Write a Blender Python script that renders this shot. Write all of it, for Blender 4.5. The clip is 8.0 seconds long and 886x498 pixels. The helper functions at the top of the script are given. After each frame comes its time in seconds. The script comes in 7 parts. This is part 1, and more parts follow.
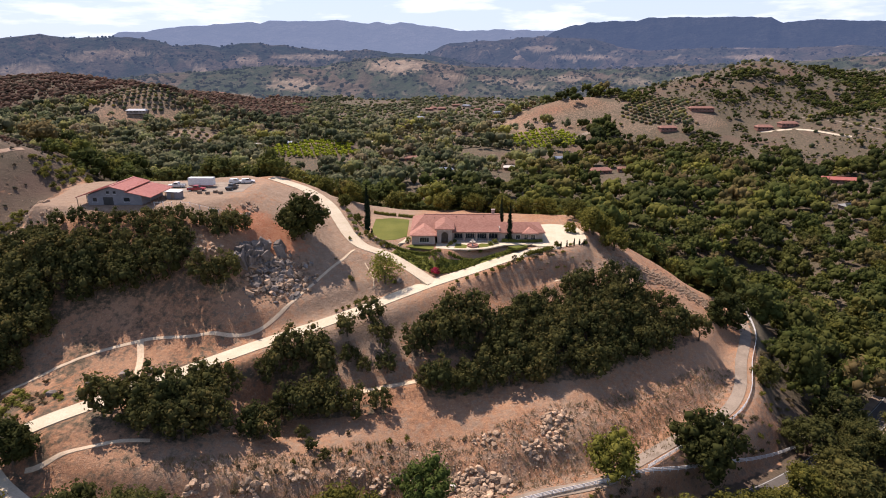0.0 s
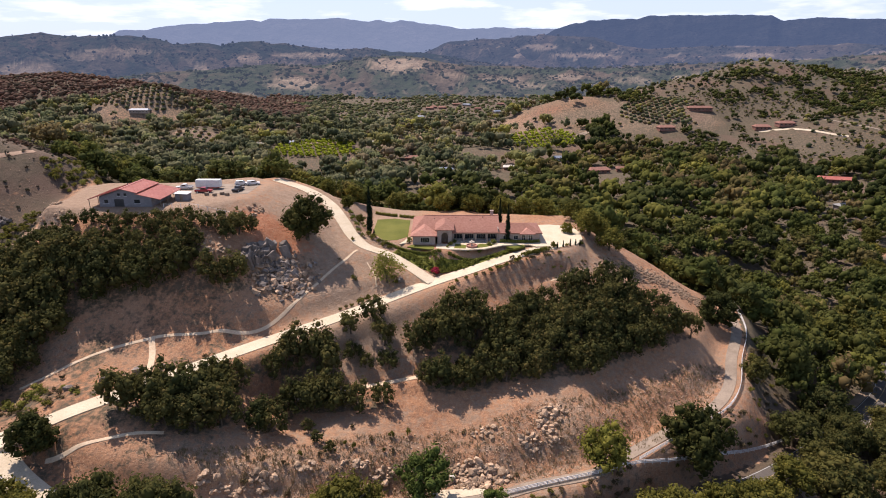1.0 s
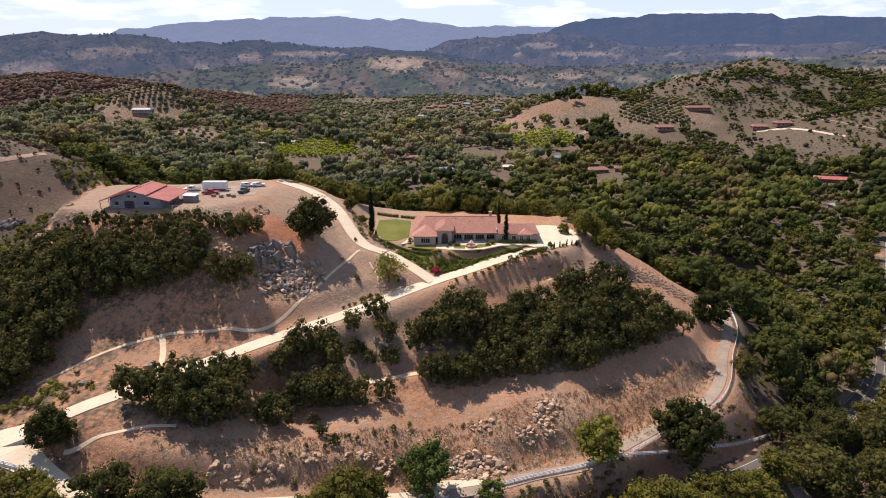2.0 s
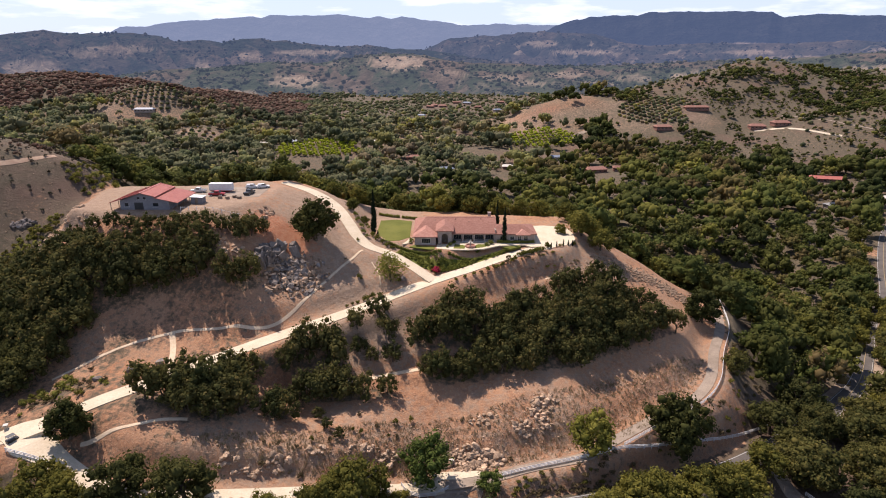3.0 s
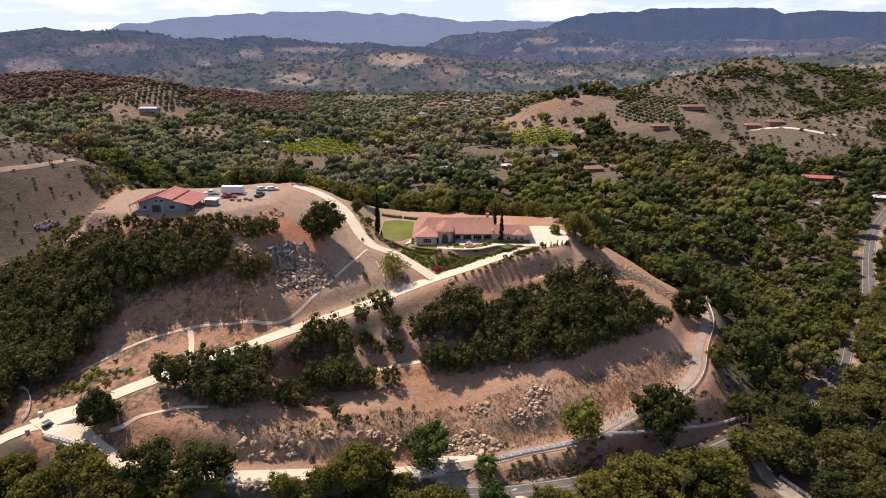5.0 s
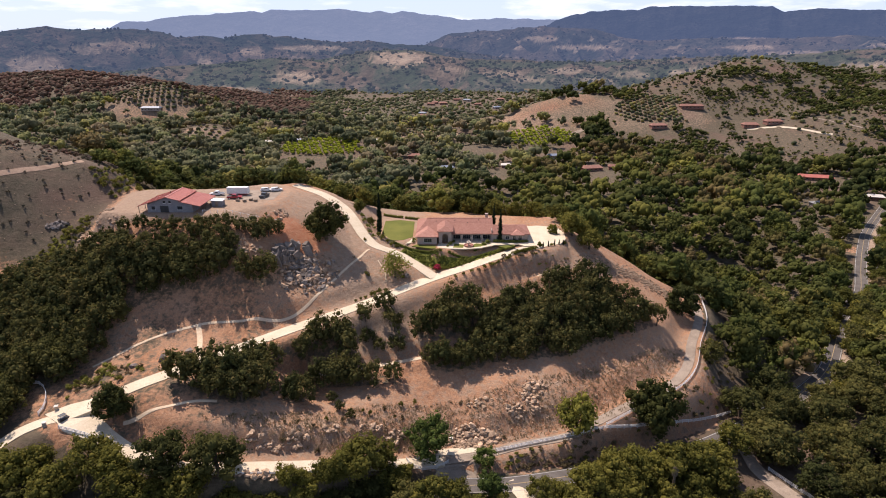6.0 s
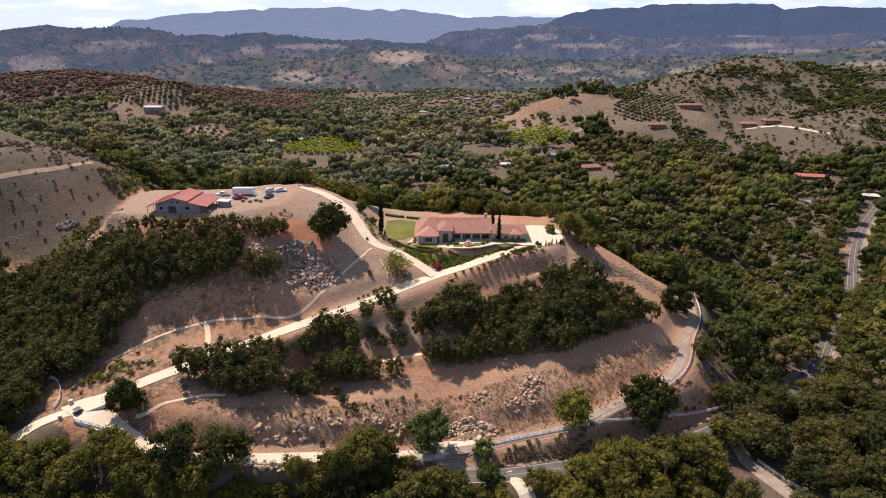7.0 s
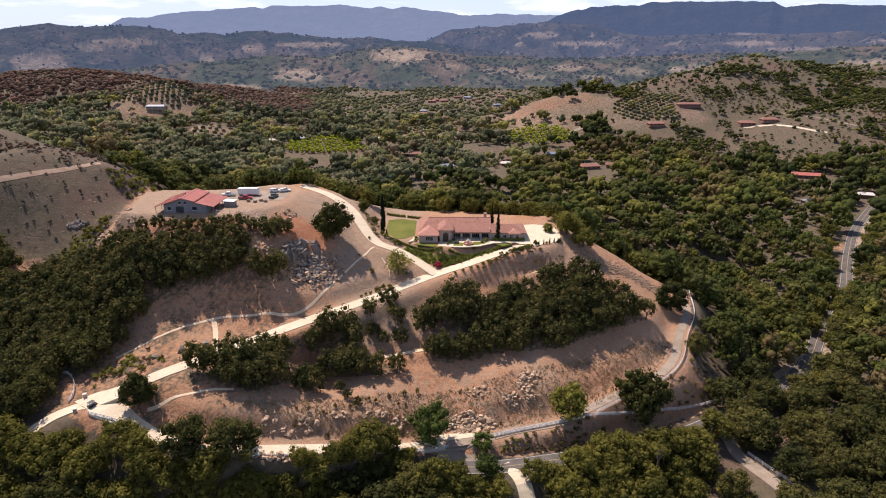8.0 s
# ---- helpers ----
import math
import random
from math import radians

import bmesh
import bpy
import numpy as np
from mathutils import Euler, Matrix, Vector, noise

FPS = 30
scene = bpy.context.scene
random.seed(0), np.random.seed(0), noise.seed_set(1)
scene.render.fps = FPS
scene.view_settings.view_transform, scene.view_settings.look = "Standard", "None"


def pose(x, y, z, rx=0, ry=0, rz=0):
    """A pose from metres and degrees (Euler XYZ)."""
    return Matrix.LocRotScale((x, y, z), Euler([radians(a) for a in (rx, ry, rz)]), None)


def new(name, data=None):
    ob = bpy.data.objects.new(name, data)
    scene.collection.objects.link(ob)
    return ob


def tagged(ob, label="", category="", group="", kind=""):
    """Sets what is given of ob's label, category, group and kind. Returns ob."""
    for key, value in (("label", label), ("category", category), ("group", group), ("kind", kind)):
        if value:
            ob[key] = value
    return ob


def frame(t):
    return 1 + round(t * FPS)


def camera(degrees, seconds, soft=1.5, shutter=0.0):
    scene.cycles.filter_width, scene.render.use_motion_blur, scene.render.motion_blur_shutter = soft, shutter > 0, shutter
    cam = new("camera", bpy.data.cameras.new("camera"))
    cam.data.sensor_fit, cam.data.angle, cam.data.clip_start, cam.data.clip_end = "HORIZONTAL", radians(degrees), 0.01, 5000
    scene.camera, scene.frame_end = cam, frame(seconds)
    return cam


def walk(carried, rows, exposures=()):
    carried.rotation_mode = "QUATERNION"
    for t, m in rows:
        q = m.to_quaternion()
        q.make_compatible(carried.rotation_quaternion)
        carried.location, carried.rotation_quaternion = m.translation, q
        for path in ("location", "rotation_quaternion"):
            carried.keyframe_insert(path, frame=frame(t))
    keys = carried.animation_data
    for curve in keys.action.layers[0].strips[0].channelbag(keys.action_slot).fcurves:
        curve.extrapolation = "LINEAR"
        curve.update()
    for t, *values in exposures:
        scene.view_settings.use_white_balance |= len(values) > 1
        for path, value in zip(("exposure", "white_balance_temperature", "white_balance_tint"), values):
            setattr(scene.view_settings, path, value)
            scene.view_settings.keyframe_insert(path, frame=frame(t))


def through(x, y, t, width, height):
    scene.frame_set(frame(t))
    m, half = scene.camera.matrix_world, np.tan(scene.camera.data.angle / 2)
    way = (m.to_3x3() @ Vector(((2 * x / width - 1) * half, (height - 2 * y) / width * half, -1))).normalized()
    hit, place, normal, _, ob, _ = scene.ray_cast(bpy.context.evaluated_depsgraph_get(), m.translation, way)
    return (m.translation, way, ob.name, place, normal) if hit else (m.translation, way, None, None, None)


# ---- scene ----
cam = camera(74.0, 8.0, 1.0)
METRES, EYE, TILT, LEAN, TURN = 47.0, 58.0, -18.0, 0.0, 0.0
ROWS = [
    (0.0, 0.0, 0.0, 0.0, 0.0, 0.0, 0.0),
    (0.5, 0.0015, -0.0624, 0.008, 0.023, -0.104, -0.007),
    (1.0, 0.0027, -0.1246, 0.0159, 0.041, -0.204, -0.012),
    (1.5, 0.0037, -0.1866, 0.0238, 0.057, -0.301, -0.016),
    (3.0, 0.0056, -0.3721, 0.0469, 0.09, -0.581, -0.018),
    (3.5, 0.0059, -0.4338, 0.0544, 0.099, -0.673, -0.016),
    (4.0, 0.0062, -0.4956, 0.0618, 0.107, -0.765, -0.013),
    (4.5, 0.0065, -0.5573, 0.0691, 0.116, -0.858, -0.01),
    (6.0, 0.0076, -0.7432, 0.0901, 0.152, -1.146, 0.006),
    (6.5, 0.0082, -0.8054, 0.0968, 0.17, -1.247, 0.012),
    (7.0, 0.0089, -0.8677, 0.1034, 0.19, -1.353, 0.019),
    (7.5, 0.0098, -0.9304, 0.1097, 0.215, -1.462, 0.026),
    (8.0, 0.011, -0.9932, 0.1159, 0.245, -1.576, 0.032),
]
walk(cam, [(t, pose(0, 0, EYE, TILT, LEAN, TURN) @ pose(METRES * x, METRES * y, METRES * z, 90 + pitch, roll, yaw)) for t, x, y, z, yaw, pitch, roll in ROWS])

# ---- daylight: sun ahead and a little to the left, light cloud ----
SUN_AZ, SUN_EL = 41.0, 56.0          # degrees left of +y, degrees up
sun = new("sun", bpy.data.lights.new("sun", "SUN"))
sun.data.energy, sun.data.angle, sun.data.color = 5.0, radians(0.6), (1.0, 0.91, 0.79)
sun_dir = Vector((-math.sin(radians(SUN_AZ)) * math.cos(radians(SUN_EL)), math.cos(radians(SUN_AZ)) * math.cos(radians(SUN_EL)), math.sin(radians(SUN_EL))))
sun.matrix_world = Matrix.Translation((0, 0, 300)) @ sun_dir.to_track_quat("Z", "Y").to_matrix().to_4x4()
world = bpy.data.worlds.new("sky")
scene.world = world
world.use_nodes = True
wn, wl = world.node_tree.nodes, world.node_tree.links
sky = wn.new("ShaderNodeTexSky")
sky.sky_type, sky.sun_disc = "NISHITA", False
sky.sun_elevation, sky.sun_rotation = radians(SUN_EL), radians(-SUN_AZ)
sky.air_density, sky.dust_density, sky.ozone_density = 1.0, 0.6, 2.0
co = wn.new("ShaderNodeTexCoord")
mp = wn.new("ShaderNodeMapping")
mp.inputs["Scale"].default_value = (3.0, 3.0, 16.0)
cloud = wn.new("ShaderNodeTexNoise")
cloud.inputs["Scale"].default_value, cloud.inputs["Detail"].default_value, cloud.inputs["Roughness"].default_value = 2.2, 7.0, 0.55
veil = wn.new("ShaderNodeMapRange")
veil.inputs[1].default_value, veil.inputs[2].default_value, veil.inputs[3].default_value, veil.inputs[4].default_value = 0.48, 0.64, 0.0, 0.75
mix = wn.new("ShaderNodeMix")
mix.data_type = "RGBA"
mix.inputs[7].default_value = (7.2, 7.4, 7.7, 1)
wl.new(co.outputs["Generated"], mp.inputs["Vector"])
wl.new(mp.outputs["Vector"], cloud.inputs["Vector"])
wl.new(cloud.outputs["Fac"], veil.inputs[0])
low = wn.new("ShaderNodeMapRange")
low.inputs[1].default_value, low.inputs[2].default_value, low.inputs[3].default_value, low.inputs[4].default_value = 0.10, 0.30, 1.0, 0.08
up = wn.new("ShaderNodeSeparateXYZ")
thin = wn.new("ShaderNodeMath")
thin.operation = "MULTIPLY"
wl.new(co.outputs["Generated"], up.inputs[0])
wl.new(up.outputs["Z"], low.inputs[0])
wl.new(veil.outputs[0], thin.inputs[0])
wl.new(low.outputs[0], thin.inputs[1])
wl.new(thin.outputs[0], mix.inputs[0])
haze = wn.new("ShaderNodeMix")
haze.data_type = "RGBA"
haze.inputs[7].default_value = (4.1, 4.9, 6.1, 1)
most = wn.new("ShaderNodeMath")
most.operation = "MULTIPLY"
most.inputs[1].default_value = 0.85
wl.new(low.outputs[0], most.inputs[0])
wl.new(most.outputs[0], haze.inputs[0])
deep = wn.new("ShaderNodeMix")
deep.data_type, deep.blend_type = "RGBA", "MULTIPLY"
deep.inputs[0].default_value, deep.inputs[7].default_value = 1.0, (0.80, 0.80, 0.80, 1)
wl.new(sky.outputs["Color"], deep.inputs[6])
wl.new(deep.outputs[2], haze.inputs[6])
wl.new(haze.outputs[2], mix.inputs[6])
wl.new(mix.outputs[2], wn["Background"].inputs["Color"])
wn["Background"].inputs["Strength"].default_value = 0.135
scene.view_settings.exposure = 0.42
scene.view_settings.use_white_balance = True
scene.view_settings.white_balance_temperature, scene.view_settings.white_balance_tint = 6400.0, 20.0

# ---- materials ----
def nodes_of(name):
    m = bpy.data.materials.new(name)
    m.use_nodes = True
    return m, m.node_tree.nodes, m.node_tree.links


def mixed(n, l, fac, a, b, kind="MIX"):
    """A colour mix; fac, a and b are sockets or values."""
    x = n.new("ShaderNodeMix")
    x.data_type, x.blend_type = "RGBA", kind
    for k, v in ((0, fac), (6, a), (7, b)):
        if isinstance(v, bpy.types.NodeSocket):
            l.new(v, x.inputs[k])
        else:
            x.inputs[k].default_value = v if k == 0 else (*v, 1)
    return x.outputs[2]


def grain(n, l, scale, detail=4.0, rough=0.6, low=0.35, high=0.65, stretch=None):
    """Noise in metres, spread from 0 to 1."""
    co = n.new("ShaderNodeTexCoord")
    t = n.new("ShaderNodeTexNoise")
    t.inputs["Scale"].default_value, t.inputs["Detail"].default_value, t.inputs["Roughness"].default_value = scale, detail, rough
    if stretch:
        mp = n.new("ShaderNodeMapping")
        mp.inputs["Scale"].default_value = stretch
        l.new(co.outputs["Object"], mp.inputs["Vector"])
        l.new(mp.outputs["Vector"], t.inputs["Vector"])
    else:
        l.new(co.outputs["Object"], t.inputs["Vector"])
    r = n.new("ShaderNodeMapRange")
    r.inputs[1].default_value, r.inputs[2].default_value = low, high
    l.new(t.outputs["Fac"], r.inputs[0])
    return r.outputs[0]


def bumped(n, l, height_socket, strength, distance):
    b = n.new("ShaderNodeBump")
    b.inputs["Strength"].default_value, b.inputs["Distance"].default_value = strength, distance
    l.new(height_socket, b.inputs["Height"])
    l.new(b.outputs["Normal"], n["Principled BSDF"].inputs["Normal"])


def surface(name, a, b, scale=1.0, fine=8.0, rough=0.85, bump=0.3, depth=0.05, vary=0.15, metal=0.0, stretch=None):
    """Two tones at a coarse scale, grain at a fine one, a little difference from object to object."""
    m, n, l = nodes_of(name)
    p = n["Principled BSDF"]
    c = mixed(n, l, grain(n, l, scale, stretch=stretch), a, b)
    g = grain(n, l, fine, 5, 0.7, 0.2, 0.8)
    dark = mixed(n, l, 1.0, c, (0.62, 0.6, 0.58), "MULTIPLY")
    c = mixed(n, l, g, dark, c)
    if vary:
        o = n.new("ShaderNodeObjectInfo")
        r = n.new("ShaderNodeMapRange")
        r.inputs[3].default_value, r.inputs[4].default_value = 1 - vary, 1 + vary
        l.new(o.outputs["Random"], r.inputs[0])
        h = n.new("ShaderNodeHueSaturation")
        l.new(r.outputs[0], h.inputs["Value"])
        l.new(c, h.inputs["Color"])
        c = h.outputs["Color"]
    l.new(c, p.inputs["Base Color"])
    p.inputs["Roughness"].default_value, p.inputs["Metallic"].default_value = rough, metal
    if rough >= 0.85:
        p.inputs["Specular IOR Level"].default_value = 0.12
    if bump:
        bumped(n, l, g, bump, depth)
    return m


def foliage(name, dark, light, tip, joined=False, through=0.3):
    """Leaves: tone from plant to plant and from leaf to leaf; some light comes through."""
    m, n, l = nodes_of(name)
    p = n["Principled BSDF"]
    if joined:
        at = n.new("ShaderNodeAttribute")
        at.attribute_name = "tint"
        sep = n.new("ShaderNodeSeparateColor")
        l.new(at.outputs["Color"], sep.inputs[0])
        plant, hue = sep.outputs[0], sep.outputs[1]
    else:
        o = n.new("ShaderNodeObjectInfo")
        plant = o.outputs["Random"]
        w = n.new("ShaderNodeMath")
        w.operation = "FRACT"
        k = n.new("ShaderNodeMath")
        k.operation = "MULTIPLY"
        k.inputs[1].default_value = 7.31
        l.new(plant, k.inputs[0])
        l.new(k.outputs[0], w.inputs[0])
        hue = w.outputs[0]
    c = mixed(n, l, plant, dark, light)
    geo = n.new("ShaderNodeNewGeometry")
    leaf = n.new("ShaderNodeMapRange")
    leaf.inputs[1].default_value, leaf.inputs[2].default_value = 0.55, 1.0
    l.new(geo.outputs["Random Per Island"], leaf.inputs[0])
    half = n.new("ShaderNodeMath")
    half.operation = "MULTIPLY"
    l.new(leaf.outputs[0], half.inputs[0])
    l.new(hue, half.inputs[1])
    c = mixed(n, l, half.outputs[0], c, tip)
    l.new(c, p.inputs["Base Color"])
    p.inputs["Roughness"].default_value = 0.85
    p.inputs["Specular IOR Level"].default_value = 0.06
    tr = n.new("ShaderNodeBsdfTranslucent")
    l.new(c, tr.inputs["Color"])
    mx = n.new("ShaderNodeMixShader")
    mx.inputs[0].default_value = through
    l.new(p.outputs[0], mx.inputs[1])
    l.new(tr.outputs[0], mx.inputs[2])
    l.new(mx.outputs[0], n["Material Output"].inputs["Surface"])
    return m


def ground_material():
    """Bare tan earth, dry straw grass, leaf litter under woods; 'zone' is red: litter and painted shade, green: straw,
    blue: red clay.
    """
    m, n, l = nodes_of("earth")
    at = n.new("ShaderNodeAttribute")
    at.attribute_name = "zone"
    sep = n.new("ShaderNodeSeparateColor")
    l.new(at.outputs["Color"], sep.inputs[0])
    soil = mixed(n, l, grain(n, l, 0.11, 6, 0.65), (0.365, 0.176, 0.089), (0.475, 0.243, 0.127))
    soil = mixed(n, l, grain(n, l, 0.9, 5, 0.7, 0.40, 0.66), soil, (0.215, 0.108, 0.064))
    soil = mixed(n, l, grain(n, l, 0.045, 5, 0.65, 0.42, 0.66), soil, (0.39, 0.230, 0.138))
    soil = mixed(n, l, grain(n, l, 3.2, 4, 0.7, 0.56, 0.72), soil, (0.56, 0.39, 0.25))
    straw = mixed(n, l, grain(n, l, 0.5, 5, 0.7), (0.28, 0.188, 0.125), (0.37, 0.26, 0.178))
    straw = mixed(n, l, grain(n, l, 2.6, 4, 0.7, 0.5, 0.75), straw, (0.22, 0.15, 0.095))
    clay = mixed(n, l, grain(n, l, 0.8, 5, 0.7), (0.40, 0.15, 0.075), (0.46, 0.23, 0.13))
    litter = mixed(n, l, grain(n, l, 0.35, 5, 0.7), (0.078, 0.066, 0.042), (0.135, 0.103, 0.068))
    litter = mixed(n, l, grain(n, l, 0.02, 4, 0.6, 0.5, 0.7), litter, (0.14, 0.088, 0.063))
    litter = mixed(n, l, grain(n, l, 1.7, 5, 0.7, 0.56, 0.74), litter, (0.18, 0.128, 0.095))
    edge = grain(n, l, 0.6, 5, 0.7, 0.25, 0.75)

    def cut(socket):
        a = n.new("ShaderNodeMath")
        a.operation = "ADD"
        l.new(socket, a.inputs[0])
        l.new(edge, a.inputs[1])
        r = n.new("ShaderNodeMapRange")
        r.inputs[1].default_value, r.inputs[2].default_value = 0.8, 1.2
        l.new(a.outputs[0], r.inputs[0])
        return r.outputs[0]
    c = mixed(n, l, cut(sep.outputs[1]), soil, straw)
    c = mixed(n, l, cut(sep.outputs[2]), c, clay)
    c = mixed(n, l, cut(sep.outputs[0]), c, litter)
    p = n["Principled BSDF"]
    l.new(c, p.inputs["Base Color"])
    p.inputs["Roughness"].default_value = 0.95
    p.inputs["Specular IOR Level"].default_value = 0.15
    bumped(n, l, grain(n, l, 1.1, 8, 0.75, 0.1, 0.9), 0.8, 0.6)
    return m


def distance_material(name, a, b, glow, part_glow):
    """Far slopes: chaparral, dry fields and brown brush ('zone' is red: fields, green: brush); blue air haze is painted
    on as emission.
    """
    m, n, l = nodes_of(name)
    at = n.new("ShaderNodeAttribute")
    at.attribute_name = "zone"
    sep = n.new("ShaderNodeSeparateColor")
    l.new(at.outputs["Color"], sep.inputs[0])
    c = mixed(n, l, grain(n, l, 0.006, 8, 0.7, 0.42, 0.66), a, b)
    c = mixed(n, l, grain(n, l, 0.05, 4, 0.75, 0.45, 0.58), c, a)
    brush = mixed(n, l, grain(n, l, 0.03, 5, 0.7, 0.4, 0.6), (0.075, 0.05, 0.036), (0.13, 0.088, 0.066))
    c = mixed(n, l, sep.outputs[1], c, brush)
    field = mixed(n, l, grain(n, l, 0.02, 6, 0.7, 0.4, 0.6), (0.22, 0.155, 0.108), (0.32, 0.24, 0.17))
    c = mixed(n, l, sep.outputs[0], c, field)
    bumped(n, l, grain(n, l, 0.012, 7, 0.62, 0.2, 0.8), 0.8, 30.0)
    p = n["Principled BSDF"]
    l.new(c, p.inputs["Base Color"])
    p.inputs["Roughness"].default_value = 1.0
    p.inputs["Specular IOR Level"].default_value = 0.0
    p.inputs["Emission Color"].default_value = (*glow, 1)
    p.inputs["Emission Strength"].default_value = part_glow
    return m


EARTH = ground_material()
CONCRETE = surface("concrete", (0.64, 0.53, 0.375), (0.73, 0.62, 0.455), 0.25, 3.0, 0.9, 0.1, 0.02, 0)
PALE_ROAD = surface("dusty_paving", (0.28, 0.222, 0.168), (0.38, 0.305, 0.234), 0.3, 3.0, 0.9, 0.1, 0.02, 0)
ASPHALT = surface("asphalt", (0.115, 0.101, 0.09), (0.16, 0.142, 0.126), 0.2, 5.0, 0.9, 0.15, 0.02, 0)
TRACK_DIRT = surface("worn_concrete", (0.66, 0.50, 0.335), (0.75, 0.59, 0.41), 0.5, 4.0, 0.95, 0.2, 0.05, 0)
DIRT_BENCH = surface("bare_dirt", (0.36, 0.24, 0.165), (0.47, 0.335, 0.235), 0.5, 4.0, 0.95, 0.2, 0.05, 0)
ROCK = surface("granite", (0.40, 0.27, 0.175), (0.60, 0.43, 0.295), 0.5, 4.0, 0.9, 0.5, 0.08, 0.38)
GREY_ROCK = surface("grey_granite", (0.17, 0.143, 0.124), (0.34, 0.29, 0.25), 0.4, 3.0, 0.9, 0.6, 0.1, 0.25)
PEBBLE = surface("pebble", (0.38, 0.26, 0.17), (0.54, 0.39, 0.27), 0.5, 4.0, 0.9, 0.3, 0.05, 0)
STUCCO = surface("stucco", (0.40, 0.32, 0.27), (0.46, 0.375, 0.32), 0.4, 6.0, 0.9, 0.1, 0.02, 0)
TRIM = surface("pale_trim", (0.66, 0.60, 0.52), (0.72, 0.66, 0.58), 0.6, 5.0, 0.8, 0.05, 0.01, 0)
CLAY_TILE = surface("clay_tile", (0.33, 0.155, 0.115), (0.42, 0.22, 0.165), 1.3, 6.0, 0.85, 0.3, 0.03, 0.22)
BARN_RED = surface("red_metal_roof", (0.46, 0.13, 0.09), (0.52, 0.17, 0.12), 0.3, 3.0, 0.5, 0.05, 0.01, 0.05)
BARN_WALL = surface("grey_block", (0.22, 0.215, 0.23), (0.28, 0.27, 0.28), 0.3, 3.0, 0.9, 0.1, 0.02, 0.05)
WHITE_PAINT = surface("white_paint", (0.76, 0.75, 0.73), (0.82, 0.81, 0.79), 0.8, 6.0, 0.6, 0.05, 0.01, 0.04)
RED_PAINT = surface("red_paint", (0.36, 0.03, 0.04), (0.42, 0.04, 0.05), 0.8, 6.0, 0.35, 0, 0, 0)
DARK_PAINT = surface("dark_paint", (0.03, 0.03, 0.035), (0.05, 0.05, 0.05), 0.8, 6.0, 0.35, 0, 0, 0)
RUBBER = surface("rubber", (0.02, 0.02, 0.02), (0.03, 0.03, 0.03), 1.0, 8.0, 0.9, 0, 0, 0)
IRON = surface("dark_iron", (0.035, 0.03, 0.028), (0.06, 0.05, 0.045), 1.0, 8.0, 0.6, 0, 0, 0, 0.5)
STONE = surface("carved_stone", (0.46, 0.40, 0.33), (0.56, 0.50, 0.42), 1.0, 8.0, 0.9, 0.2, 0.02, 0)
BARK = surface("bark", (0.10, 0.075, 0.055), (0.17, 0.135, 0.10), 1.5, 8.0, 0.95, 0.5, 0.05, 0.1)
WOOD = surface("weathered_wood", (0.20, 0.15, 0.11), (0.30, 0.24, 0.18), 1.0, 6.0, 0.9, 0.3, 0.02, 0.1)
LAWN = surface("mown_lawn", (0.125, 0.135, 0.026), (0.175, 0.175, 0.038), 0.12, 5.0, 0.9, 0.3, 0.03, 0)
LINE_WHITE = surface("white_line", (0.40, 0.38, 0.34), (0.5, 0.48, 0.44), 0.8, 4.0, 0.8, 0, 0, 0)
LINE_AMBER = surface("amber_line", (0.34, 0.24, 0.11), (0.40, 0.30, 0.16), 0.8, 4.0, 0.8, 0, 0, 0)
BLUE_SHEET = surface("blue_slate", (0.16, 0.20, 0.27), (0.22, 0.26, 0.33), 0.8, 4.0, 0.6, 0, 0, 0.1)


def glass_material():
    m, n, l = nodes_of("window_glass")
    p = n["Principled BSDF"]
    p.inputs["Base Color"].default_value = (0.02, 0.025, 0.03, 1)
    p.inputs["Roughness"].default_value = 0.08
    p.inputs["Specular IOR Level"].default_value = 0.6
    return m


GLASS = glass_material()
AVOCADO = foliage("avocado_leaf", (0.050, 0.056, 0.019), (0.110, 0.102, 0.033), (0.185, 0.135, 0.045), False, 0.4)
OAK = foliage("oak_leaf", (0.079, 0.080, 0.019), (0.176, 0.160, 0.034), (0.265, 0.220, 0.047), False, 0.45)
BRIGHT = foliage("bright_leaf", (0.055, 0.075, 0.018), (0.08, 0.105, 0.024), (0.14, 0.155, 0.04))
YELLOW = foliage("yellow_leaf", (0.14, 0.14, 0.026), (0.19, 0.18, 0.036), (0.27, 0.24, 0.05), False, 0.45)
WILLOW = foliage("willow_leaf", (0.21, 0.21, 0.045), (0.26, 0.25, 0.06), (0.34, 0.31, 0.085), False, 0.5)
FICUS = foliage("ficus_leaf", (0.036, 0.044, 0.014), (0.060, 0.062, 0.018), (0.11, 0.095, 0.026), False, 0.35)
DARK_OAK = foliage("dark_oak_leaf", (0.055, 0.061, 0.020), (0.124, 0.115, 0.034), (0.185, 0.150, 0.044), False, 0.45)
CYPRESS = foliage("cypress_leaf", (0.012, 0.020, 0.010), (0.02, 0.028, 0.013), (0.03, 0.04, 0.015), False, 0.1)
FLOWERS = foliage("crimson_flower", (0.34, 0.03, 0.06), (0.42, 0.05, 0.08), (0.5, 0.12, 0.14))
HEDGE = foliage("hedge_leaf", (0.11, 0.125, 0.024), (0.19, 0.19, 0.04), (0.27, 0.26, 0.06))
DRY_SHRUB = foliage("dry_shrub", (0.10, 0.075, 0.04), (0.16, 0.12, 0.06), (0.22, 0.17, 0.09))
ROOF_BROWN = surface("brown_roof", (0.24, 0.12, 0.09), (0.32, 0.17, 0.13), 0.8, 4.0, 0.85, 0.2, 0.03, 0.15)


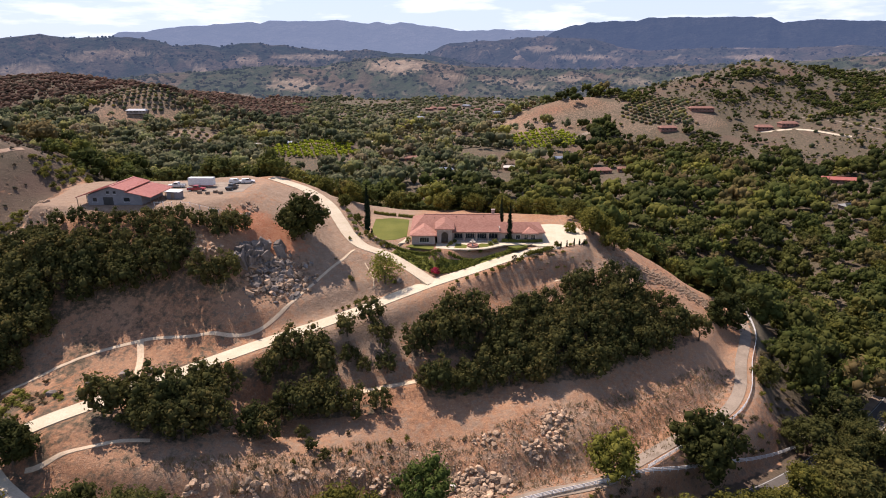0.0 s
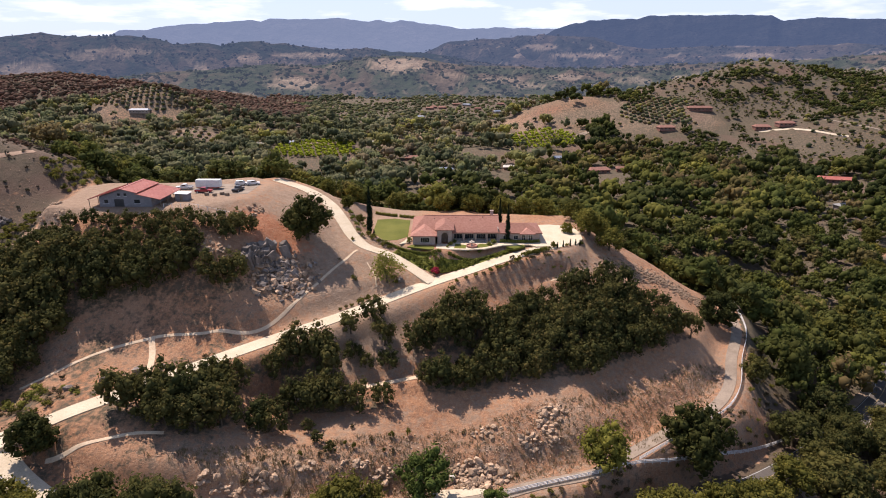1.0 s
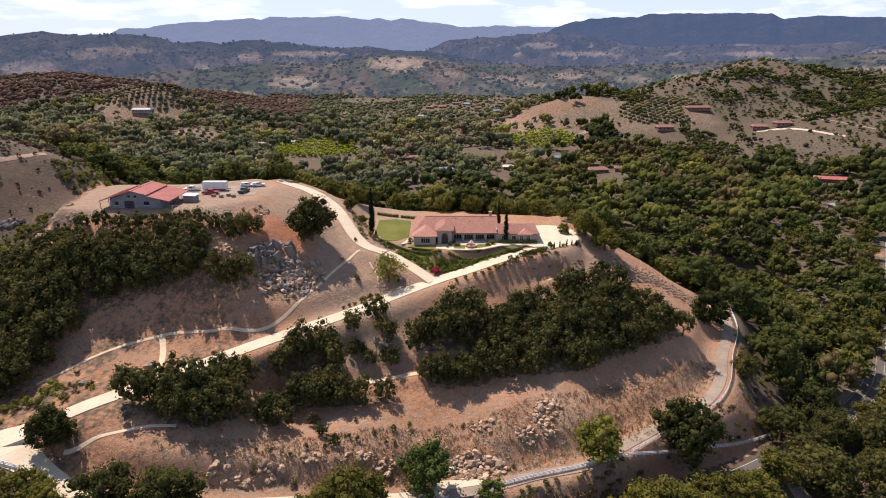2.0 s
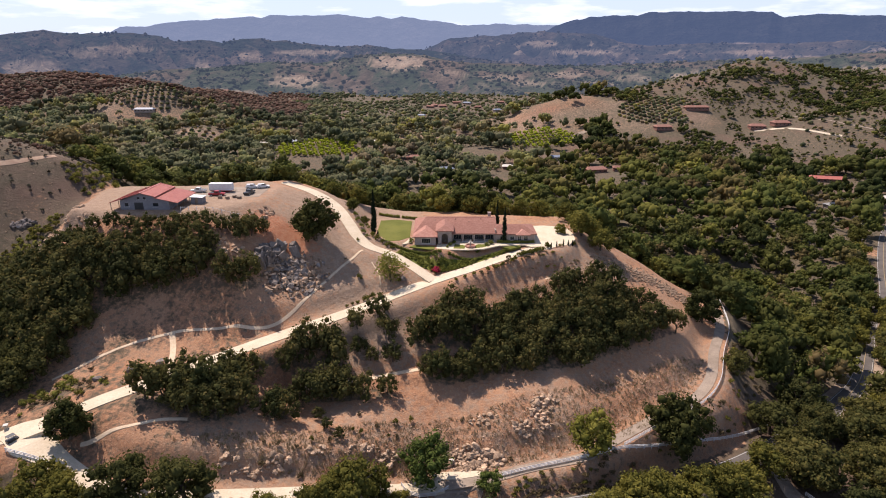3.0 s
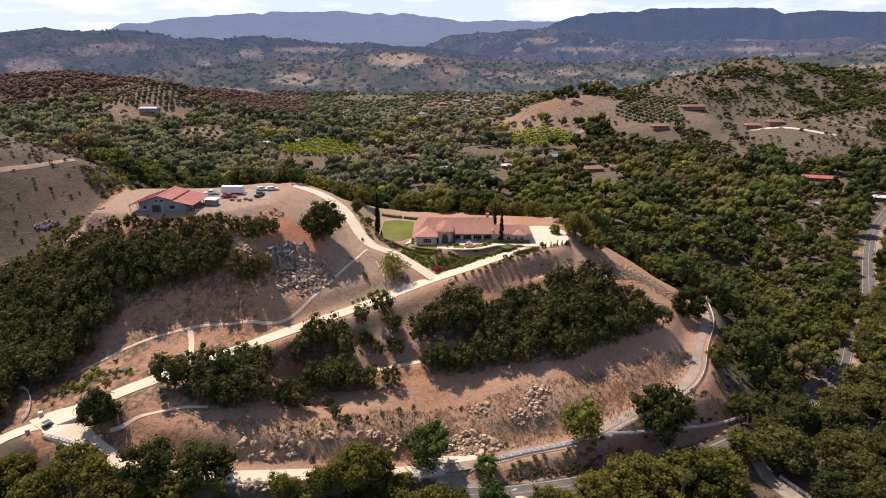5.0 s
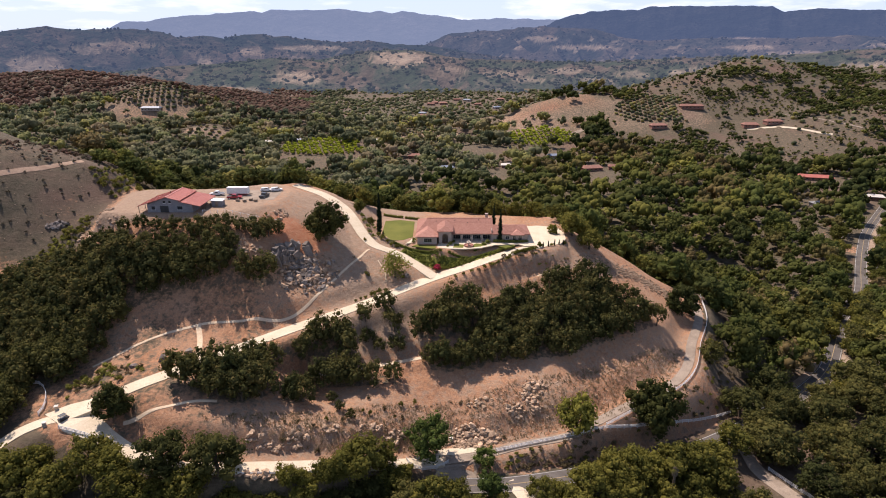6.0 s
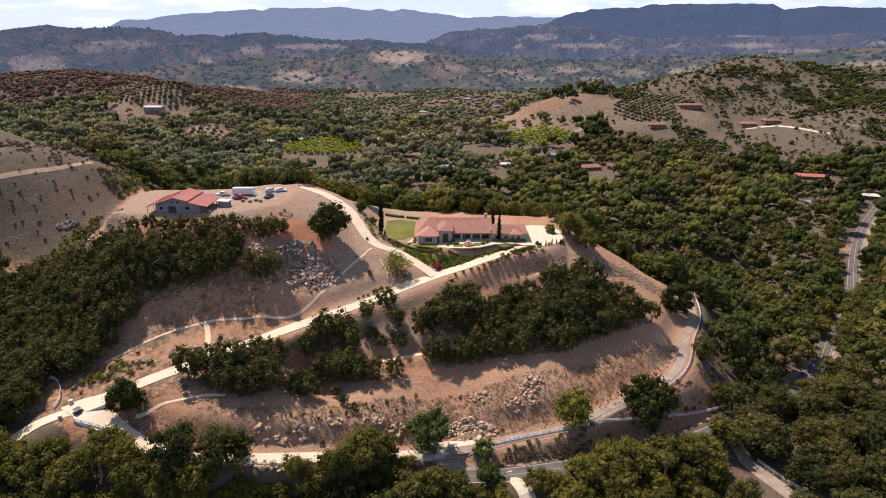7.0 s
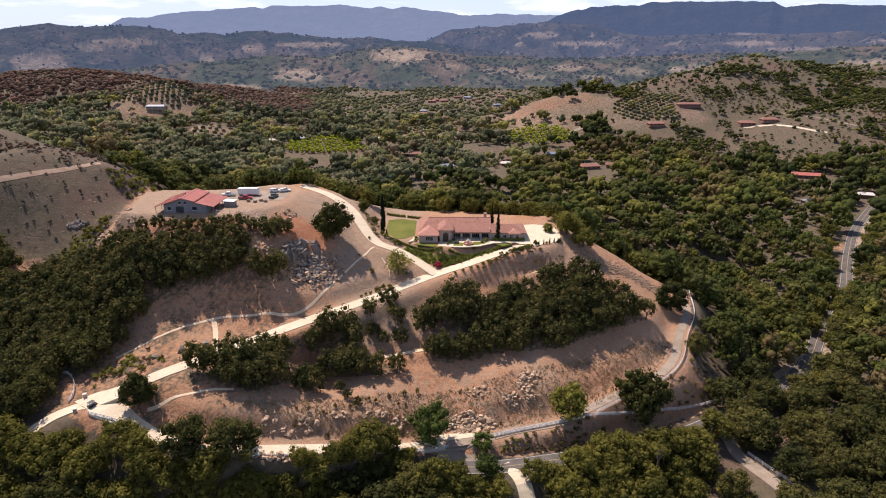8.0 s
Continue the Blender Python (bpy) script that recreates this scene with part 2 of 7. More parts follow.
def mixed_foliage(name, stops, through=0.4):
    """Leaves of many kinds of tree in one wood: each plant takes its colour from the range of kinds that grow there."""
    m, n, l = nodes_of(name)
    p = n["Principled BSDF"]
    at = n.new("ShaderNodeAttribute")
    at.attribute_name = "tint"
    sep = n.new("ShaderNodeSeparateColor")
    l.new(at.outputs["Color"], sep.inputs[0])
    ramp = n.new("ShaderNodeValToRGB")
    e = ramp.color_ramp.elements
    while len(e) < len(stops):
        e.new(0.5)
    for k, (at_, rgb) in enumerate(stops):
        e[k].position, e[k].color = at_, (*rgb, 1)
    l.new(sep.outputs[0], ramp.inputs[0])
    geo = n.new("ShaderNodeNewGeometry")
    leaf = n.new("ShaderNodeMapRange")
    leaf.inputs[3].default_value, leaf.inputs[4].default_value = 0.82, 1.2
    l.new(geo.outputs["Random Per Island"], leaf.inputs[0])
    own = n.new("ShaderNodeMapRange")
    own.inputs[3].default_value, own.inputs[4].default_value = 0.78, 1.22
    l.new(sep.outputs[1], own.inputs[0])
    both = n.new("ShaderNodeMath")
    both.operation = "MULTIPLY"
    l.new(leaf.outputs[0], both.inputs[0])
    l.new(own.outputs[0], both.inputs[1])
    h = n.new("ShaderNodeHueSaturation")
    l.new(both.outputs[0], h.inputs["Value"])
    l.new(ramp.outputs["Color"], h.inputs["Color"])
    c = h.outputs["Color"]
    l.new(c, p.inputs["Base Color"])
    p.inputs["Roughness"].default_value, p.inputs["Specular IOR Level"].default_value = 0.85, 0.06
    tr = n.new("ShaderNodeBsdfTranslucent")
    l.new(c, tr.inputs["Color"])
    mx = n.new("ShaderNodeMixShader")
    mx.inputs[0].default_value = through
    l.new(p.outputs[0], mx.inputs[1])
    l.new(tr.outputs[0], mx.inputs[2])
    l.new(mx.outputs[0], n["Material Output"].inputs["Surface"])
    return m


WOODS = mixed_foliage("woods_leaf", [(0.0, (0.045, 0.056, 0.018)), (0.28, (0.093, 0.094, 0.025)), (0.48, (0.082, 0.097, 0.026)), (0.62, (0.172, 0.162, 0.036)), (0.76, (0.163, 0.126, 0.054)), (0.88, (0.172, 0.122, 0.052)), (1.0, (0.246, 0.235, 0.048))], 0.45)
# valley leaf tones raised paler and greyer to imitate distance haze
VALLEY = mixed_foliage("valley_leaf_hazed", [(0.0, (0.085, 0.102, 0.056)), (0.22, (0.165, 0.17, 0.085)), (0.42, (0.235, 0.215, 0.12)), (0.56, (0.165, 0.185, 0.09)), (0.7, (0.28, 0.26, 0.09)), (0.84, (0.285, 0.22, 0.14)), (1.0, (0.33, 0.30, 0.08))], 0.55)
# red-brown scrub, its tones also lifted in place of haze
BRUSH = mixed_foliage("chaparral_leaf", [(0.0, (0.095, 0.092, 0.06)), (0.35, (0.155, 0.12, 0.08)), (0.6, (0.20, 0.125, 0.088)), (0.8, (0.22, 0.125, 0.088)), (1.0, (0.25, 0.165, 0.115))], 0.5)
CITRUS = foliage("citrus_leaf", (0.27, 0.31, 0.022), (0.35, 0.375, 0.033), (0.4, 0.41, 0.05), True, 0.4)
WEED = foliage("weed_blade", (0.20, 0.15, 0.08), (0.30, 0.23, 0.13), (0.36, 0.29, 0.17), True, 0.2)

# ---- the lie of the land: a height for every place ----
def fade(a, b, v):
    s = np.clip((v - a) / (b - a), 0.0, 1.0)
    return s * s * (3 - 2 * s)


def lattice(ix, iy, seed):
    h = (ix.astype(np.int64) * 374761393 + iy.astype(np.int64) * 668265263 + seed * 1274126177) & 0xFFFFFFFF
    h = ((h ^ (h >> 13)) * 1274126177) & 0xFFFFFFFF
    return ((h ^ (h >> 16)) & 0xFFFF) / 65535.0


def bumps(x, y, size, seed=0, octaves=3):
    """Smooth noise from -1 to 1."""
    total, amp, norm = 0.0, 1.0, 0.0
    for o in range(octaves):
        u, v = np.asarray(x) / size + 17.3 * o, np.asarray(y) / size - 9.1 * o
        ix, iy = np.floor(u), np.floor(v)
        fx, fy = u - ix, v - iy
        fx, fy = fx * fx * (3 - 2 * fx), fy * fy * (3 - 2 * fy)
        a, b = lattice(ix, iy, seed + o), lattice(ix + 1, iy, seed + o)
        c, d = lattice(ix, iy + 1, seed + o), lattice(ix + 1, iy + 1, seed + o)
        total = total + amp * ((a * (1 - fx) + b * fx) * (1 - fy) + (c * (1 - fx) + d * fx) * fy)
        norm, amp, size = norm + amp, amp * 0.5, size * 0.5
    return total / norm * 2 - 1


# roads and paths: middle line as x, y, z, and the width
DRIVE = [(-100, 98.9, -19.4), (-93, 102.4, -17.9), (-84, 108.5, -15.6), (-70.8, 118.5, -14.5), (-51.5, 134.0, -12.9), (-28.0, 149.5, -10.4), (-12.4, 159.0, -7.7), (-3.1, 165.0, -6.4), (8.2, 170.0, -4.5), (20.4, 175.5, -2.2), (32.2, 180.0, -0.5), (40, 184, 0.0)]
UPDRIVE = [(-3.1, 165.0, -6.4), (-11.2, 172.5, -3.7), (-18.2, 178.0, -1.7), (-26, 181, 0.2), (-31, 187, 2.2), (-36, 196, 5.5), (-42, 206, 8.5), (-52, 216, 11.5), (-66, 224, 14)]
GATE = [(-97.5, 101, -18.9), (-92.5, 98.4, -19.4), (-86, 93.8, -21.2), (-77.5, 89.5, -23.2), (-69, 87.3, -24.6), (-62, 86.8, -25.7), (-46, 90, -27.9), (-32.6, 94, -30.7), (-14, 98.5, -34), (0, 102, -35.6)]
LOWROAD = [(0.0, 102.0, -35.6), (12.3, 105.0, -35.5), (22.5, 108.2, -35.0), (36.5, 111.5, -34.4), (46.3, 117.6, -33.7), (54.7, 122.9, -33.2), (63.7, 128.7, -32.8), (75.4, 135.9, -32.0), (83.6, 145.4, -31.0), (89.5, 157.5, -28.5), (97.7, 172.4, -26.5), (103.0, 192.0, -25.6)]
MAINROAD = [(-80, 66, -44.5), (-42, 76, -43.6), (-18, 86, -42), (0.0, 93.5, -37.7), (17.4, 95.5, -37.9), (36.1, 100.5, -39.1), (55, 109, -42.3), (73, 115, -42.7), (92, 125, -43.2), (114, 140, -44), (130, 151, -44.3), (146, 165, -44.3), (161, 184, -44.2), (170, 196.5, -43.9), (181, 211, -43.8), (194, 224, -43.7), (207, 237.5, -43.5), (228.5, 269.5, -43.3), (247.5, 297, -43), (272, 330, -42.6), (300, 362, -42), (330, 395, -41)]
TRACK = [(-28, 177, -0.4), (-38, 160, -5.0), (-50, 142.5, -9.2), (-64, 138.5, -10.8), (-78, 137, -11.6), (-92, 131, -14.0), (-104, 121, -17.5)]
TERRACE = [(-41.7, 126.0, -23.7), (-23.0, 130.5, -22.9), (-5.2, 135.5, -22.1), (14.4, 138.0, -23.4), (40, 138, -25.0)]
BENCH = [(18.3, 166.5, -8.6), (31.3, 170.0, -8.2), (42, 171, -6.5)]
OUTER = [(-100, 98.9, -19.4), (-104, 98.3, -20.2), (-109.5, 95.5, -21.6), (-115, 90.5, -24.2)]
ENTRY = [(0, 102.6, -35.6), (4, 98.5, -37.6), (7, 94.5, -39.6)]
ROADS = [(DRIVE, 4.6), (UPDRIVE, 4.4), (GATE, 4.2), (LOWROAD, 4.6), (MAINROAD, 7.4), (OUTER, 4.2), (ENTRY, 9.0)]

# flat places, crests and hollows: x, y, z
PADS = [(-24, 205, 0), (-12, 181, 0), (10, 179, 0), (50, 192, 0), (44, 214, 0), (12, 216, 0), (-24, 192, 0.5), (56, 182, -1.5), (14.1, 174.0, -2.0), (-110, 171, 15.8), (-97, 171, 16.2), (-83, 201, 17), (-67, 196, 17), (-62, 184, 15), (-120, 198, 17.5), (-95, 186, 16.6)]
CRESTS = [(57, 179, -2), (77, 186, -11.6), (92, 189, -22), (67, 171, -11), (45, 136, -27.5), (7.2, 136.0, -22.9), (60, 150, -24), (30.7, 156.0, -14.9), (6.2, 153.0, -12.3), (-45, 172, 4), (-52, 160, -1), (-66, 160, 10.5), (-90, 150, 0), (-110, 150, 2), (-149, 212, 26.8), (-137.4, 212, 21.5), (-172, 180, 27), (-165, 190, 27.1), (-158, 200, 26.8), (-157, 172, 11), (-165, 168, 12), (-190, 245, 30)]
HOLLOWS = [(10, 240, -3), (45, 250, -16), (-25, 238, -1), (-30, 275, -20), (-90, 228, 11), (-122, 221, 7), (-107, 217, 11), (-130, 236, 4), (-146, 236, 12), (-90, 262, -8), (-134, 210, 18), (-133, 196, 14), (-134, 181, 9), (-139, 176, 6.5), (-140, 166, 1.5), (-135, 130, -12), (-150, 105, -20), (-120, 90, -26), (-90, 70, -38), (120, 200, -38), (120, 160, -43), (85, 128, -38.5), (100, 230, -38), (-150, 262, 8), (0, 300, -34), (70, 290, -38), (-80, 310, -30), (40, 80, -45), (-30, 70, -45), (100, 95, -45.5), (-19.8, 114.5, -26.0), (24.7, 118.0, -27.6), (150, 120, -44), (180, 170, -43)]
SPOTS = np.array(PADS + CRESTS + HOLLOWS + [p for r in (DRIVE, UPDRIVE, GATE, LOWROAD, OUTER, TRACK, TERRACE, BENCH) for p in r[:]] + MAINROAD[:12], float)
SPOTS = SPOTS[np.unique(SPOTS[:, :2].round(1), axis=0, return_index=True)[1]]


def _kernel(d2):
    return np.where(d2 > 1e-9, 0.5 * d2 * np.log(d2 + 1e-12), 0.0)


def _solve_sheet():
    s = SPOTS
    n = len(s)
    d2 = ((s[:, None, :2] - s[None, :, :2]) ** 2).sum(-1)
    a = np.zeros((n + 3, n + 3))
    a[:n, :n] = _kernel(d2) + np.eye(n) * 6.0
    a[:n, n], a[:n, n + 1:] = 1, s[:, :2]
    a[n, :n], a[n + 1:, :n] = 1, s[:, :2].T
    return np.linalg.solve(a, np.r_[s[:, 2], 0, 0, 0])


SHEET = _solve_sheet()

# far hills: x, y, height, half length along and across, turn in degrees
HILLS = [(360, 830, 62, 190, 105, 22), (470, 655, 20, 120, 70, 10), (150, 775, 22, 90, 55, 0), (255, 690, 12, 60, 60, 0), (680, 930, 70, 260, 160, 30), (700, 600, 40, 170, 140, 0),
         (-395, 1060, 14, 120, 70, -20), (-600, 930, 62, 280, 130, -8), (-400, 790, 16, 110, 50, 10), (-450, 560, 24, 150, 90, 20), (-125, 612, 10, 62, 30, 0), (108, 662, 10, 58, 30, 0), (-280, 690, 12, 42, 34, 0), (-395, 805, 16, 80, 40, 0), (-20, 700, 8, 60, 30, 0), (40, 590, 6, 40, 22, 0), (-235, 262, 60, 58, 62, 0), (-340, 330, 45, 90, 90, 0)]


def lay(x, y):
    x, y = np.asarray(x, float), np.asarray(y, float)
    near = np.full(x.shape, SHEET[-3])
    near = near + SHEET[-2] * x + SHEET[-1] * y
    for k, (sx, sy, _) in enumerate(SPOTS):
        near = near + SHEET[k] * _kernel((x - sx) ** 2 + (y - sy) ** 2)
    far = -45 + 0.022 * np.maximum(y - 150, 0) - 0.000004 * np.maximum(y - 150, 0) ** 2 + 3.0 * bumps(x, y, 120, 5)
    for hx, hy, h, la, lc, turn in HILLS:
        c, s = math.cos(radians(turn)), math.sin(radians(turn))
        u, v = ((x - hx) * c + (y - hy) * s) / la, (-(x - hx) * s + (y - hy) * c) / lc
        far = far + h * np.exp(-(u * u + v * v)) * (1 + 0.25 * bumps(x, y, 90, 9))
    gap = np.maximum(np.maximum(np.maximum(-175 - x, x - 150), np.maximum(60 - y, y - 262)), 0)
    w = 1 - fade(0, 70, gap)
    z = np.where(w > 0, near * w + far * (1 - w), far)
    return z


def nearest_on(line, x, y):
    """Distance to a road's middle line in plan, and the road's height there."""
    best, level = np.full(x.shape, 1e9), np.zeros(x.shape)
    for (ax, ay, az), (bx, by, bz) in zip(line, line[1:]):
        dx, dy = bx - ax, by - ay
        k = np.clip(((x - ax) * dx + (y - ay) * dy) / (dx * dx + dy * dy), 0, 1)
        d = np.hypot(x - ax - k * dx, y - ay - k * dy)
        closer = d < best
        best, level = np.where(closer, d, best), np.where(closer, az + k * (bz - az), level)
    return best, level


def smooth_line(line, step=2.0):
    """The road's line, rounded through its points (Catmull-Rom)."""
    p = [np.array(q, float) for q in line]
    p = [2 * p[0] - p[1]] + p + [2 * p[-1] - p[-2]]
    out = []
    for a, b, c, d in zip(p, p[1:], p[2:], p[3:]):
        n = max(1, int(np.linalg.norm(c - b) / step))
        for k in range(n):
            t = k / n
            out.append(0.5 * (2 * b + (c - a) * t + (2 * a - 5 * b + 4 * c - d) * t * t + (3 * b - a - 3 * c + d) * t ** 3))
    return out + [p[-2]]


BENCHES = [([tuple(q) for q in smooth_line(r, 4.0)], w) for r, w in ((TERRACE[:3], 1.8), (BENCH, 1.5))]
LINES = [([tuple(q) for q in smooth_line(r, 4.0)], w) for r, w in ROADS]
# level ground: x from, x to, y from, y to, height, soft edge
LEVELS = [(-27, 49, 181, 221, 0.0, 9.0), (-12, 24, 177, 190, 0.0, 4.0), (-122, -66, 171.5, 206, 16.2, 6.0)]


def height(x, y):
    x, y = np.asarray(x, float), np.asarray(y, float)
    shape = x.shape
    x, y = np.atleast_1d(x).ravel(), np.atleast_1d(y).ravel()
    z = lay(x, y)
    z = z + 0.35 * bumps(x, y, 9, 31) + 0.12 * bumps(x, y, 2.5, 33)
    for x0, x1, y0, y1, level, soft in LEVELS:
        gap = np.hypot(np.maximum(np.maximum(x0 - x, x - x1), 0), np.maximum(np.maximum(y0 - y, y - y1), 0))
        w = 1 - fade(0, soft, gap)
        z = z * (1 - w) + level * w
    near = (x > -160) & (x < 330) & (y > 50) & (y < 430)
    if near.any():
        xs, ys, zs = x[near], y[near], z[near]
        most, bulk, total = np.zeros(xs.shape), np.zeros(xs.shape), np.zeros(xs.shape)
        for line, width in LINES:
            d, level = nearest_on(line, xs, ys)
            low = line is LINES[3][0]            # the lower road lies in a wide, even cut
            if low:
                zs = np.minimum(zs, level + 0.3 + 0.5 * d)
            w = 1 - fade(width / 2 + (0.7 if low else 1.7), width / 2 + 8.0, d)
            pull = w / (np.maximum(d - width / 2, 0) + 0.15) ** 2
            most, bulk, total = np.maximum(most, w), bulk + pull, total + pull * level
        for line, width in BENCHES:
            d, level = nearest_on(line, xs, ys)
            w = 1 - fade(width / 2 + 0.6, width / 2 + 4.0, d)
            zs = zs * (1 - w) + level * w
        z[near] = zs * (1 - most) + total / np.maximum(bulk, 1e-9) * most
    return z.reshape(shape)

# ---- what grows where ----
def inside(poly, x, y):
    x, y = np.asarray(x, float), np.asarray(y, float)
    hit = np.zeros(x.shape, bool)
    for (ax, ay), (bx, by) in zip(poly, poly[1:] + poly[:1]):
        if ay != by:
            hit ^= ((ay > y) != (by > y)) & (x < (bx - ax) * (y - ay) / (by - ay) + ax)
    return hit


KNOLL = [(-175, 150), (-152, 116), (-120, 102), (-100, 92), (-83.6, 85.5), (-59.1, 83.2), (-29.3, 93.2), (0, 99.2), (23.3, 100.1), (47.7, 109.1), (68, 119.2), (88, 128), (92, 138), (91, 146), (95, 158), (100, 174), (106, 190),
         (94, 204), (72, 214), (58, 222), (48, 238), (0, 242), (-30, 240), (-50, 232), (-75, 226), (-110, 220), (-135, 232), (-200, 262), (-262, 262), (-262, 170)]
BLOCK_EAST = [(-11.3, 146.7), (-4.5, 150.8), (2.9, 152.1), (16.2, 155.8), (27.0, 158.9), (35.1, 161.8), (39.6, 166.6), (44.9, 169.0), (55.1, 169.8), (64.0, 168.3), (69.3, 164.2), (76.6, 161.0), (78.2, 159.6), (69.8, 154.7), (59.1, 150.3), (50.9, 146.5), (38.5, 138.8), (29.2, 136.5), (20.6, 138.0), (12.0, 143.0), (-7.9, 140.5)]
BLOCK_STRIP = [(-5.9, 132.7), (-5.1, 135.7), (2.7, 137.0), (11.6, 138.3), (15.1, 138.5), (25.8, 139.3), (26.3, 136.3), (14.9, 135.5), (11.3, 132.7), (2.7, 131.2), (-4.1, 130.9)]
BLOCK_WEST = [(-127.3, 155.3), (-120.3, 163.2), (-106.6, 159.5), (-84.9, 161.0), (-71.1, 158.9), (-69.6, 156.5), (-72.4, 152.7), (-65.9, 151.8), (-57.5, 152.9), (-55.2, 151.6), (-60.0, 148.3), (-68.5, 147.3), (-86.1, 146.7), (-95.4, 142.9), (-100.9, 139.4), (-104.0, 134.4), (-111.5, 129.2), (-112.2, 122.9), (-115.5, 114.2), (-124.0, 107.0), (-145.0, 108.0), (-160.0, 120.0), (-160.0, 140.0), (-145.0, 152.0)]
BLOCK_MID = [(-76.2, 107.6), (-71.5, 109.5), (-67.3, 113.9), (-60.2, 119.8), (-53.1, 124.5), (-50.1, 128.8), (-42.9, 133.3), (-33.6, 137.0), (-30.0, 137.6), (-29.1, 134.3), (-38.1, 131.8), (-49.6, 125.9), (-51.7, 123.7), (-49.4, 111.2), (-55.8, 105.6), (-63.2, 104.5), (-69.1, 107.1), (-74.5, 106.3)]
BLOCK_LOW = [(-46.7, 111.4), (-44.5, 116.5), (-39.4, 121.1), (-37.2, 126.1), (-30.6, 126.6), (-14.1, 128.1), (-12.5, 124.7), (-23.5, 122.7), (-36.4, 122.2), (-38.2, 115.8), (-45.6, 109.5)]
# open ground among the woods: x, y, half sizes
OPEN = [(150, 748, 84, 40), (118, 668, 50, 20), (255, 688, 72, 58), (330, 575, 62, 28), (425, 615, 105, 32), (-395, 782, 66, 28), (-280, 665, 32, 28), (-20, 682, 44, 18), (40, 578, 30, 12), (-200, 740, 26, 12), (30, 770, 40, 14), (-125, 578, 52, 34), (108, 622, 44, 36), (-140, 690, 26, 14),
        (20, 600, 18, 9), (80, 585, 26, 10), (-20, 470, 10, 8), (130, 470, 22, 10), (45, 480, 14, 8), (-520, 640, 60, 20), (240, 330, 14, 8)]


def open_ground(x, y):
    best = np.zeros(np.shape(x))
    for ox, oy, rx, ry in OPEN:
        best = np.maximum(best, 1 - fade(0.75, 1.1, np.hypot((x - ox) / rx, (y - oy) / ry)))
    return best


def woods(x, y):
    """How thick the woods stand, from 0 to 1."""
    w = np.where(inside(KNOLL, x, y), 0.0, 1.0)
    far = fade(720, 950, y)
    patch = fade(-0.28, 0.22, bumps(x, y, 150, 71))
    east = fade(230, 300, x) * fade(480, 620, y)
    gaps = fade(0.25, -0.1, bumps(x, y, 70, 73)) * fade(215, 260, x) * fade(560, 640, y)
    w = w * (1 - far * (1 - patch)) * (1 - 0.6 * east) * (1 - 0.6 * gaps) * (1 - np.maximum(np.maximum(open_ground(x, y), open_ground(x, y + 14)), 0.8 * open_ground(x, y + 28)))
    return w


# ---- ground ----
def axis(fine_a, fine_b, step, low, high, grow=1.06, most=30.0):
    mid = list(np.arange(fine_a, fine_b + step / 2, step))
    up, d = [], step
    v = mid[-1]
    while v < high:
        d = min(d * grow, most)
        v += d
        up.append(v)
    down, d, v = [], step, mid[0]
    while v > low:
        d = min(d * grow, most)
        v -= d
        down.append(v)
    return np.array(down[::-1] + mid + up)


def mesh_from(name, verts, faces, smooth=False):
    """A mesh from arrays; all faces have the same number of corners."""
    me = bpy.data.meshes.new(name)
    verts, faces = np.asarray(verts, np.float32), np.asarray(faces, np.int32)
    me.vertices.add(len(verts))
    me.vertices.foreach_set("co", verts.ravel())
    me.loops.add(faces.size)
    me.loops.foreach_set("vertex_index", faces.ravel())
    me.polygons.add(len(faces))
    me.polygons.foreach_set("loop_start", np.arange(0, faces.size, faces.shape[1], dtype=np.int32))
    me.polygons.foreach_set("use_smooth", np.full(len(faces), smooth))
    me.update(calc_edges=True)
    return me


def colours(me, name, rgb):
    at = me.color_attributes.new(name, "FLOAT_COLOR", "POINT")
    at.data.foreach_set("color", np.c_[rgb, np.ones(len(rgb))].astype(np.float32).ravel())


GX = axis(-150, 125, 1.15, -2600, 2600, 1.05)
GY = axis(60, 225, 1.15, -400, 3300, 1.05)
mx, my = np.meshgrid(GX, GY)
mx, my = mx.ravel(), my.ravel()
GZ = height(mx, my)
nx, ny = len(GX), len(GY)
gi = (np.arange(ny - 1)[:, None] * nx + np.arange(nx - 1)).ravel()
ground_mesh = mesh_from("ground", np.stack([mx, my, GZ], -1), np.stack([gi, gi + 1, gi + nx + 1, gi + nx], -1), True)
straw_zone = np.clip(0.30 + 0.45 * bumps(mx, my, 26, 51) + 0.4 * fade(-70, -40, mx) * (1 - fade(-20, 0, mx)) * fade(128, 140, my) + 0.25 * open_ground(mx, my) + 0.3 * fade(450, 700, my), 0, 1)
clay_zone = np.clip(1.5 * np.exp(-(((mx + 56) / 14) ** 2 + ((my - 171) / 7) ** 2)) + 1.1 * np.exp(-(((mx + 140) / 7) ** 2 + ((my - 168) / 11) ** 2)) + 0.8 * np.exp(-(((mx + 128) / 9) ** 2 + ((my - 155) / 14) ** 2)) + 0.9 * np.exp(-(((mx - 150) / 75) ** 2 + ((my - 755) / 40) ** 2)) + 0.35 * bumps(mx, my, 40, 57) - 0.05, 0, 1)
bald = 1.2 * fade(126, 136, -mx) * fade(150, 166, my) * (1 - fade(300, 340, my))
bank = np.where(inside([(0, 99), (18, 103.5), (38, 109), (55, 118), (75, 131), (88, 142), (96, 160), (104, 176), (112, 165), (100, 140), (80, 124), (55, 113), (36, 105.5), (17, 100)], mx, my), 0.22, 0.0)
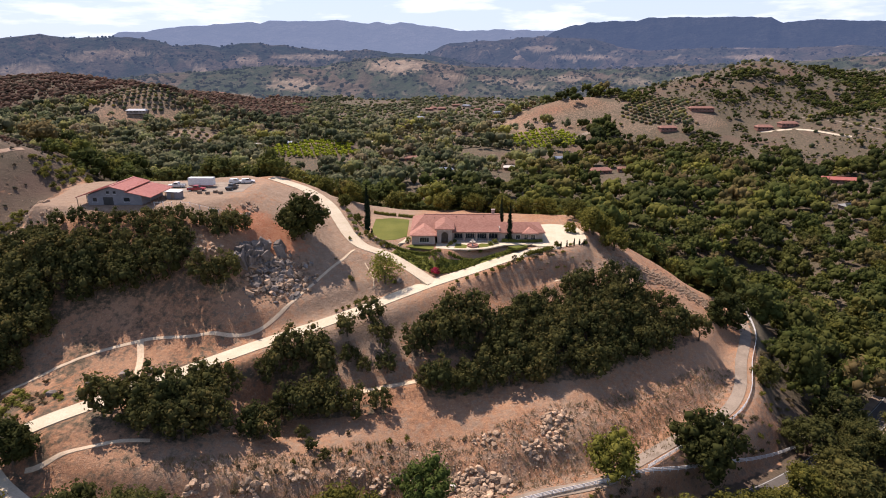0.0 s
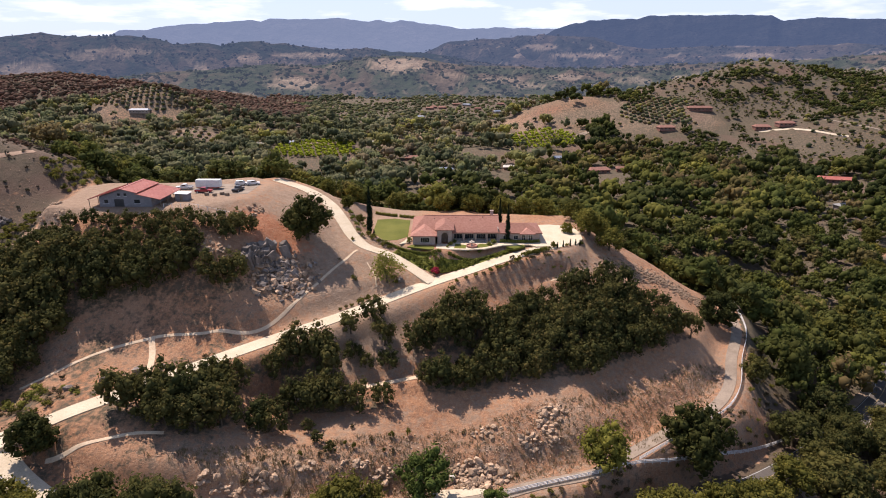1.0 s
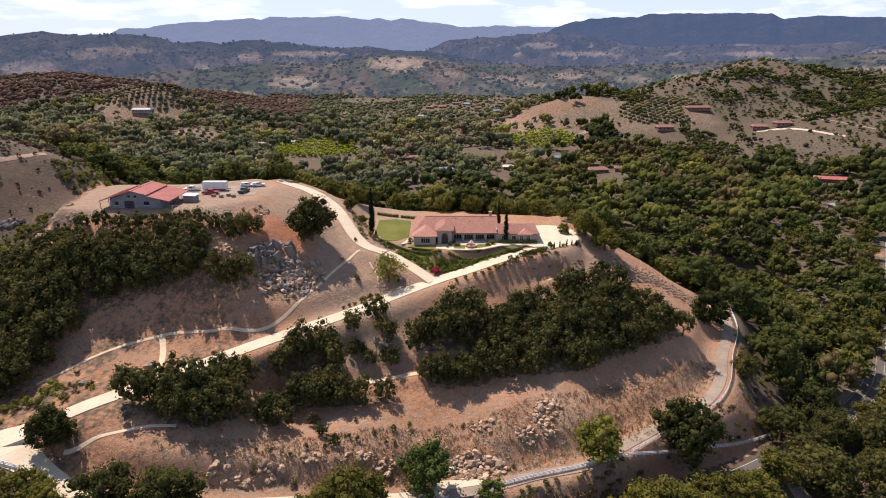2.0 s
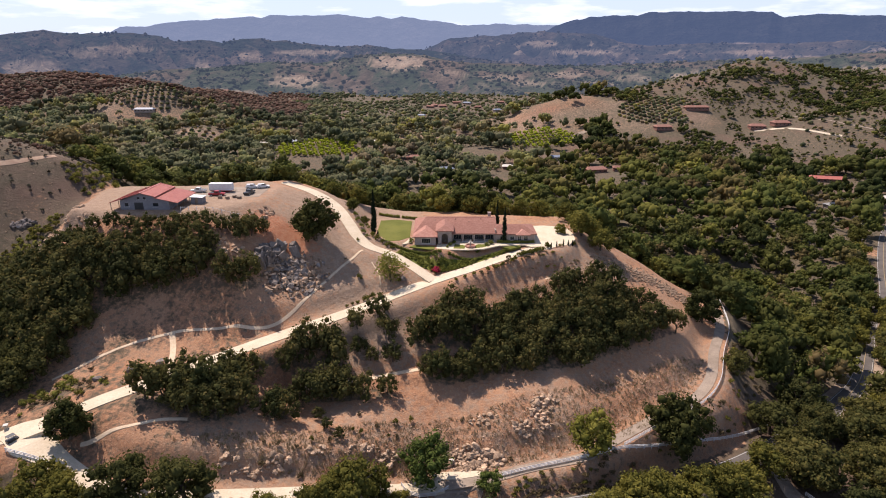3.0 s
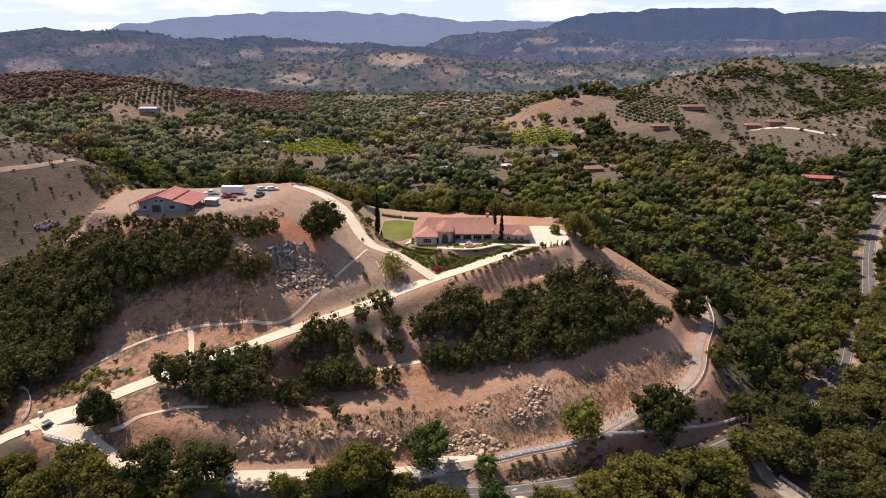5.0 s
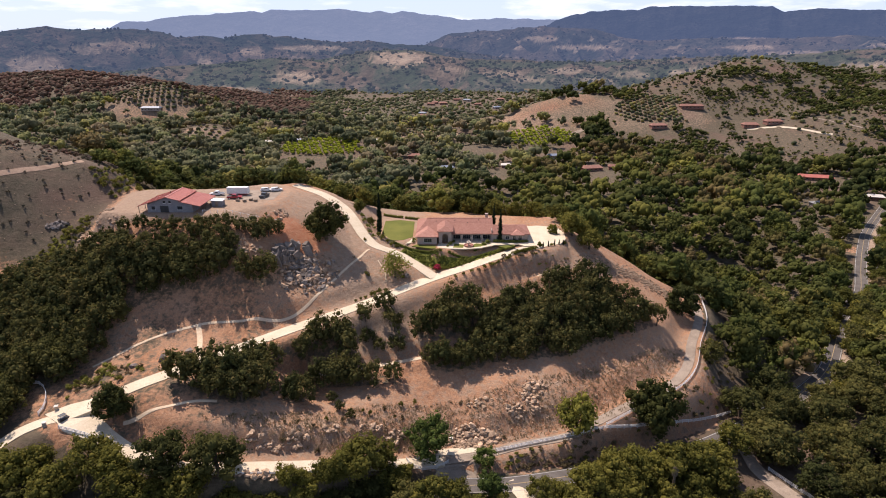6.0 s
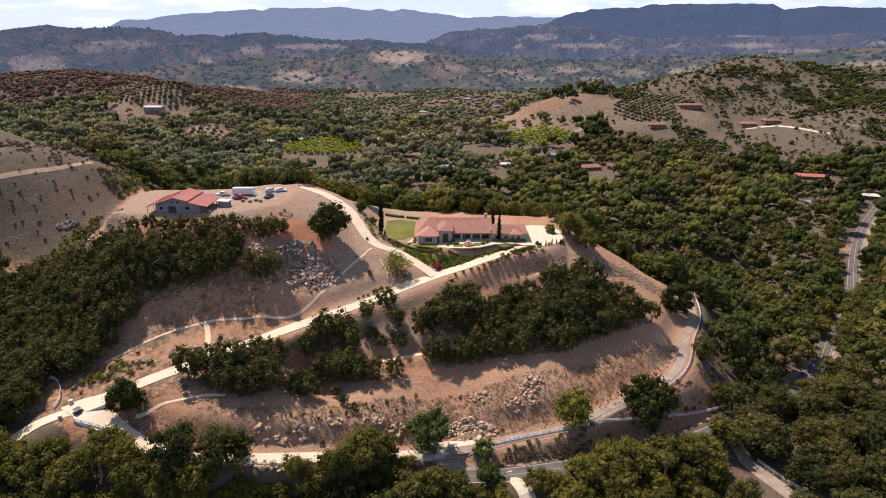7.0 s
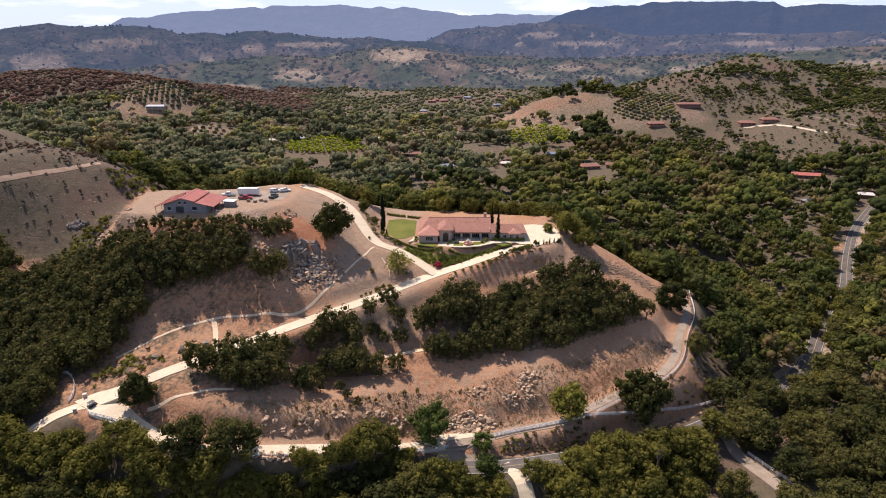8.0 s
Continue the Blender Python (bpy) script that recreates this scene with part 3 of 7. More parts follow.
litter_shade_zone = np.maximum(woods(mx, my), np.maximum(fade(500, 620, my) * (0.54 + 0.55 * fade(740, 900, my) + 0.35 * bumps(mx, my, 200, 61)), np.maximum(bald * (0.80 + 0.22 * bumps(mx, my, 12, 63)), fade(120, 230, mx) * fade(400, 480, my) * (1.05 + 0.45 * bumps(mx, my, 60, 64)) * (1 - 0.55 * open_ground(mx, my)))))
# ground among the slide's blocks: dark soil, with shade painted in
litter_shade_zone = np.maximum(litter_shade_zone, 0.62 * np.exp(-(((mx + 50) / 10) ** 2 + ((my - 158) / 7) ** 4)))
litter_shade_zone = np.maximum(np.maximum(litter_shade_zone, bank), 0.78 * fade(265, 330, my) * (1 - fade(640, 700, my)))
# orchard floors take the dark litter colour as painted shade between trees
for block in (BLOCK_EAST, BLOCK_STRIP, BLOCK_WEST, BLOCK_MID, BLOCK_LOW):
    litter_shade_zone = np.maximum(litter_shade_zone, np.where(inside(block, mx, my), 0.6, 0.0))
litter_shade_zone = np.maximum(litter_shade_zone, fade(44, 56, -mx) * (1 - fade(118, 126, -mx)) * (1 - fade(146, 156, my)) * (0.40 + 0.45 * bumps(mx, my, 9, 67)))
pad = fade(64, 70, -mx) * (1 - fade(126, 132, -mx)) * fade(165, 169, my) * (1 - fade(212, 218, my))
straw_zone, clay_zone = np.maximum(straw_zone, 0.85 * pad), clay_zone * (1 - pad)
colours(ground_mesh, "zone", np.stack([litter_shade_zone, straw_zone, clay_zone], -1))
ground_mesh.materials.append(EARTH)
ground = tagged(new("ground", ground_mesh), kind="structure")


# ---- far ridges ----
def ridge(name, reach, depth, crest, material, seed, foot=-40.0, fields=(), woods_step=0.0, lump=6.0, rough=0.30, wild=0.3, brown=0.4):
    """A long mountain at a distance: crest as (degrees to the right, metres up), spurs and gullies down its near slope,
    fields as (degrees, metres up, half width in degrees, half height in metres, how bare), trees at the given spacing."""
    a = np.array(crest, float)
    ang = np.linspace(a[0, 0], a[-1, 0], 620)
    n, rows = len(ang), 60
    top = np.interp(ang, a[:, 0], a[:, 1])
    k = np.linspace(0, 1, rows)[:, None]
    along = np.radians(ang)[None, :] * reach + 0 * k
    down = k * depth + 0 * along
    top = top + bumps(along[0], 0 * along[0], reach * 0.012, seed + 3, 4) * reach * 0.0014
    skew = along + 0.35 * down
    spur = 1 - 2 * np.abs(bumps(skew, down * 0.45, reach * 0.045, seed, 3)) ** 0.8 + 0.35 * bumps(skew, down, reach * 0.016, seed + 5, 3)
    swell = np.sin(math.pi * k) ** 0.7
    z = foot + (top[None] - foot) * (k ** 1.15 + rough * (spur - 0.25) * swell)
    r = reach - depth * (1 - k) + spur * depth * 0.10 * swell
    x, y = r * np.sin(np.radians(ang))[None], r * np.cos(np.radians(ang))[None]
    back = np.stack([(reach + depth) * np.sin(np.radians(ang)), (reach + depth) * np.cos(np.radians(ang)), np.full(n, foot)], -1)
    verts = np.r_[np.stack([x, y, z], -1).reshape(-1, 3), back]
    i = (np.arange(rows)[:, None] * n + np.arange(n - 1)).ravel()
    me = mesh_from(name, verts, np.stack([i, i + 1, i + n + 1, i + n], -1), True)
    ragged = 0.45 * bumps(along, down * 1.6, reach * 0.014, seed + 9, 4)
    bare = np.zeros(z.shape)
    for deg, up, hd, hz, much in fields:
        d = np.hypot((ang[None] - deg) / hd, (z - up) / hz) + ragged
        bare = np.maximum(bare, much * (1 - fade(0.75, 1.05, d)))
    bare = np.maximum(bare, wild * fade(0.42, 0.5, bumps(along, down * 2.2, reach * 0.03, seed + 13, 4)))
    brush = brown * fade(-0.1, 0.35, bumps(along, down * 1.5, reach * 0.07, seed + 17, 4))
    zone = np.stack([bare, brush, 0 * bare], -1).reshape(-1, 3)
    colours(me, "zone", np.r_[zone, np.zeros((n, 3))])
    me.materials.append(material)
    hill = tagged(new(name, me), kind="structure")
    if woods_step:
        rnd = np.random.default_rng(seed)
        count = int(reach * np.radians(ang[-1] - ang[0]) * depth / woods_step ** 2)
        ia, ik = rnd.integers(0, n, count), rnd.integers(1, rows, count)
        thick = fade(-0.45, 0.25, bumps(along[ik, ia], down[ik, ia], reach * 0.02, seed + 21, 3)) * (1 - 0.88 * bare[ik, ia])
        keep = rnd.uniform(0, 1, count) < thick
        ia, ik = ia[keep], ik[keep]
        size = lump * (0.35 + 0.85 * rnd.uniform(0, 1, len(ia)) ** 2)
        place = np.stack([x[ik, ia], y[ik, ia], z[ik, ia]], -1) + rnd.normal(scale=woods_step * 0.5, size=(len(ia), 3)) * [1, 1, 0]
        form = BALL_V * [1.15, 1.15, 0.8] + [0, 0, 0.35]
        v = (form[None] * rnd.uniform(0.75, 1.2, (len(ia), len(BALL_V), 1)) * size[:, None, None] + place[:, None]).reshape(-1, 3)
        f = (BALL_F[None] + (np.arange(len(ia)) * len(BALL_V))[:, None, None]).reshape(-1, 3)
        tm = mesh_from("distant_woods", v, f, True)
        colours(tm, "zone", np.repeat(np.c_[0 * size, np.clip(brush[ik, ia] * 0.8 * rnd.uniform(0, 1, len(ia)), 0, 1), 0 * size], len(BALL_V), 0))
        tm.materials.append(material)
        tagged(new("distant_woods", tm), "hazy scattered woods over the far slopes", "trees", kind="stuff")
    return hill


def _ball():
    bm = bmesh.new()
    bmesh.ops.create_icosphere(bm, subdivisions=1, radius=1)
    v = np.array([p.co[:] for p in bm.verts])
    f = np.array([[q.index for q in p.verts] for p in bm.faces])
    bm.free()
    return v, f


BALL_V, BALL_F = _ball()
# last colour of each: distance haze, put into the slope as a glow
HAZE_FAR = distance_material("far_hazed_slope", (0.02, 0.022, 0.022), (0.045, 0.042, 0.04), (0.148, 0.186, 0.282), 1.0)
HAZE_MESA = distance_material("mesa_hazed_slope", (0.012, 0.014, 0.014), (0.026, 0.026, 0.024), (0.050, 0.074, 0.138), 1.0)
HAZE_MID = distance_material("mid_hazed_slope", (0.018, 0.02, 0.018), (0.06, 0.05, 0.042), (0.046, 0.066, 0.115), 1.0)
HAZE_LEFT = distance_material("near_hazed_slope", (0.016, 0.022, 0.018), (0.060, 0.046, 0.038), (0.040, 0.056, 0.094), 1.0)
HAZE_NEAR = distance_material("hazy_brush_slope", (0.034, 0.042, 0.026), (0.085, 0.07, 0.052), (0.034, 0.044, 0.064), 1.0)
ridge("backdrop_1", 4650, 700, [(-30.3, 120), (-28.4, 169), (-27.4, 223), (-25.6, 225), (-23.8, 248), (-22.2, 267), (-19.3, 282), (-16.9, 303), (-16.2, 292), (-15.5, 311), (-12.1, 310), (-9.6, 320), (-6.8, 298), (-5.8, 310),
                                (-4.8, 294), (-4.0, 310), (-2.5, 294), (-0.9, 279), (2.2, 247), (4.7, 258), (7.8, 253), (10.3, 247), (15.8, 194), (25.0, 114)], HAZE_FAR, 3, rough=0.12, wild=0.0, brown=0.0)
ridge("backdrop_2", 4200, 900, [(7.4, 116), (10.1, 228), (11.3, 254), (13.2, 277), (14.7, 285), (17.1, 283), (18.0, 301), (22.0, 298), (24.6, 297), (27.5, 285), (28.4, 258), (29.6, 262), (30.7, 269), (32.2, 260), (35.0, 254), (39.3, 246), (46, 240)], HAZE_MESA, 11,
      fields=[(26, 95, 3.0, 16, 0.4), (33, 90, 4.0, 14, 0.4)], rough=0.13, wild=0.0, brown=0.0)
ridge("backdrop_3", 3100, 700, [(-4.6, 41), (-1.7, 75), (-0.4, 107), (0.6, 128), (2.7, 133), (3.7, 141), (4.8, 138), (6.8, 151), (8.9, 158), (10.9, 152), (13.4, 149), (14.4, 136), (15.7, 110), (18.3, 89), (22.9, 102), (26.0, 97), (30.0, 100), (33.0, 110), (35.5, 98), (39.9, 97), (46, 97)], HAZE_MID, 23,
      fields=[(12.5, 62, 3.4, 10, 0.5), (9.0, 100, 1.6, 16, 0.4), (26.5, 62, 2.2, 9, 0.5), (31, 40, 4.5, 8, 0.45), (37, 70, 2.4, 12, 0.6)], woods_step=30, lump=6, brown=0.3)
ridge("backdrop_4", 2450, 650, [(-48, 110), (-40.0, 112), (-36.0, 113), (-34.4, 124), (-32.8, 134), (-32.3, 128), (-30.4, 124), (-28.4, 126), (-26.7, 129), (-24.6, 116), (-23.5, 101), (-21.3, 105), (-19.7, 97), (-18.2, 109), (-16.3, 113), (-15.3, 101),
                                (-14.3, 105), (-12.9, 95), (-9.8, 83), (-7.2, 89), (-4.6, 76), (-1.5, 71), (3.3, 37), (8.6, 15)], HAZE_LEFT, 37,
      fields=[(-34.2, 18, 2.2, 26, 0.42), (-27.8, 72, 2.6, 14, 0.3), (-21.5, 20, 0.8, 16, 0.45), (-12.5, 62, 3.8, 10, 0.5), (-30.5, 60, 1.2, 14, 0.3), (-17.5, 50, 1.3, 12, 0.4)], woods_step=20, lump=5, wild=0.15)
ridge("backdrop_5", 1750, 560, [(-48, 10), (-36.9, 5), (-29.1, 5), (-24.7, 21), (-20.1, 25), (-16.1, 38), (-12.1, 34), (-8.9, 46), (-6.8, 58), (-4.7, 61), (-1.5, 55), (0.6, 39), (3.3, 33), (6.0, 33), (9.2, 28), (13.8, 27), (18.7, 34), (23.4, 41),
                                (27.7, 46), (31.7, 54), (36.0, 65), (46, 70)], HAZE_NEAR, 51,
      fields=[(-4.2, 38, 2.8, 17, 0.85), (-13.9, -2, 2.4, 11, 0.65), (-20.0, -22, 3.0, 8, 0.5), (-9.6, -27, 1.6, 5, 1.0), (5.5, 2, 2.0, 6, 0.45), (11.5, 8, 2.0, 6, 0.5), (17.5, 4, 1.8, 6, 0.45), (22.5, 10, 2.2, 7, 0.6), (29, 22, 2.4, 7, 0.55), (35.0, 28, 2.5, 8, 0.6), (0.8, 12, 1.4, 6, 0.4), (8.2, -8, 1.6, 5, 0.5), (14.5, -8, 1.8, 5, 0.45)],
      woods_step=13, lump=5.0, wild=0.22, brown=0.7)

# ---- helpers for things ----
def part(name, data, material, parent=None, label=""):
    """A bmesh or a mesh as one object under a thing or a part."""
    if isinstance(data, bmesh.types.BMesh):
        me = bpy.data.meshes.new(name)
        data.to_mesh(me)
        data.free()
        data = me
    if material and not data.materials:
        data.materials.append(material)
    ob = new(name, data)
    ob.parent = parent
    return tagged(ob, label)


def thing(name, label, category, place=None, group=""):
    ob = new(name)
    ob.empty_display_size = 0.2
    if place is not None:
        ob.matrix_basis = place
    return tagged(ob, label, category, group)


def add_box(bm, x0, x1, y0, y1, z0, z1):
    v = [bm.verts.new((x, y, z)) for x in (x0, x1) for y in (y0, y1) for z in (z0, z1)]
    for f in ((0, 1, 3, 2), (4, 6, 7, 5), (0, 4, 5, 1), (2, 3, 7, 6), (0, 2, 6, 4), (1, 5, 7, 3)):
        bm.faces.new([v[k] for k in f])
    return bm


def box(x0, x1, y0, y1, z0, z1, bevel=0.0):
    bm = add_box(bmesh.new(), x0, x1, y0, y1, z0, z1)
    if bevel:
        bmesh.ops.bevel(bm, geom=bm.edges[:], offset=bevel, segments=1, affect="EDGES")
    return bm


def add_tube(bm, path, radii, sides=7, cap=True):
    rings = []
    path = [Vector(p) for p in path]
    for k, (p, r) in enumerate(zip(path, radii)):
        d = (path[min(k + 1, len(path) - 1)] - path[max(k - 1, 0)]).normalized()
        a = d.orthogonal().normalized()
        b = d.cross(a)
        rings.append([bm.verts.new(p + (a * math.cos(2 * math.pi * j / sides) + b * math.sin(2 * math.pi * j / sides)) * r) for j in range(sides)])
    for u, v in zip(rings, rings[1:]):
        for j in range(sides):
            bm.faces.new((u[j], u[(j + 1) % sides], v[(j + 1) % sides], v[j]))
    if cap:
        bm.faces.new(rings[0][::-1])
        bm.faces.new(rings[-1])
    return bm


def add_lathe(bm, profile, sides=16):
    rings = [[bm.verts.new((r * math.cos(2 * math.pi * j / sides), r * math.sin(2 * math.pi * j / sides), z)) for j in range(sides)] for r, z in profile]
    for u, v in zip(rings, rings[1:]):
        for j in range(sides):
            bm.faces.new((u[j], u[(j + 1) % sides], v[(j + 1) % sides], v[j]))
    bm.faces.new(rings[0][::-1])
    bm.faces.new(rings[-1])
    return bm


def lie(x, y, lift=0.0):
    return float(height(x, y)) + lift


def spot(x, y, turn=0.0, size=1.0, sink=0.0):
    return Matrix.Translation((x, y, lie(x, y) - sink)) @ Matrix.Rotation(radians(turn), 4, "Z") @ Matrix.Scale(size, 4)


# ---- roads and paths ----
def road(name, line, width, material, lift=0.07, deep=0.9, follow=False):
    """A slab along a line, with sides that reach into the ground."""
    fine = smooth_line(line, 1.5)
    bm, before = bmesh.new(), None
    for k, p in enumerate(fine):
        d = fine[min(k + 1, len(fine) - 1)] - fine[max(k - 1, 0)]
        s = np.array([d[1], -d[0]]) / max(math.hypot(d[0], d[1]), 1e-6)
        row = []
        for side, drop in ((-1, deep), (-1, 0), (-0.33, -0.02), (0.33, -0.02), (1, 0), (1, deep)):
            x, y = p[0] + s[0] * side * width / 2, p[1] + s[1] * side * width / 2
            z = lie(x, y) if follow else p[2]
            row.append(bm.verts.new((x, y, z + lift - drop)))
        if before:
            for a in range(5):
                bm.faces.new((before[a], before[a + 1], row[a + 1], row[a]))
        before = row
    return tagged(part(name, bm, material), kind="structure")


road("driveway_1", DRIVE, 5.0, CONCRETE, 0.17)
road("driveway_2", UPDRIVE, 4.4, CONCRETE, 0.174)
road("lawn_bank_1", [(-16.5, 180.2, 0), (-8.5, 176.1, 0), (-1.5, 173, 0)], 5.6, LAWN, 0.10, 0.6, True)
road("lawn_bank_2", [(-2, 172.9, 0), (7, 174.2, 0), (15, 176.6, 0), (21.5, 179.5, 0)], 4.0, LAWN, 0.11, 0.6, True)
road("driveway_3", GATE, 4.4, CONCRETE, 0.166)
road("driveway_4", OUTER, 4.2, CONCRETE, 0.162)
def ground_patch(name, outline, material, lift=0.12, deep=0.5):
    """A paved or worn patch that follows the ground, with sides that reach into it."""
    pts = [np.array(q[:2]) for q in smooth_line([(x, y, 0) for x, y in outline + outline[:1]], 0.8)[:-1]]
    mid = sum(pts) / len(pts)
    bm, rings = bmesh.new(), []
    for k in (0.12, 0.25, 0.37, 0.5, 0.62, 0.75, 0.87, 1.0, 1.0):
        q = [mid + (c - mid) * k for c in pts]
        drop = deep if len(rings) == 8 else 0.0
        zs = height(np.array([c[0] for c in q]), np.array([c[1] for c in q])) + lift - drop
        rings.append([bm.verts.new((c[0], c[1], z)) for c, z in zip(q, zs)])
    n = len(pts)
    for u, v in zip(rings, rings[1:]):
        for j in range(n):
            bm.faces.new((u[j], u[(j + 1) % n], v[(j + 1) % n], v[j]))
    bm.faces.new(rings[0])
    bmesh.ops.recalc_face_normals(bm, faces=bm.faces[:])
    if bm.faces[0].normal.z < 0:
        bmesh.ops.reverse_faces(bm, faces=bm.faces[:])
    return tagged(part(name, bm, material), kind="structure")


ground_patch("pavement_junction", [(-106, 101.2), (-103, 103), (-99.4, 104.6), (-94.5, 106), (-91.5, 104.4), (-93.4, 101.6), (-92.6, 99.0), (-90, 96.3), (-85.5, 93.6), (-83, 91), (-86, 89.8), (-90.5, 91.8), (-96.4, 93.6), (-99.6, 96.4), (-103.4, 99.2)], CONCRETE, 0.26)
ground_patch("pavement_apron", [(-2.5, 103.2), (3.2, 104.3), (9.5, 105.6), (12.6, 105.0), (10.6, 102.2), (9.2, 99.6), (10.6, 98.2), (6, 97.4), (0.5, 96.9), (-3.5, 96.2), (-1.4, 99.2)], PALE_ROAD, 0.20)
ground_patch("pavement_pad", [(-3.0, 103.9), (-1.0, 106.6), (4.0, 107.2), (9.6, 107.3), (9.2, 105.7), (3.6, 104.5)], CONCRETE, 0.28)
road("path_12", [(-83.7, 98.2, 0), (-79, 99.2, 0), (-74, 100.6, 0), (-70, 101.9, 0), (-65, 103.4, 0), (-61, 104.2, 0)], 0.8, TRACK_DIRT, 0.12, 0.5, True)
road("path_11", [(-186, 168, 0), (-172, 180, 0), (-165, 190, 0), (-158, 200, 0), (-150, 211, 0)], 2.2, DIRT_BENCH, 0.12, 0.9, True)
road("road_1", LOWROAD, 3.2, PALE_ROAD, 0.15)
road("road_2", MAINROAD, 5.8, ASPHALT, 0.12)
road("road_3", ENTRY, 8.0, PALE_ROAD, 0.11)
road("path_1", TRACK, 0.75, TRACK_DIRT, 0.10, 0.4, True)
road("path_2", TERRACE[:3], 1.7, TRACK_DIRT, 0.12, 0.6)
road("path_3", BENCH, 1.4, TRACK_DIRT, 0.12, 0.6)
road("path_4", [(-78, 136.6, 0), (-75.7, 131.4, 0), (-73.4, 124.5, 0), (-72.4, 121.2, 0)], 1.6, TRACK_DIRT, 0.10, 0.4, True)
road("path_5", [(-24.2, 171.5, 0), (-21.3, 166.7, 0), (-20.5, 162.5, 0)], 0.35, TRACK_DIRT, 0.10, 0.4, True)


def lane_line(name, line, off, width, material):
    fine = smooth_line(line, 3.0)
    out = []
    for k, p in enumerate(fine):
        d = fine[min(k + 1, len(fine) - 1)] - fine[max(k - 1, 0)]
        s = np.array([d[1], -d[0]]) / max(math.hypot(d[0], d[1]), 1e-6)
        out.append((p[0] + s[0] * off, p[1] + s[1] * off, p[2]))
    return road(name, out, width, material, 0.15, 0.06)


DUSTY = surface("dusty_shoulder", (0.30, 0.22, 0.155), (0.40, 0.30, 0.215), 0.3, 3.0, 0.95, 0.2, 0.04, 0)


def beside(line, off):
    """A line that runs beside another, to its right where off is positive."""
    out = []
    for k, q in enumerate(line):
        a, b = line[max(k - 1, 0)], line[min(k + 1, len(line) - 1)]
        n = math.hypot(b[0] - a[0], b[1] - a[1])
        out.append((q[0] + (b[1] - a[1]) / n * off, q[1] - (b[0] - a[0]) / n * off, q[2]))
    return out


road("verge_1", beside(MAINROAD[9:], 4.5), 3.0, DUSTY, 0.05, 0.5)
road("verge_2", beside(MAINROAD[9:17], -4.2), 2.4, DUSTY, 0.05, 0.5)
lane_line("road_line_1", MAINROAD, 0.0, 0.22, LINE_AMBER)
lane_line("road_line_2", MAINROAD, -2.6, 0.18, LINE_WHITE)
lane_line("road_line_3", MAINROAD, 2.6, 0.18, LINE_WHITE)


# ---- plants ----
def leaf_quads(rng, centres, radii, per, size, up=0.25):
    """Leaf sprays on the skins of round clumps, each a small folded blade facing roughly outwards."""
    c = np.repeat(np.asarray(centres, float), per, 0)
    r = np.repeat(np.asarray(radii, float), per)
    d = rng.normal(size=c.shape)
    d[:, 2] += up
    d /= np.linalg.norm(d, axis=1, keepdims=True)
    p = c + d * (r * rng.uniform(0.78, 1.08, len(r)))[:, None]
    nrm = d + rng.normal(scale=0.42, size=d.shape)
    nrm /= np.linalg.norm(nrm, axis=1, keepdims=True)
    a = np.cross(nrm, rng.normal(size=d.shape))
    a /= np.linalg.norm(a, axis=1, keepdims=True)
    b = np.cross(nrm, a)
    s = (size * rng.uniform(0.6, 1.35, len(r)))[:, None]
    quads = np.stack([p - a * s, p + b * s * 0.62 + nrm * s * 0.22, p + a * s, p - b * s * 0.62 + nrm * s * 0.22], 1)
    v = quads.reshape(-1, 3)
    return v, np.arange(len(v)).reshape(-1, 4)


def lump_core(rng, centres, radii):
    """Dense inside of a crown: uneven lumps, triangles doubled into four-cornered faces."""
    vs, fs, n = [], [], 0
    for c, r in zip(centres, radii):
        v = BALL_V * (r * rng.uniform(0.6, 1.15, (len(BALL_V), 1))) + c
        vs.append(v)
        fs.append(np.c_[BALL_F, BALL_F[:, :1]] + n)
        n += len(v)
    return np.concatenate(vs), np.concatenate(fs)


def clumps(rng, n, rx, rz, zc, low=-0.55, flat=0.0):
    """Clump centres spread through the outer part of an uneven crown."""
    d = rng.normal(size=(n, 3))
    d /= np.linalg.norm(d, axis=1, keepdims=True)
    d[:, 2] = np.where(d[:, 2] < low, -d[:, 2], d[:, 2])
    k = rng.uniform(0.45, 0.85, n)[:, None] * (1 + 0.2 * np.sin(3 * np.arctan2(d[:, 1], d[:, 0]) + rng.uniform(0, 6)))[:, None]
    return d * k * [rx, rx, rz] + [0, 0, zc]


def crown_mesh(name, rng, n, rx, rz, zc, clump, per, leaf, core=True, low=-0.55):
    c = clumps(rng, n, rx, rz, zc, low)
    r = rng.uniform(0.7, 1.25, n) * clump
    v, f = leaf_quads(rng, c, r, per, leaf)
    if core:
        bm = bmesh.new()
        cv, _ = lump_core(rng, c, r * 0.62)
        tri = np.concatenate([BALL_F + k * len(BALL_V) for k in range(n)])
        me = bpy.data.meshes.new(name)
        bm.free()
        verts = np.r_[v, cv]
        faces = f.tolist() + (tri + len(v)).tolist()
        me.from_pydata(verts.tolist(), [], faces)
        me.polygons.foreach_set("use_smooth", np.r_[np.zeros(len(f), bool), np.ones(len(tri), bool)])
        me.update()
        return me
    return mesh_from(name, v, f)


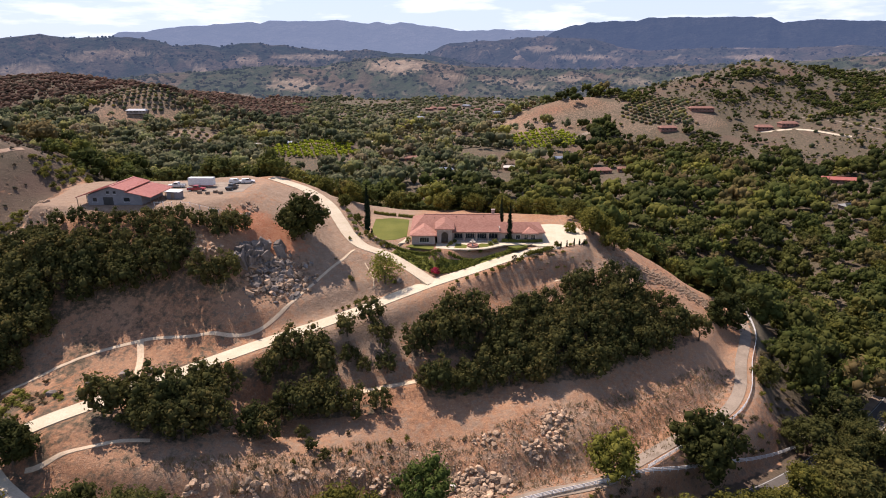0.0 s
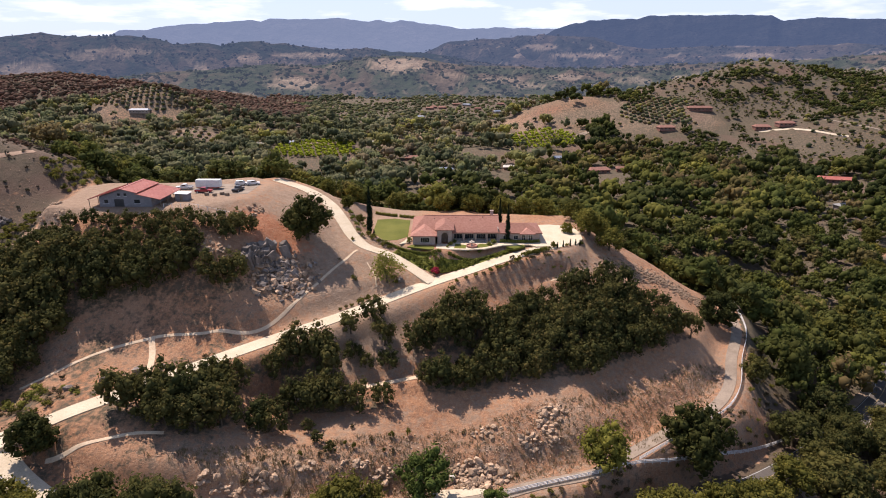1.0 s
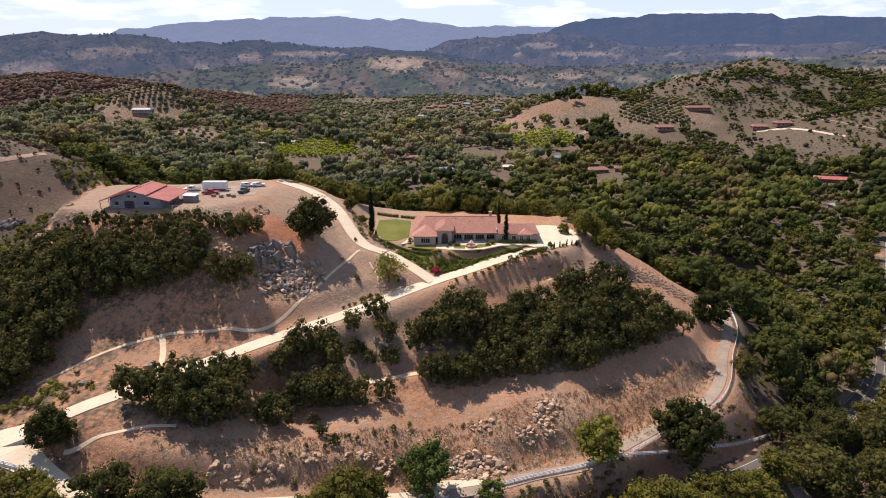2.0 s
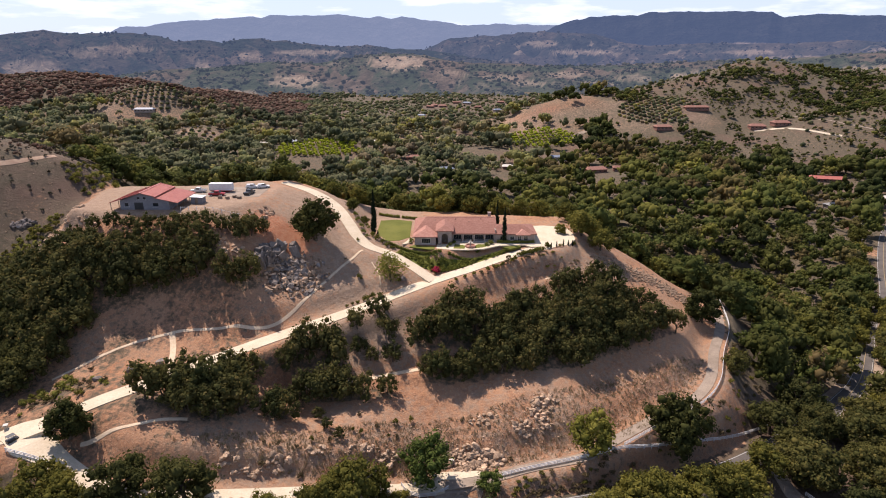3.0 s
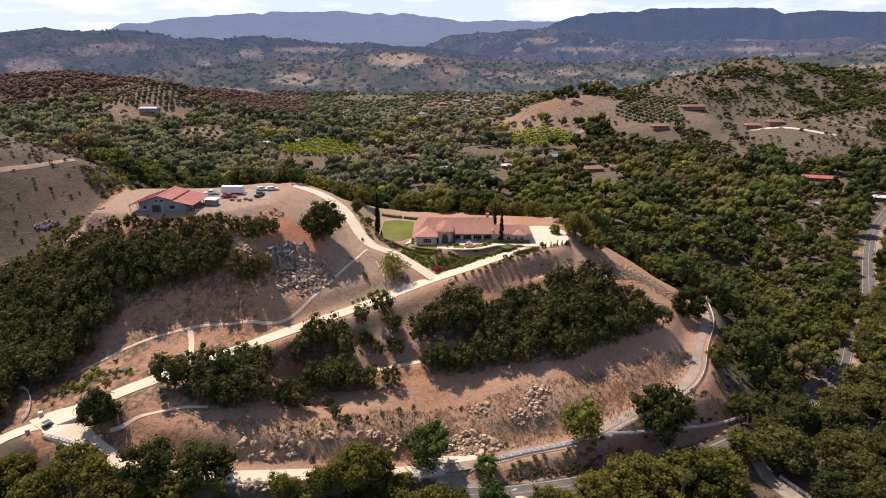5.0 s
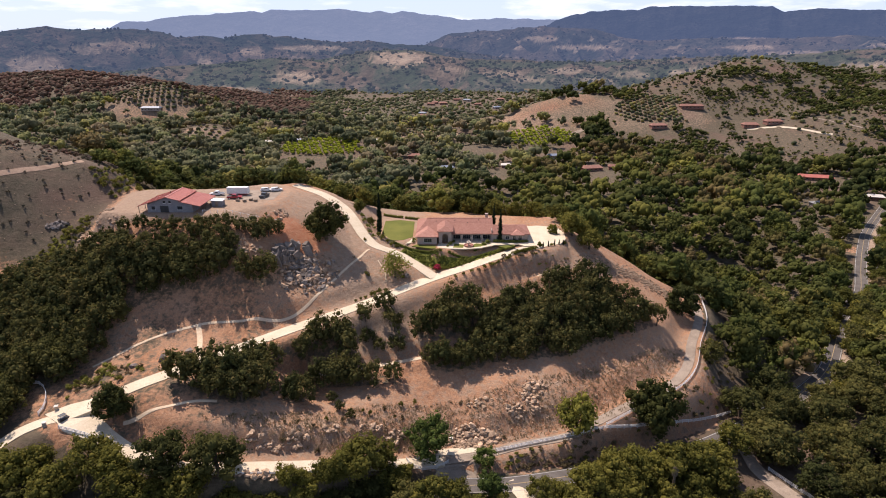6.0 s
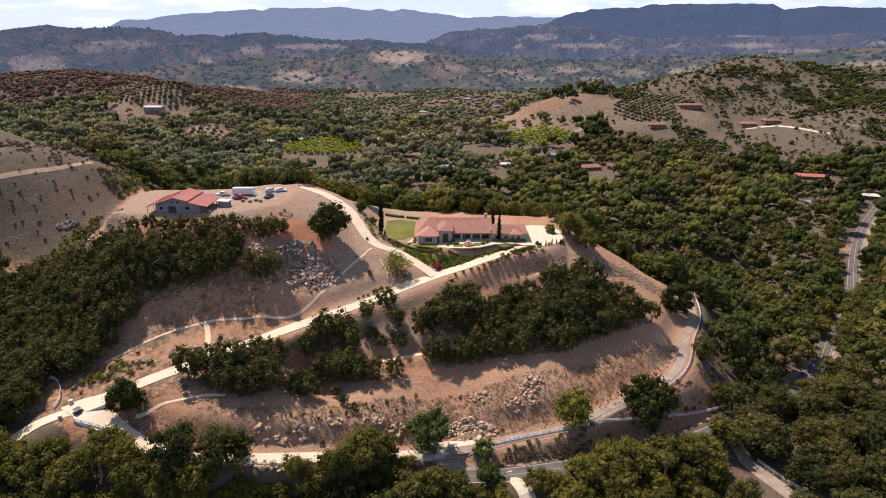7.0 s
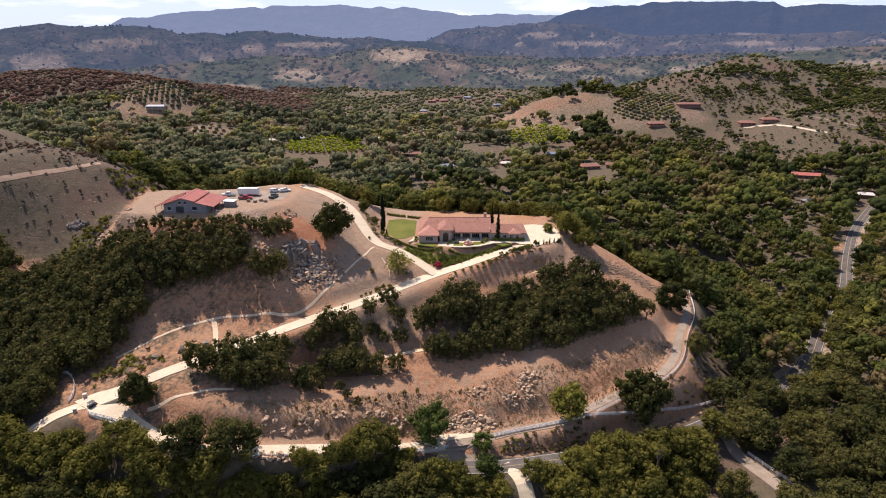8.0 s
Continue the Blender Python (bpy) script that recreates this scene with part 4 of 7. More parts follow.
def trunk_mesh(name, rng, tall, thick, limbs, spread, lean=0.15):
    bm = bmesh.new()
    top = Vector((rng.uniform(-lean, lean) * tall, rng.uniform(-lean, lean) * tall, tall))
    add_tube(bm, [(0, 0, -0.6), (0, 0, 0.1), top * 0.5 + Vector((0, 0, 0.02)), top], [thick * 1.5, thick * 1.1, thick * 0.85, thick * 0.6], 7)
    for k in range(limbs):
        a = 2 * math.pi * (k + rng.uniform(-0.2, 0.2)) / max(limbs, 1)
        s = top * rng.uniform(0.55, 0.95)
        e = s + Vector((math.cos(a), math.sin(a), 0.75)) * spread * rng.uniform(0.8, 1.15)
        add_tube(bm, [s, s.lerp(e, 0.5) + Vector((0, 0, 0.12 * spread)), e], [thick * 0.5, thick * 0.33, thick * 0.14], 5)
    me = bpy.data.meshes.new(name)
    bm.to_mesh(me)
    bm.free()
    me.materials.append(BARK)
    return me


def tree_kind(name, count, crown, trunk, leaf_material, label, category="tree", group=""):
    """Several forms of one kind of tree, as pairs of meshes."""
    forms = []
    for k in range(count):
        rng = np.random.default_rng(hash_of(name) + k)
        cm = crown_mesh(name + "_crown", rng, **crown)
        cm.materials.append(leaf_material)
        forms.append((cm, trunk_mesh(name + "_trunk", rng, **trunk)))
    return dict(name=name, forms=forms, label=label, category=category, group=group)


def hash_of(text):
    return sum((k + 1) * ord(c) for k, c in enumerate(text))


def plant(kind, x, y, size=1.0, turn=None, form=None, wide=1.0, sink=0.15, label=""):
    if kind is OAKS and not label and bumps(x, y, 17, 121, 2) > (-0.55 if x > 82 and y < 150 else 0.08):
        kind = DARKS
    k = int(abs(x * 7.3 + y * 3.1)) if form is None else form
    crown, trunk = kind["forms"][k % len(kind["forms"])]
    turn = (x * 57.0 + y * 31.0) % 360 if turn is None else turn
    m = Matrix.Translation((x, y, lie(x, y) - sink)) @ Matrix.Rotation(radians(turn), 4, "Z") @ Matrix.Diagonal((size * wide, size * wide, size, 1))
    t = thing(kind["name"], label or kind["label"], kind["category"], m, kind["group"])
    part("trunk", trunk, None, t)
    part("crown", crown, None, t)
    return t


AVO = tree_kind("avocado_tree", 6, dict(n=24, rx=2.4, rz=2.3, zc=2.3, clump=0.8, per=22, leaf=0.2, low=-0.85), dict(tall=1.6, thick=0.14, limbs=4, spread=1.3), AVOCADO,
                "dense dark green avocado tree with bronze tips on dirt slope", "tree", "avocado orchard trees")
OAKS = tree_kind("oak_tree", 6, dict(n=64, rx=4.2, rz=3.1, zc=3.2, clump=1.1, per=36, leaf=0.22, low=-0.85), dict(tall=2.8, thick=0.3, limbs=5, spread=2.4), OAK,
                 "broad live oak with dense olive green crown in valley woods", "tree", "valley oaks")
DARKS = tree_kind("live_oak", 5, dict(n=64, rx=4.0, rz=3.2, zc=3.3, clump=1.05, per=36, leaf=0.22, low=-0.85), dict(tall=2.8, thick=0.3, limbs=5, spread=2.4), DARK_OAK,
                  "dense dark green live oak with rounded crown in valley woods", "tree", "valley live oaks")
LONE = tree_kind("ficus_tree", 2, dict(n=130, rx=3.8, rz=3.5, zc=3.5, clump=0.85, per=24, leaf=0.2, low=-0.9), dict(tall=2.2, thick=0.3, limbs=5, spread=2.0), FICUS,
                 "dense rounded dark green tree alone on bare ground", "tree")
GREENS = tree_kind("camphor_tree", 2, dict(n=56, rx=3.3, rz=3.1, zc=3.4, clump=0.95, per=34, leaf=0.19, low=-0.9), dict(tall=2.2, thick=0.26, limbs=5, spread=2.0), BRIGHT,
                   "bright green leafy tree beside the white rail fence", "tree")
PALES = tree_kind("pepper_tree", 3, dict(n=60, rx=3.1, rz=2.8, zc=3.0, clump=0.85, per=24, leaf=0.2, core=True, low=-0.9), dict(tall=2.0, thick=0.2, limbs=6, spread=2.2), YELLOW,
                  "airy yellow-green pepper tree with drooping sprays", "tree")
WILLOWS = tree_kind("willow_tree", 1, dict(n=46, rx=3.0, rz=2.5, zc=2.8, clump=0.9, per=30, leaf=0.2, core=False, low=-0.9), dict(tall=2.0, thick=0.2, limbs=6, spread=2.2), WILLOW,
                    "pale yellow-green willow-like tree beside the driveway fork", "tree")
rng = np.random.default_rng(5)


def scatter(poly, step, jitter, seed, turn=0.0):
    """Places in rows, a little uneven, inside a plan outline."""
    r = np.random.default_rng(seed)
    p = np.array(poly, float)
    c, s = math.cos(radians(turn)), math.sin(radians(turn))
    mid = p.mean(0)
    reach = np.abs(p - mid).max() * 1.6
    g = np.arange(-reach, reach, step)
    u, v = np.meshgrid(g, g * 0.92)
    u = u + (np.arange(len(g)) % 2)[:, None] * step * 0.5
    u, v = u.ravel() + r.uniform(-jitter, jitter, u.size), v.ravel() + r.uniform(-jitter, jitter, v.size)
    x, y = mid[0] + u * c - v * s, mid[1] + u * s + v * c
    k = inside(poly, x, y)
    return np.c_[x[k], y[k]]


avocado_places = []
for poly, step, seed, grown in ((BLOCK_EAST, 4.2, 1, 1.3), (BLOCK_STRIP, 3.4, 2, 1.2), (BLOCK_MID, 3.7, 3, 1.42), (BLOCK_LOW, 3.4, 4, 1.25), (BLOCK_WEST, 4.4, 6, 1.5)):
    avocado_places += [(x, y, grown * (1 - 0.34 * float(fade(148, 159, y)) * (poly is BLOCK_WEST))) for x, y in scatter(poly, step, 1.2, seed, 37).tolist()]
for x, y, grown in avocado_places[:296]:
    plant(AVO, x, y, grown * float(np.random.default_rng(int(abs(x * 91 + y * 17))).uniform(1.15, 1.75)), wide=0.9, sink=0.3)


# ---- single trees and bushes ----
def bush_kind(name, count, n, rx, rz, clump, per, leaf, material, label, category="bush", group="", core=True):
    forms = []
    for k in range(count):
        me = crown_mesh(name, np.random.default_rng(hash_of(name) + k), n, rx, rz, rz * 0.72, clump, per, leaf, core, -0.3)
        me.materials.append(material)
        forms.append(me)
    return dict(name=name, forms=forms, label=label, category=category, group=group)


def bush(kind, x, y, size=1.0, tall=1.0, z=None):
    k = int(abs(x * 7.3 + y * 3.1))
    ob = new(kind["name"], kind["forms"][k % len(kind["forms"])])
    ob.matrix_basis = Matrix.Translation((x, y, (lie(x, y) if z is None else z) - 0.08 * size)) @ Matrix.Rotation(x * 3.7 + y, 4, "Z") @ Matrix.Diagonal((size, size, size * tall, 1))
    return tagged(ob, kind["label"], kind["category"], kind["group"])


for x, y, s in ((-109, 126.5, 2.0), (-107.5, 120.5, 1.9), (-110, 115, 1.8), (-106.5, 131.5, 2.0), (-103, 136.2, 1.9), (-104.5, 127, 1.4)):
    plant(AVO, x, y, s, wide=0.95)
plant(LONE, -43.5, 175, 2.05, form=0, label="large rounded dark green tree alone above the rock slide")
plant(WILLOWS, -17.4, 165.0, 1.75, form=0)
plant(LONE, -86.5, 99.5, 1.35, form=1, wide=1.1, label="dark spreading tree with pale flecks beside the driveway bend")
plant(GREENS, -4.4, 103.6, 1.9, form=0, wide=1.08, label="bright green tree inside the curved white fence")
plant(GREENS, 11.6, 101.2, 0.85, form=1, wide=1.25, label="small rounded green tree at the entrance road")
plant(GREENS, 12.4, 90.4, 1.2, form=0, wide=1.1, label="small green tree at the roadside")
plant(PALES, 38.6, 112.6, 2.2, form=1, label="yellow-green feathery tree on the roadside bank")
plant(LONE, 64.4, 120.5, 2.35, form=0, label="dense dark green tree standing over the rail fence")
plant(LONE, 91.5, 173.5, 1.7, form=1, wide=1.1, label="olive green tree at the foot of the rubble ridge")
plant(OAKS, 52, 196, 1.6, form=3, label="spreading oak at the edge of the paved court")
plant(OAKS, 58, 190, 1.3, form=4, label="spreading oak at the edge of the paved court")
plant(PALES, 44.5, 197, 0.75, form=2, label="small yellow-green tree in a bed of the paved court")
for x, y, s in ((-19.3, 147, 1.7), (-16.3, 142.5, 1.75), (-24.8, 138.5, 1.2), (-25.6, 142.7, 1.4), (-21.1, 136.3, 1.0), (-14.7, 136.9, 1.4), (-64.6, 162.1, 1.3), (-61.9, 165.6, 1.5), (-59.0, 168.5, 1.2), (-63.1, 167.7, 1.4), (-67, 164.5, 1.5), (-71, 163.6, 1.2), (-75, 162.6, 1.3), (-79.5, 163.4, 1.15), (-84, 163.4, 1.25), (-89, 163, 1.1), (-94, 163.4, 1.2), (-99.5, 163, 1.1), (-105, 163.4, 1.2), (-111, 163.5, 1.1), (-65.2, 107.0, 1.3), (-32.8, 116.2, 0.8), (-29.7, 112.2, 0.75), (-25.9, 109.4, 0.7)):
    plant(AVO, x, y, s)

SHRUB = bush_kind("shrub", 4, 9, 0.95, 0.75, 0.45, 14, 0.16, OAK, "low dark green shrub on dry slope", "shrub", "slope shrubs")
DRYBUSH = bush_kind("dry_shrub", 3, 9, 0.9, 0.7, 0.42, 14, 0.15, DRY_SHRUB, "low brown dry shrub on bare earth", "shrub", "dry slope shrubs")
GARDEN = bush_kind("garden_shrub", 4, 8, 0.85, 0.75, 0.42, 15, 0.15, HEDGE, "fresh green planted shrub in the sloping garden", "shrub", "garden shrubs")
BALL = bush_kind("topiary_ball", 2, 12, 0.55, 0.6, 0.32, 22, 0.09, HEDGE, "clipped round green topiary beside the fountain path", "shrub", "fountain topiary")
RED_BUSH = bush_kind("bougainvillea", 1, 16, 1.9, 1.4, 0.6, 26, 0.17, FLOWERS, "crimson flowering bougainvillea at the driveway fork", "bush")

for x, y, s in ((-27.3, 163.2, 1.3), (-22.3, 156.9, 1.5), (-24.4, 156, 1.4), (-27, 154.5, 0.8), (-28.6, 153.7, 0.8), (-30.1, 152.8, 0.7), (-20.2, 157.8, 1.0), (-15.4, 165.7, 1.2), (-14.7, 164.7, 1.1),
                (26.3, 175.6, 1.2), (27.9, 176, 1.3), (29.7, 176.2, 1.3), (24.4, 172, 1.5), (17.4, 168.6, 1.3), (14.8, 167.6, 1.1), (19.9, 169.8, 1.0), (4.1, 163.1, 0.9), (7.2, 164.5, 0.8), (10.3, 165.8, 0.9),
                (30.5, 176.2, 1.1), (33, 177.3, 1.2), (35, 178, 1.1), (-30.5, 183.8, 0.9), (-24, 187.5, 1.4), (-25.5, 189, 1.3), (-22, 185.8, 1.2), (-20, 184.3, 1.3), (-18, 183.2, 1.1),
                (-35.2, 141.6, 0.7), (-27.5, 147.1, 0.8), (-22.3, 151.2, 0.7), (-76.4, 111.9, 0.8), (-91, 111.9, 1.2), (-93, 110, 1.0)):
    bush(SHRUB, x, y, s)
for x, y, s in ((22.4, 174.1, 1.2), (12.8, 166.2, 1.0), (21.9, 171, 1.1), (-40, 196, 0.5), (-33, 170.9, 0.6), (-61.3, 129.9, 1.0), (-95, 124, 0.9), (-88, 118, 1.1), (-91.5, 117.4, 0.8), (28.3, 173.3, 0.9),
                (33.2, 174.7, 1.0), (-22, 117, 0.8), (-11.9, 112.2, 0.7), (5, 119.4, 0.6), (-33.9, 99, 0.9), (-42.6, 98.6, 1.0), (17.7, 111.3, 0.7)):
    bush(DRYBUSH, x, y, s)
BANK = [(20, 104.5), (38, 109.5), (55, 118.5), (75, 131), (88, 142), (96, 160), (104, 172), (108, 160), (98, 140), (80, 126), (55, 115), (36, 107)]
for x, y in scatter(BANK, 3.4, 1.2, 12, 15).tolist():
    bush(DRYBUSH if (x * 1.7 + y) % 1.0 < 0.6 else SHRUB, x, y, 0.6 + 0.7 * ((x * 2.3 + y * 1.1) % 1.0))
for x, y in scatter([(10, 164.6), (26, 170.5), (40, 172.5), (50, 174.5), (47, 180), (34, 176.6), (20, 171.2)], 2.7, 0.9, 13, 20).tolist():
    bush(DRYBUSH if (x * 1.3 + y) % 1.0 < 0.5 else SHRUB, x, y, 0.45 + 0.65 * ((x * 2.9 + y * 1.3) % 1.0), 0.6)
AMBER_BUSH = bush_kind("sage_bush", 3, 10, 1.0, 0.8, 0.45, 16, 0.15, WILLOW, "straw-yellow sage bush in the dry gully", "shrub", "gully shrubs")
for x, y in scatter([(-146, 160), (-138, 164), (-133, 176), (-133, 186), (-138, 182), (-143, 172)], 2.3, 0.8, 14, 10).tolist() + scatter([(-104, 108), (-98, 112), (-95, 118), (-100, 121), (-108, 114)], 2.6, 0.9, 15, 10).tolist():
    bush(AMBER_BUSH if (x * 1.9 + y) % 1.0 < 0.6 else SHRUB, x, y, 0.7 + 0.8 * ((x * 2.3 + y * 1.7) % 1.0))
for x, y in scatter([(-50, 102), (-36, 108), (-10, 118), (2, 124), (-6, 114), (-24, 108), (-44, 100)], 4.2, 1.6, 16, 25).tolist():
    bush(SHRUB if (x * 1.1 + y) % 1.0 < 0.55 else DRYBUSH, x, y, 0.45 + 0.4 * ((x * 2.1 + y) % 1.0), 1.7)
for x, y in scatter([(-132, 196), (-126, 209), (-112, 215), (-118, 222), (-140, 218), (-146, 205)], 3.4, 1.2, 17, 15).tolist():
    bush(AMBER_BUSH if (x * 1.9 + y) % 1.0 < 0.4 else SHRUB, x, y, 1.0 + 1.0 * ((x * 2.3 + y * 1.7) % 1.0))
for x, y in scatter([(15, 99.5), (19, 104), (30, 106.5), (42, 110), (55, 114), (50, 110.5), (38, 105), (24, 101)], 1.5, 0.6, 18, 30).tolist():
    bush(DRYBUSH if (x * 1.7 + y) % 1.0 < 0.75 else SHRUB, x, y, 0.6 + 0.7 * ((x * 2.3 + y * 1.1) % 1.0), 0.7)
for x, y in scatter([(-104, 105.5), (-98, 109), (-92, 112), (-86, 116), (-92, 121), (-100, 117), (-106, 111)], 2.6, 0.9, 19, 20).tolist():
    bush(DRYBUSH if (x * 1.7 + y) % 1.0 < 0.5 else AMBER_BUSH, x, y, 0.6 + 0.5 * ((x * 2.3 + y * 1.1) % 1.0), 0.7)
bush(RED_BUSH, -2.7, 170.2, 1.0, 1.0)

for x, y, s in ((0, 236, 1.25), (13, 234, 1.2), (24, 231, 1.3), (33, 228, 1.2), (41, 226, 1.3), (-20, 243, 1.2), (50, 216, 1.3), (58, 205, 1.2), (-35, 206, 0.75), (-30, 199, 0.5), (-45, 222, 1.0), (-36, 228, 1.1)):
    plant(OAKS, x, y, s, label="olive green oak behind the villa garden")
for x, y, s in ((-30, 193, 1.3), (-29, 189.5, 1.2), (-32, 197, 1.3), (-33.5, 200.5, 1.2), (-28, 196, 1.0), (-29.5, 202, 1.1), (-27.5, 187, 1.1)):
    bush(GARDEN, x, y, s)
# planted bank below the terrace
GARDEN_BED = [(-17, 180.2), (-9.5, 174.9), (-4.2, 171), (-0, 169.9), (6.6, 172.2), (14.8, 176), (23, 179.6), (22, 180.6), (17.5, 178), (12.5, 176), (3, 175.3), (-1, 175.4), (-5.5, 176.6), (-12, 180.2)]
for x, y in scatter(GARDEN_BED, 1.4, 0.4, 9, 30).tolist():
    bush(GARDEN, x, y, 0.8 + 0.5 * ((x * 3.3 + y * 1.7) % 1.0))


# ---- rocks ----
def rock_mesh(name, seed, flat=0.7):
    bm = bmesh.new()
    bmesh.ops.create_icosphere(bm, subdivisions=1, radius=1)
    r = np.random.default_rng(seed)
    for _ in range(5):
        d = Vector(r.normal(size=3)).normalized()
        k = r.uniform(0.45, 0.75)
        for v in bm.verts:
            over = v.co.dot(d) - k
            if over > 0:
                v.co -= d * over
    for v in bm.verts:
        v.co = Vector((v.co.x * 1.1, v.co.y * 0.85, v.co.z * flat)) + Vector(r.normal(scale=0.05, size=3))
    me = bpy.data.meshes.new(name)
    bm.to_mesh(me)
    bm.free()
    return me


ROCKS = [rock_mesh("boulder", 100 + k, 0.62 + 0.08 * (k % 4)) for k in range(8)]
for me in ROCKS:
    me.materials.append(ROCK)
GREY_ROCKS = [rock_mesh("slab", 140 + k, 0.8) for k in range(4)]
for me in GREY_ROCKS:
    me.materials.append(GREY_ROCK)


def shard_mesh(name, seed, flat):
    """A split block: a skewed box with broken corners."""
    r = np.random.default_rng(seed)
    bm = add_box(bmesh.new(), -1, 1, -0.7, 0.7, -flat, flat)
    for v in bm.verts:
        v.co += Vector(r.uniform(-0.42, 0.42, 3)) * (0.6 + 0.4 * abs(v.co.z))
        v.co.x += 0.25 * v.co.z * r.uniform(0.5, 1.0)
    bmesh.ops.bevel(bm, geom=bm.edges[:], offset=0.09, segments=1, affect="EDGES")
    me = bpy.data.meshes.new(name)
    bm.to_mesh(me)
    bm.free()
    return me


SHARDS = [shard_mesh("shard", 200 + k, 0.32 + 0.12 * (k % 4)) for k in range(8)]
for k, me in enumerate(SHARDS):
    me.materials.append(GREY_ROCK if k % 2 else ROCK)
PILLARS = [shard_mesh("slab", 220 + k, 1.0) for k in range(4)]
for me in PILLARS:
    me.materials.append(GREY_ROCK)


def rock_pile(name, label, count, where, sizes, seed, forms=ROCKS, tall=1.0, tilt=0.5):
    """Boulders heaped on the ground; where: a function from the random source to a plan place."""
    r = np.random.default_rng(seed)
    t = None
    for k in range(count):
        x, y = where(r)
        z = lie(x, y)
        if t is None:
            t = thing(name, label, "rocks", Matrix.Translation((x, y, z)))
            base = Vector((x, y, z))
        s = r.uniform(*sizes) * (1.5 if r.random() < 0.08 else 1.0)
        ob = part("boulder", forms[int(r.integers(len(forms)))], None, t)
        ob.matrix_basis = Matrix.Translation(Vector((x, y, z + s * 0.22)) - base) @ Euler(r.uniform(-tilt, tilt, 3).tolist()).to_matrix().to_4x4() @ Matrix.Rotation(r.uniform(0, 6.28), 4, "Z") @ Matrix.Diagonal((s, s, s * tall, 1))
    return t


def within(cx, cy, rx, ry, turn=0.0):
    c, s = math.cos(radians(turn)), math.sin(radians(turn))

    def pick(r):
        a, k = r.uniform(0, 2 * math.pi), math.sqrt(r.uniform(0, 1))
        u, v = math.cos(a) * k * rx, math.sin(a) * k * ry
        return cx + u * c - v * s, cy + u * s + v * c
    return pick


rock_pile("rock_slide", "tumbled pale granite boulders below a cut bank", 150, within(-49.5, 159.2, 6.5, 5.0, 40), (0.35, 1.15), 1, SHARDS, 1.0, 1.1)
rock_pile("rock_slide", "sparse fallen granite blocks below the slide", 130, within(-47, 158.8, 11.0, 7.5, 40), (0.2, 0.8), 26, SHARDS, 1.0, 1.0)
rock_pile("granite_outcrop", "tall grey granite slabs standing in the cut bank", 26, within(-53.5, 164.0, 7.5, 2.2, 45), (0.5, 1.4), 2, PILLARS, 1.9, 0.45)
rock_pile("granite_outcrop", "dark split granite face below the pad", 10, within(-57.2, 159.8, 2.6, 1.4, 35), (0.9, 1.7), 22, PILLARS, 2.0, 0.35)
rock_pile("rock_heap", "blue-grey broken rock dumped at the slope's foot", 60, within(-144.8, 178.8, 3.6, 1.6, 35), (0.35, 1.0), 23, GREY_ROCKS)
rock_pile("boulder_scatter", "pale boulders along the drainage cut", 40, within(-128, 173, 8.0, 3.0, 20), (0.3, 0.9), 24)
rock_pile("boulder_scatter", "pale boulders below the entrance drive", 40, within(-45, 87.4, 6.0, 1.4, 8), (0.4, 1.0), 25)
rock_pile("boulder_scatter", "pale broken boulders along the pad's edge", 60, within(-61.6, 175.2, 3.2, 7.0, -20), (0.25, 0.8), 3)
rock_pile("rock_cluster", "pale boulders lying among orchard trees", 26, within(-66, 158, 3.5, 3.5), (0.4, 1.0), 4)
rock_pile("boulder_bank", "heaped pale boulders above the lower road", 260, within(7.2, 110.3, 9.0, 2.8, 3), (0.35, 1.0), 5)
for k, (x, y, rx, ry, count) in enumerate(((-49, 96.4, 2.4, 2.0, 26), (-39, 99.8, 3.0, 1.6, 30), (-31, 104.9, 2.2, 1.2, 20), (-20, 107.3, 3.4, 1.1, 24), (-13.6, 107.0, 2.6, 1.4, 24), (-44, 97.4, 2.2, 1.2, 14))):
    rock_pile("boulder_bank", "heaped pale boulders at the foot of the slope", count, within(x, y, rx, ry, 15), (0.25, 0.95), 60 + k)
rock_pile("boulder_heap", "small heap of pale boulders on the bare slope", 60, within(27.5, 124.2, 4.6, 2.8, 35), (0.35, 1.0), 8)
rock_pile("boulder_heap", "small heap of pale boulders on the bare slope", 34, within(21.5, 117.8, 3.0, 2.0, -20), (0.35, 0.95), 9)
rock_pile("boulder_heap", "small heap of pale boulders on the bare slope", 30, within(27.0, 119.5, 2.6, 2.0, -20), (0.35, 0.95), 10)
rock_pile("boulder_heap", "few pale boulders on the bare slope", 26, within(11, 119.8, 4.0, 1.6, 10), (0.3, 0.8), 11)
rock_pile("boulder_scatter", "pale broken boulders at the pad's corner", 40, within(-118, 167.5, 7.0, 2.2, -10), (0.3, 0.9), 12)
for x, y, s in ((-83.3, 122, 1.9), (-76.6, 124.7, 1.6), (-70.9, 126.3, 1.3), (-88.5, 117.8, 0.9), (-90.5, 119, 1.2), (-13.4, 165.5, 1.3), (-27.1, 163.5, 1.2)):
    b = new("boulder", GREY_ROCKS[int(abs(x)) % 4])
    b.matrix_basis = Matrix.Translation((x, y, lie(x, y) + 0.3 * s)) @ Matrix.Rotation(x, 4, "Z") @ Matrix.Scale(s, 4)
    tagged(b, "large dark weathered boulder beside the driveway", "boulder", "driveway boulders")


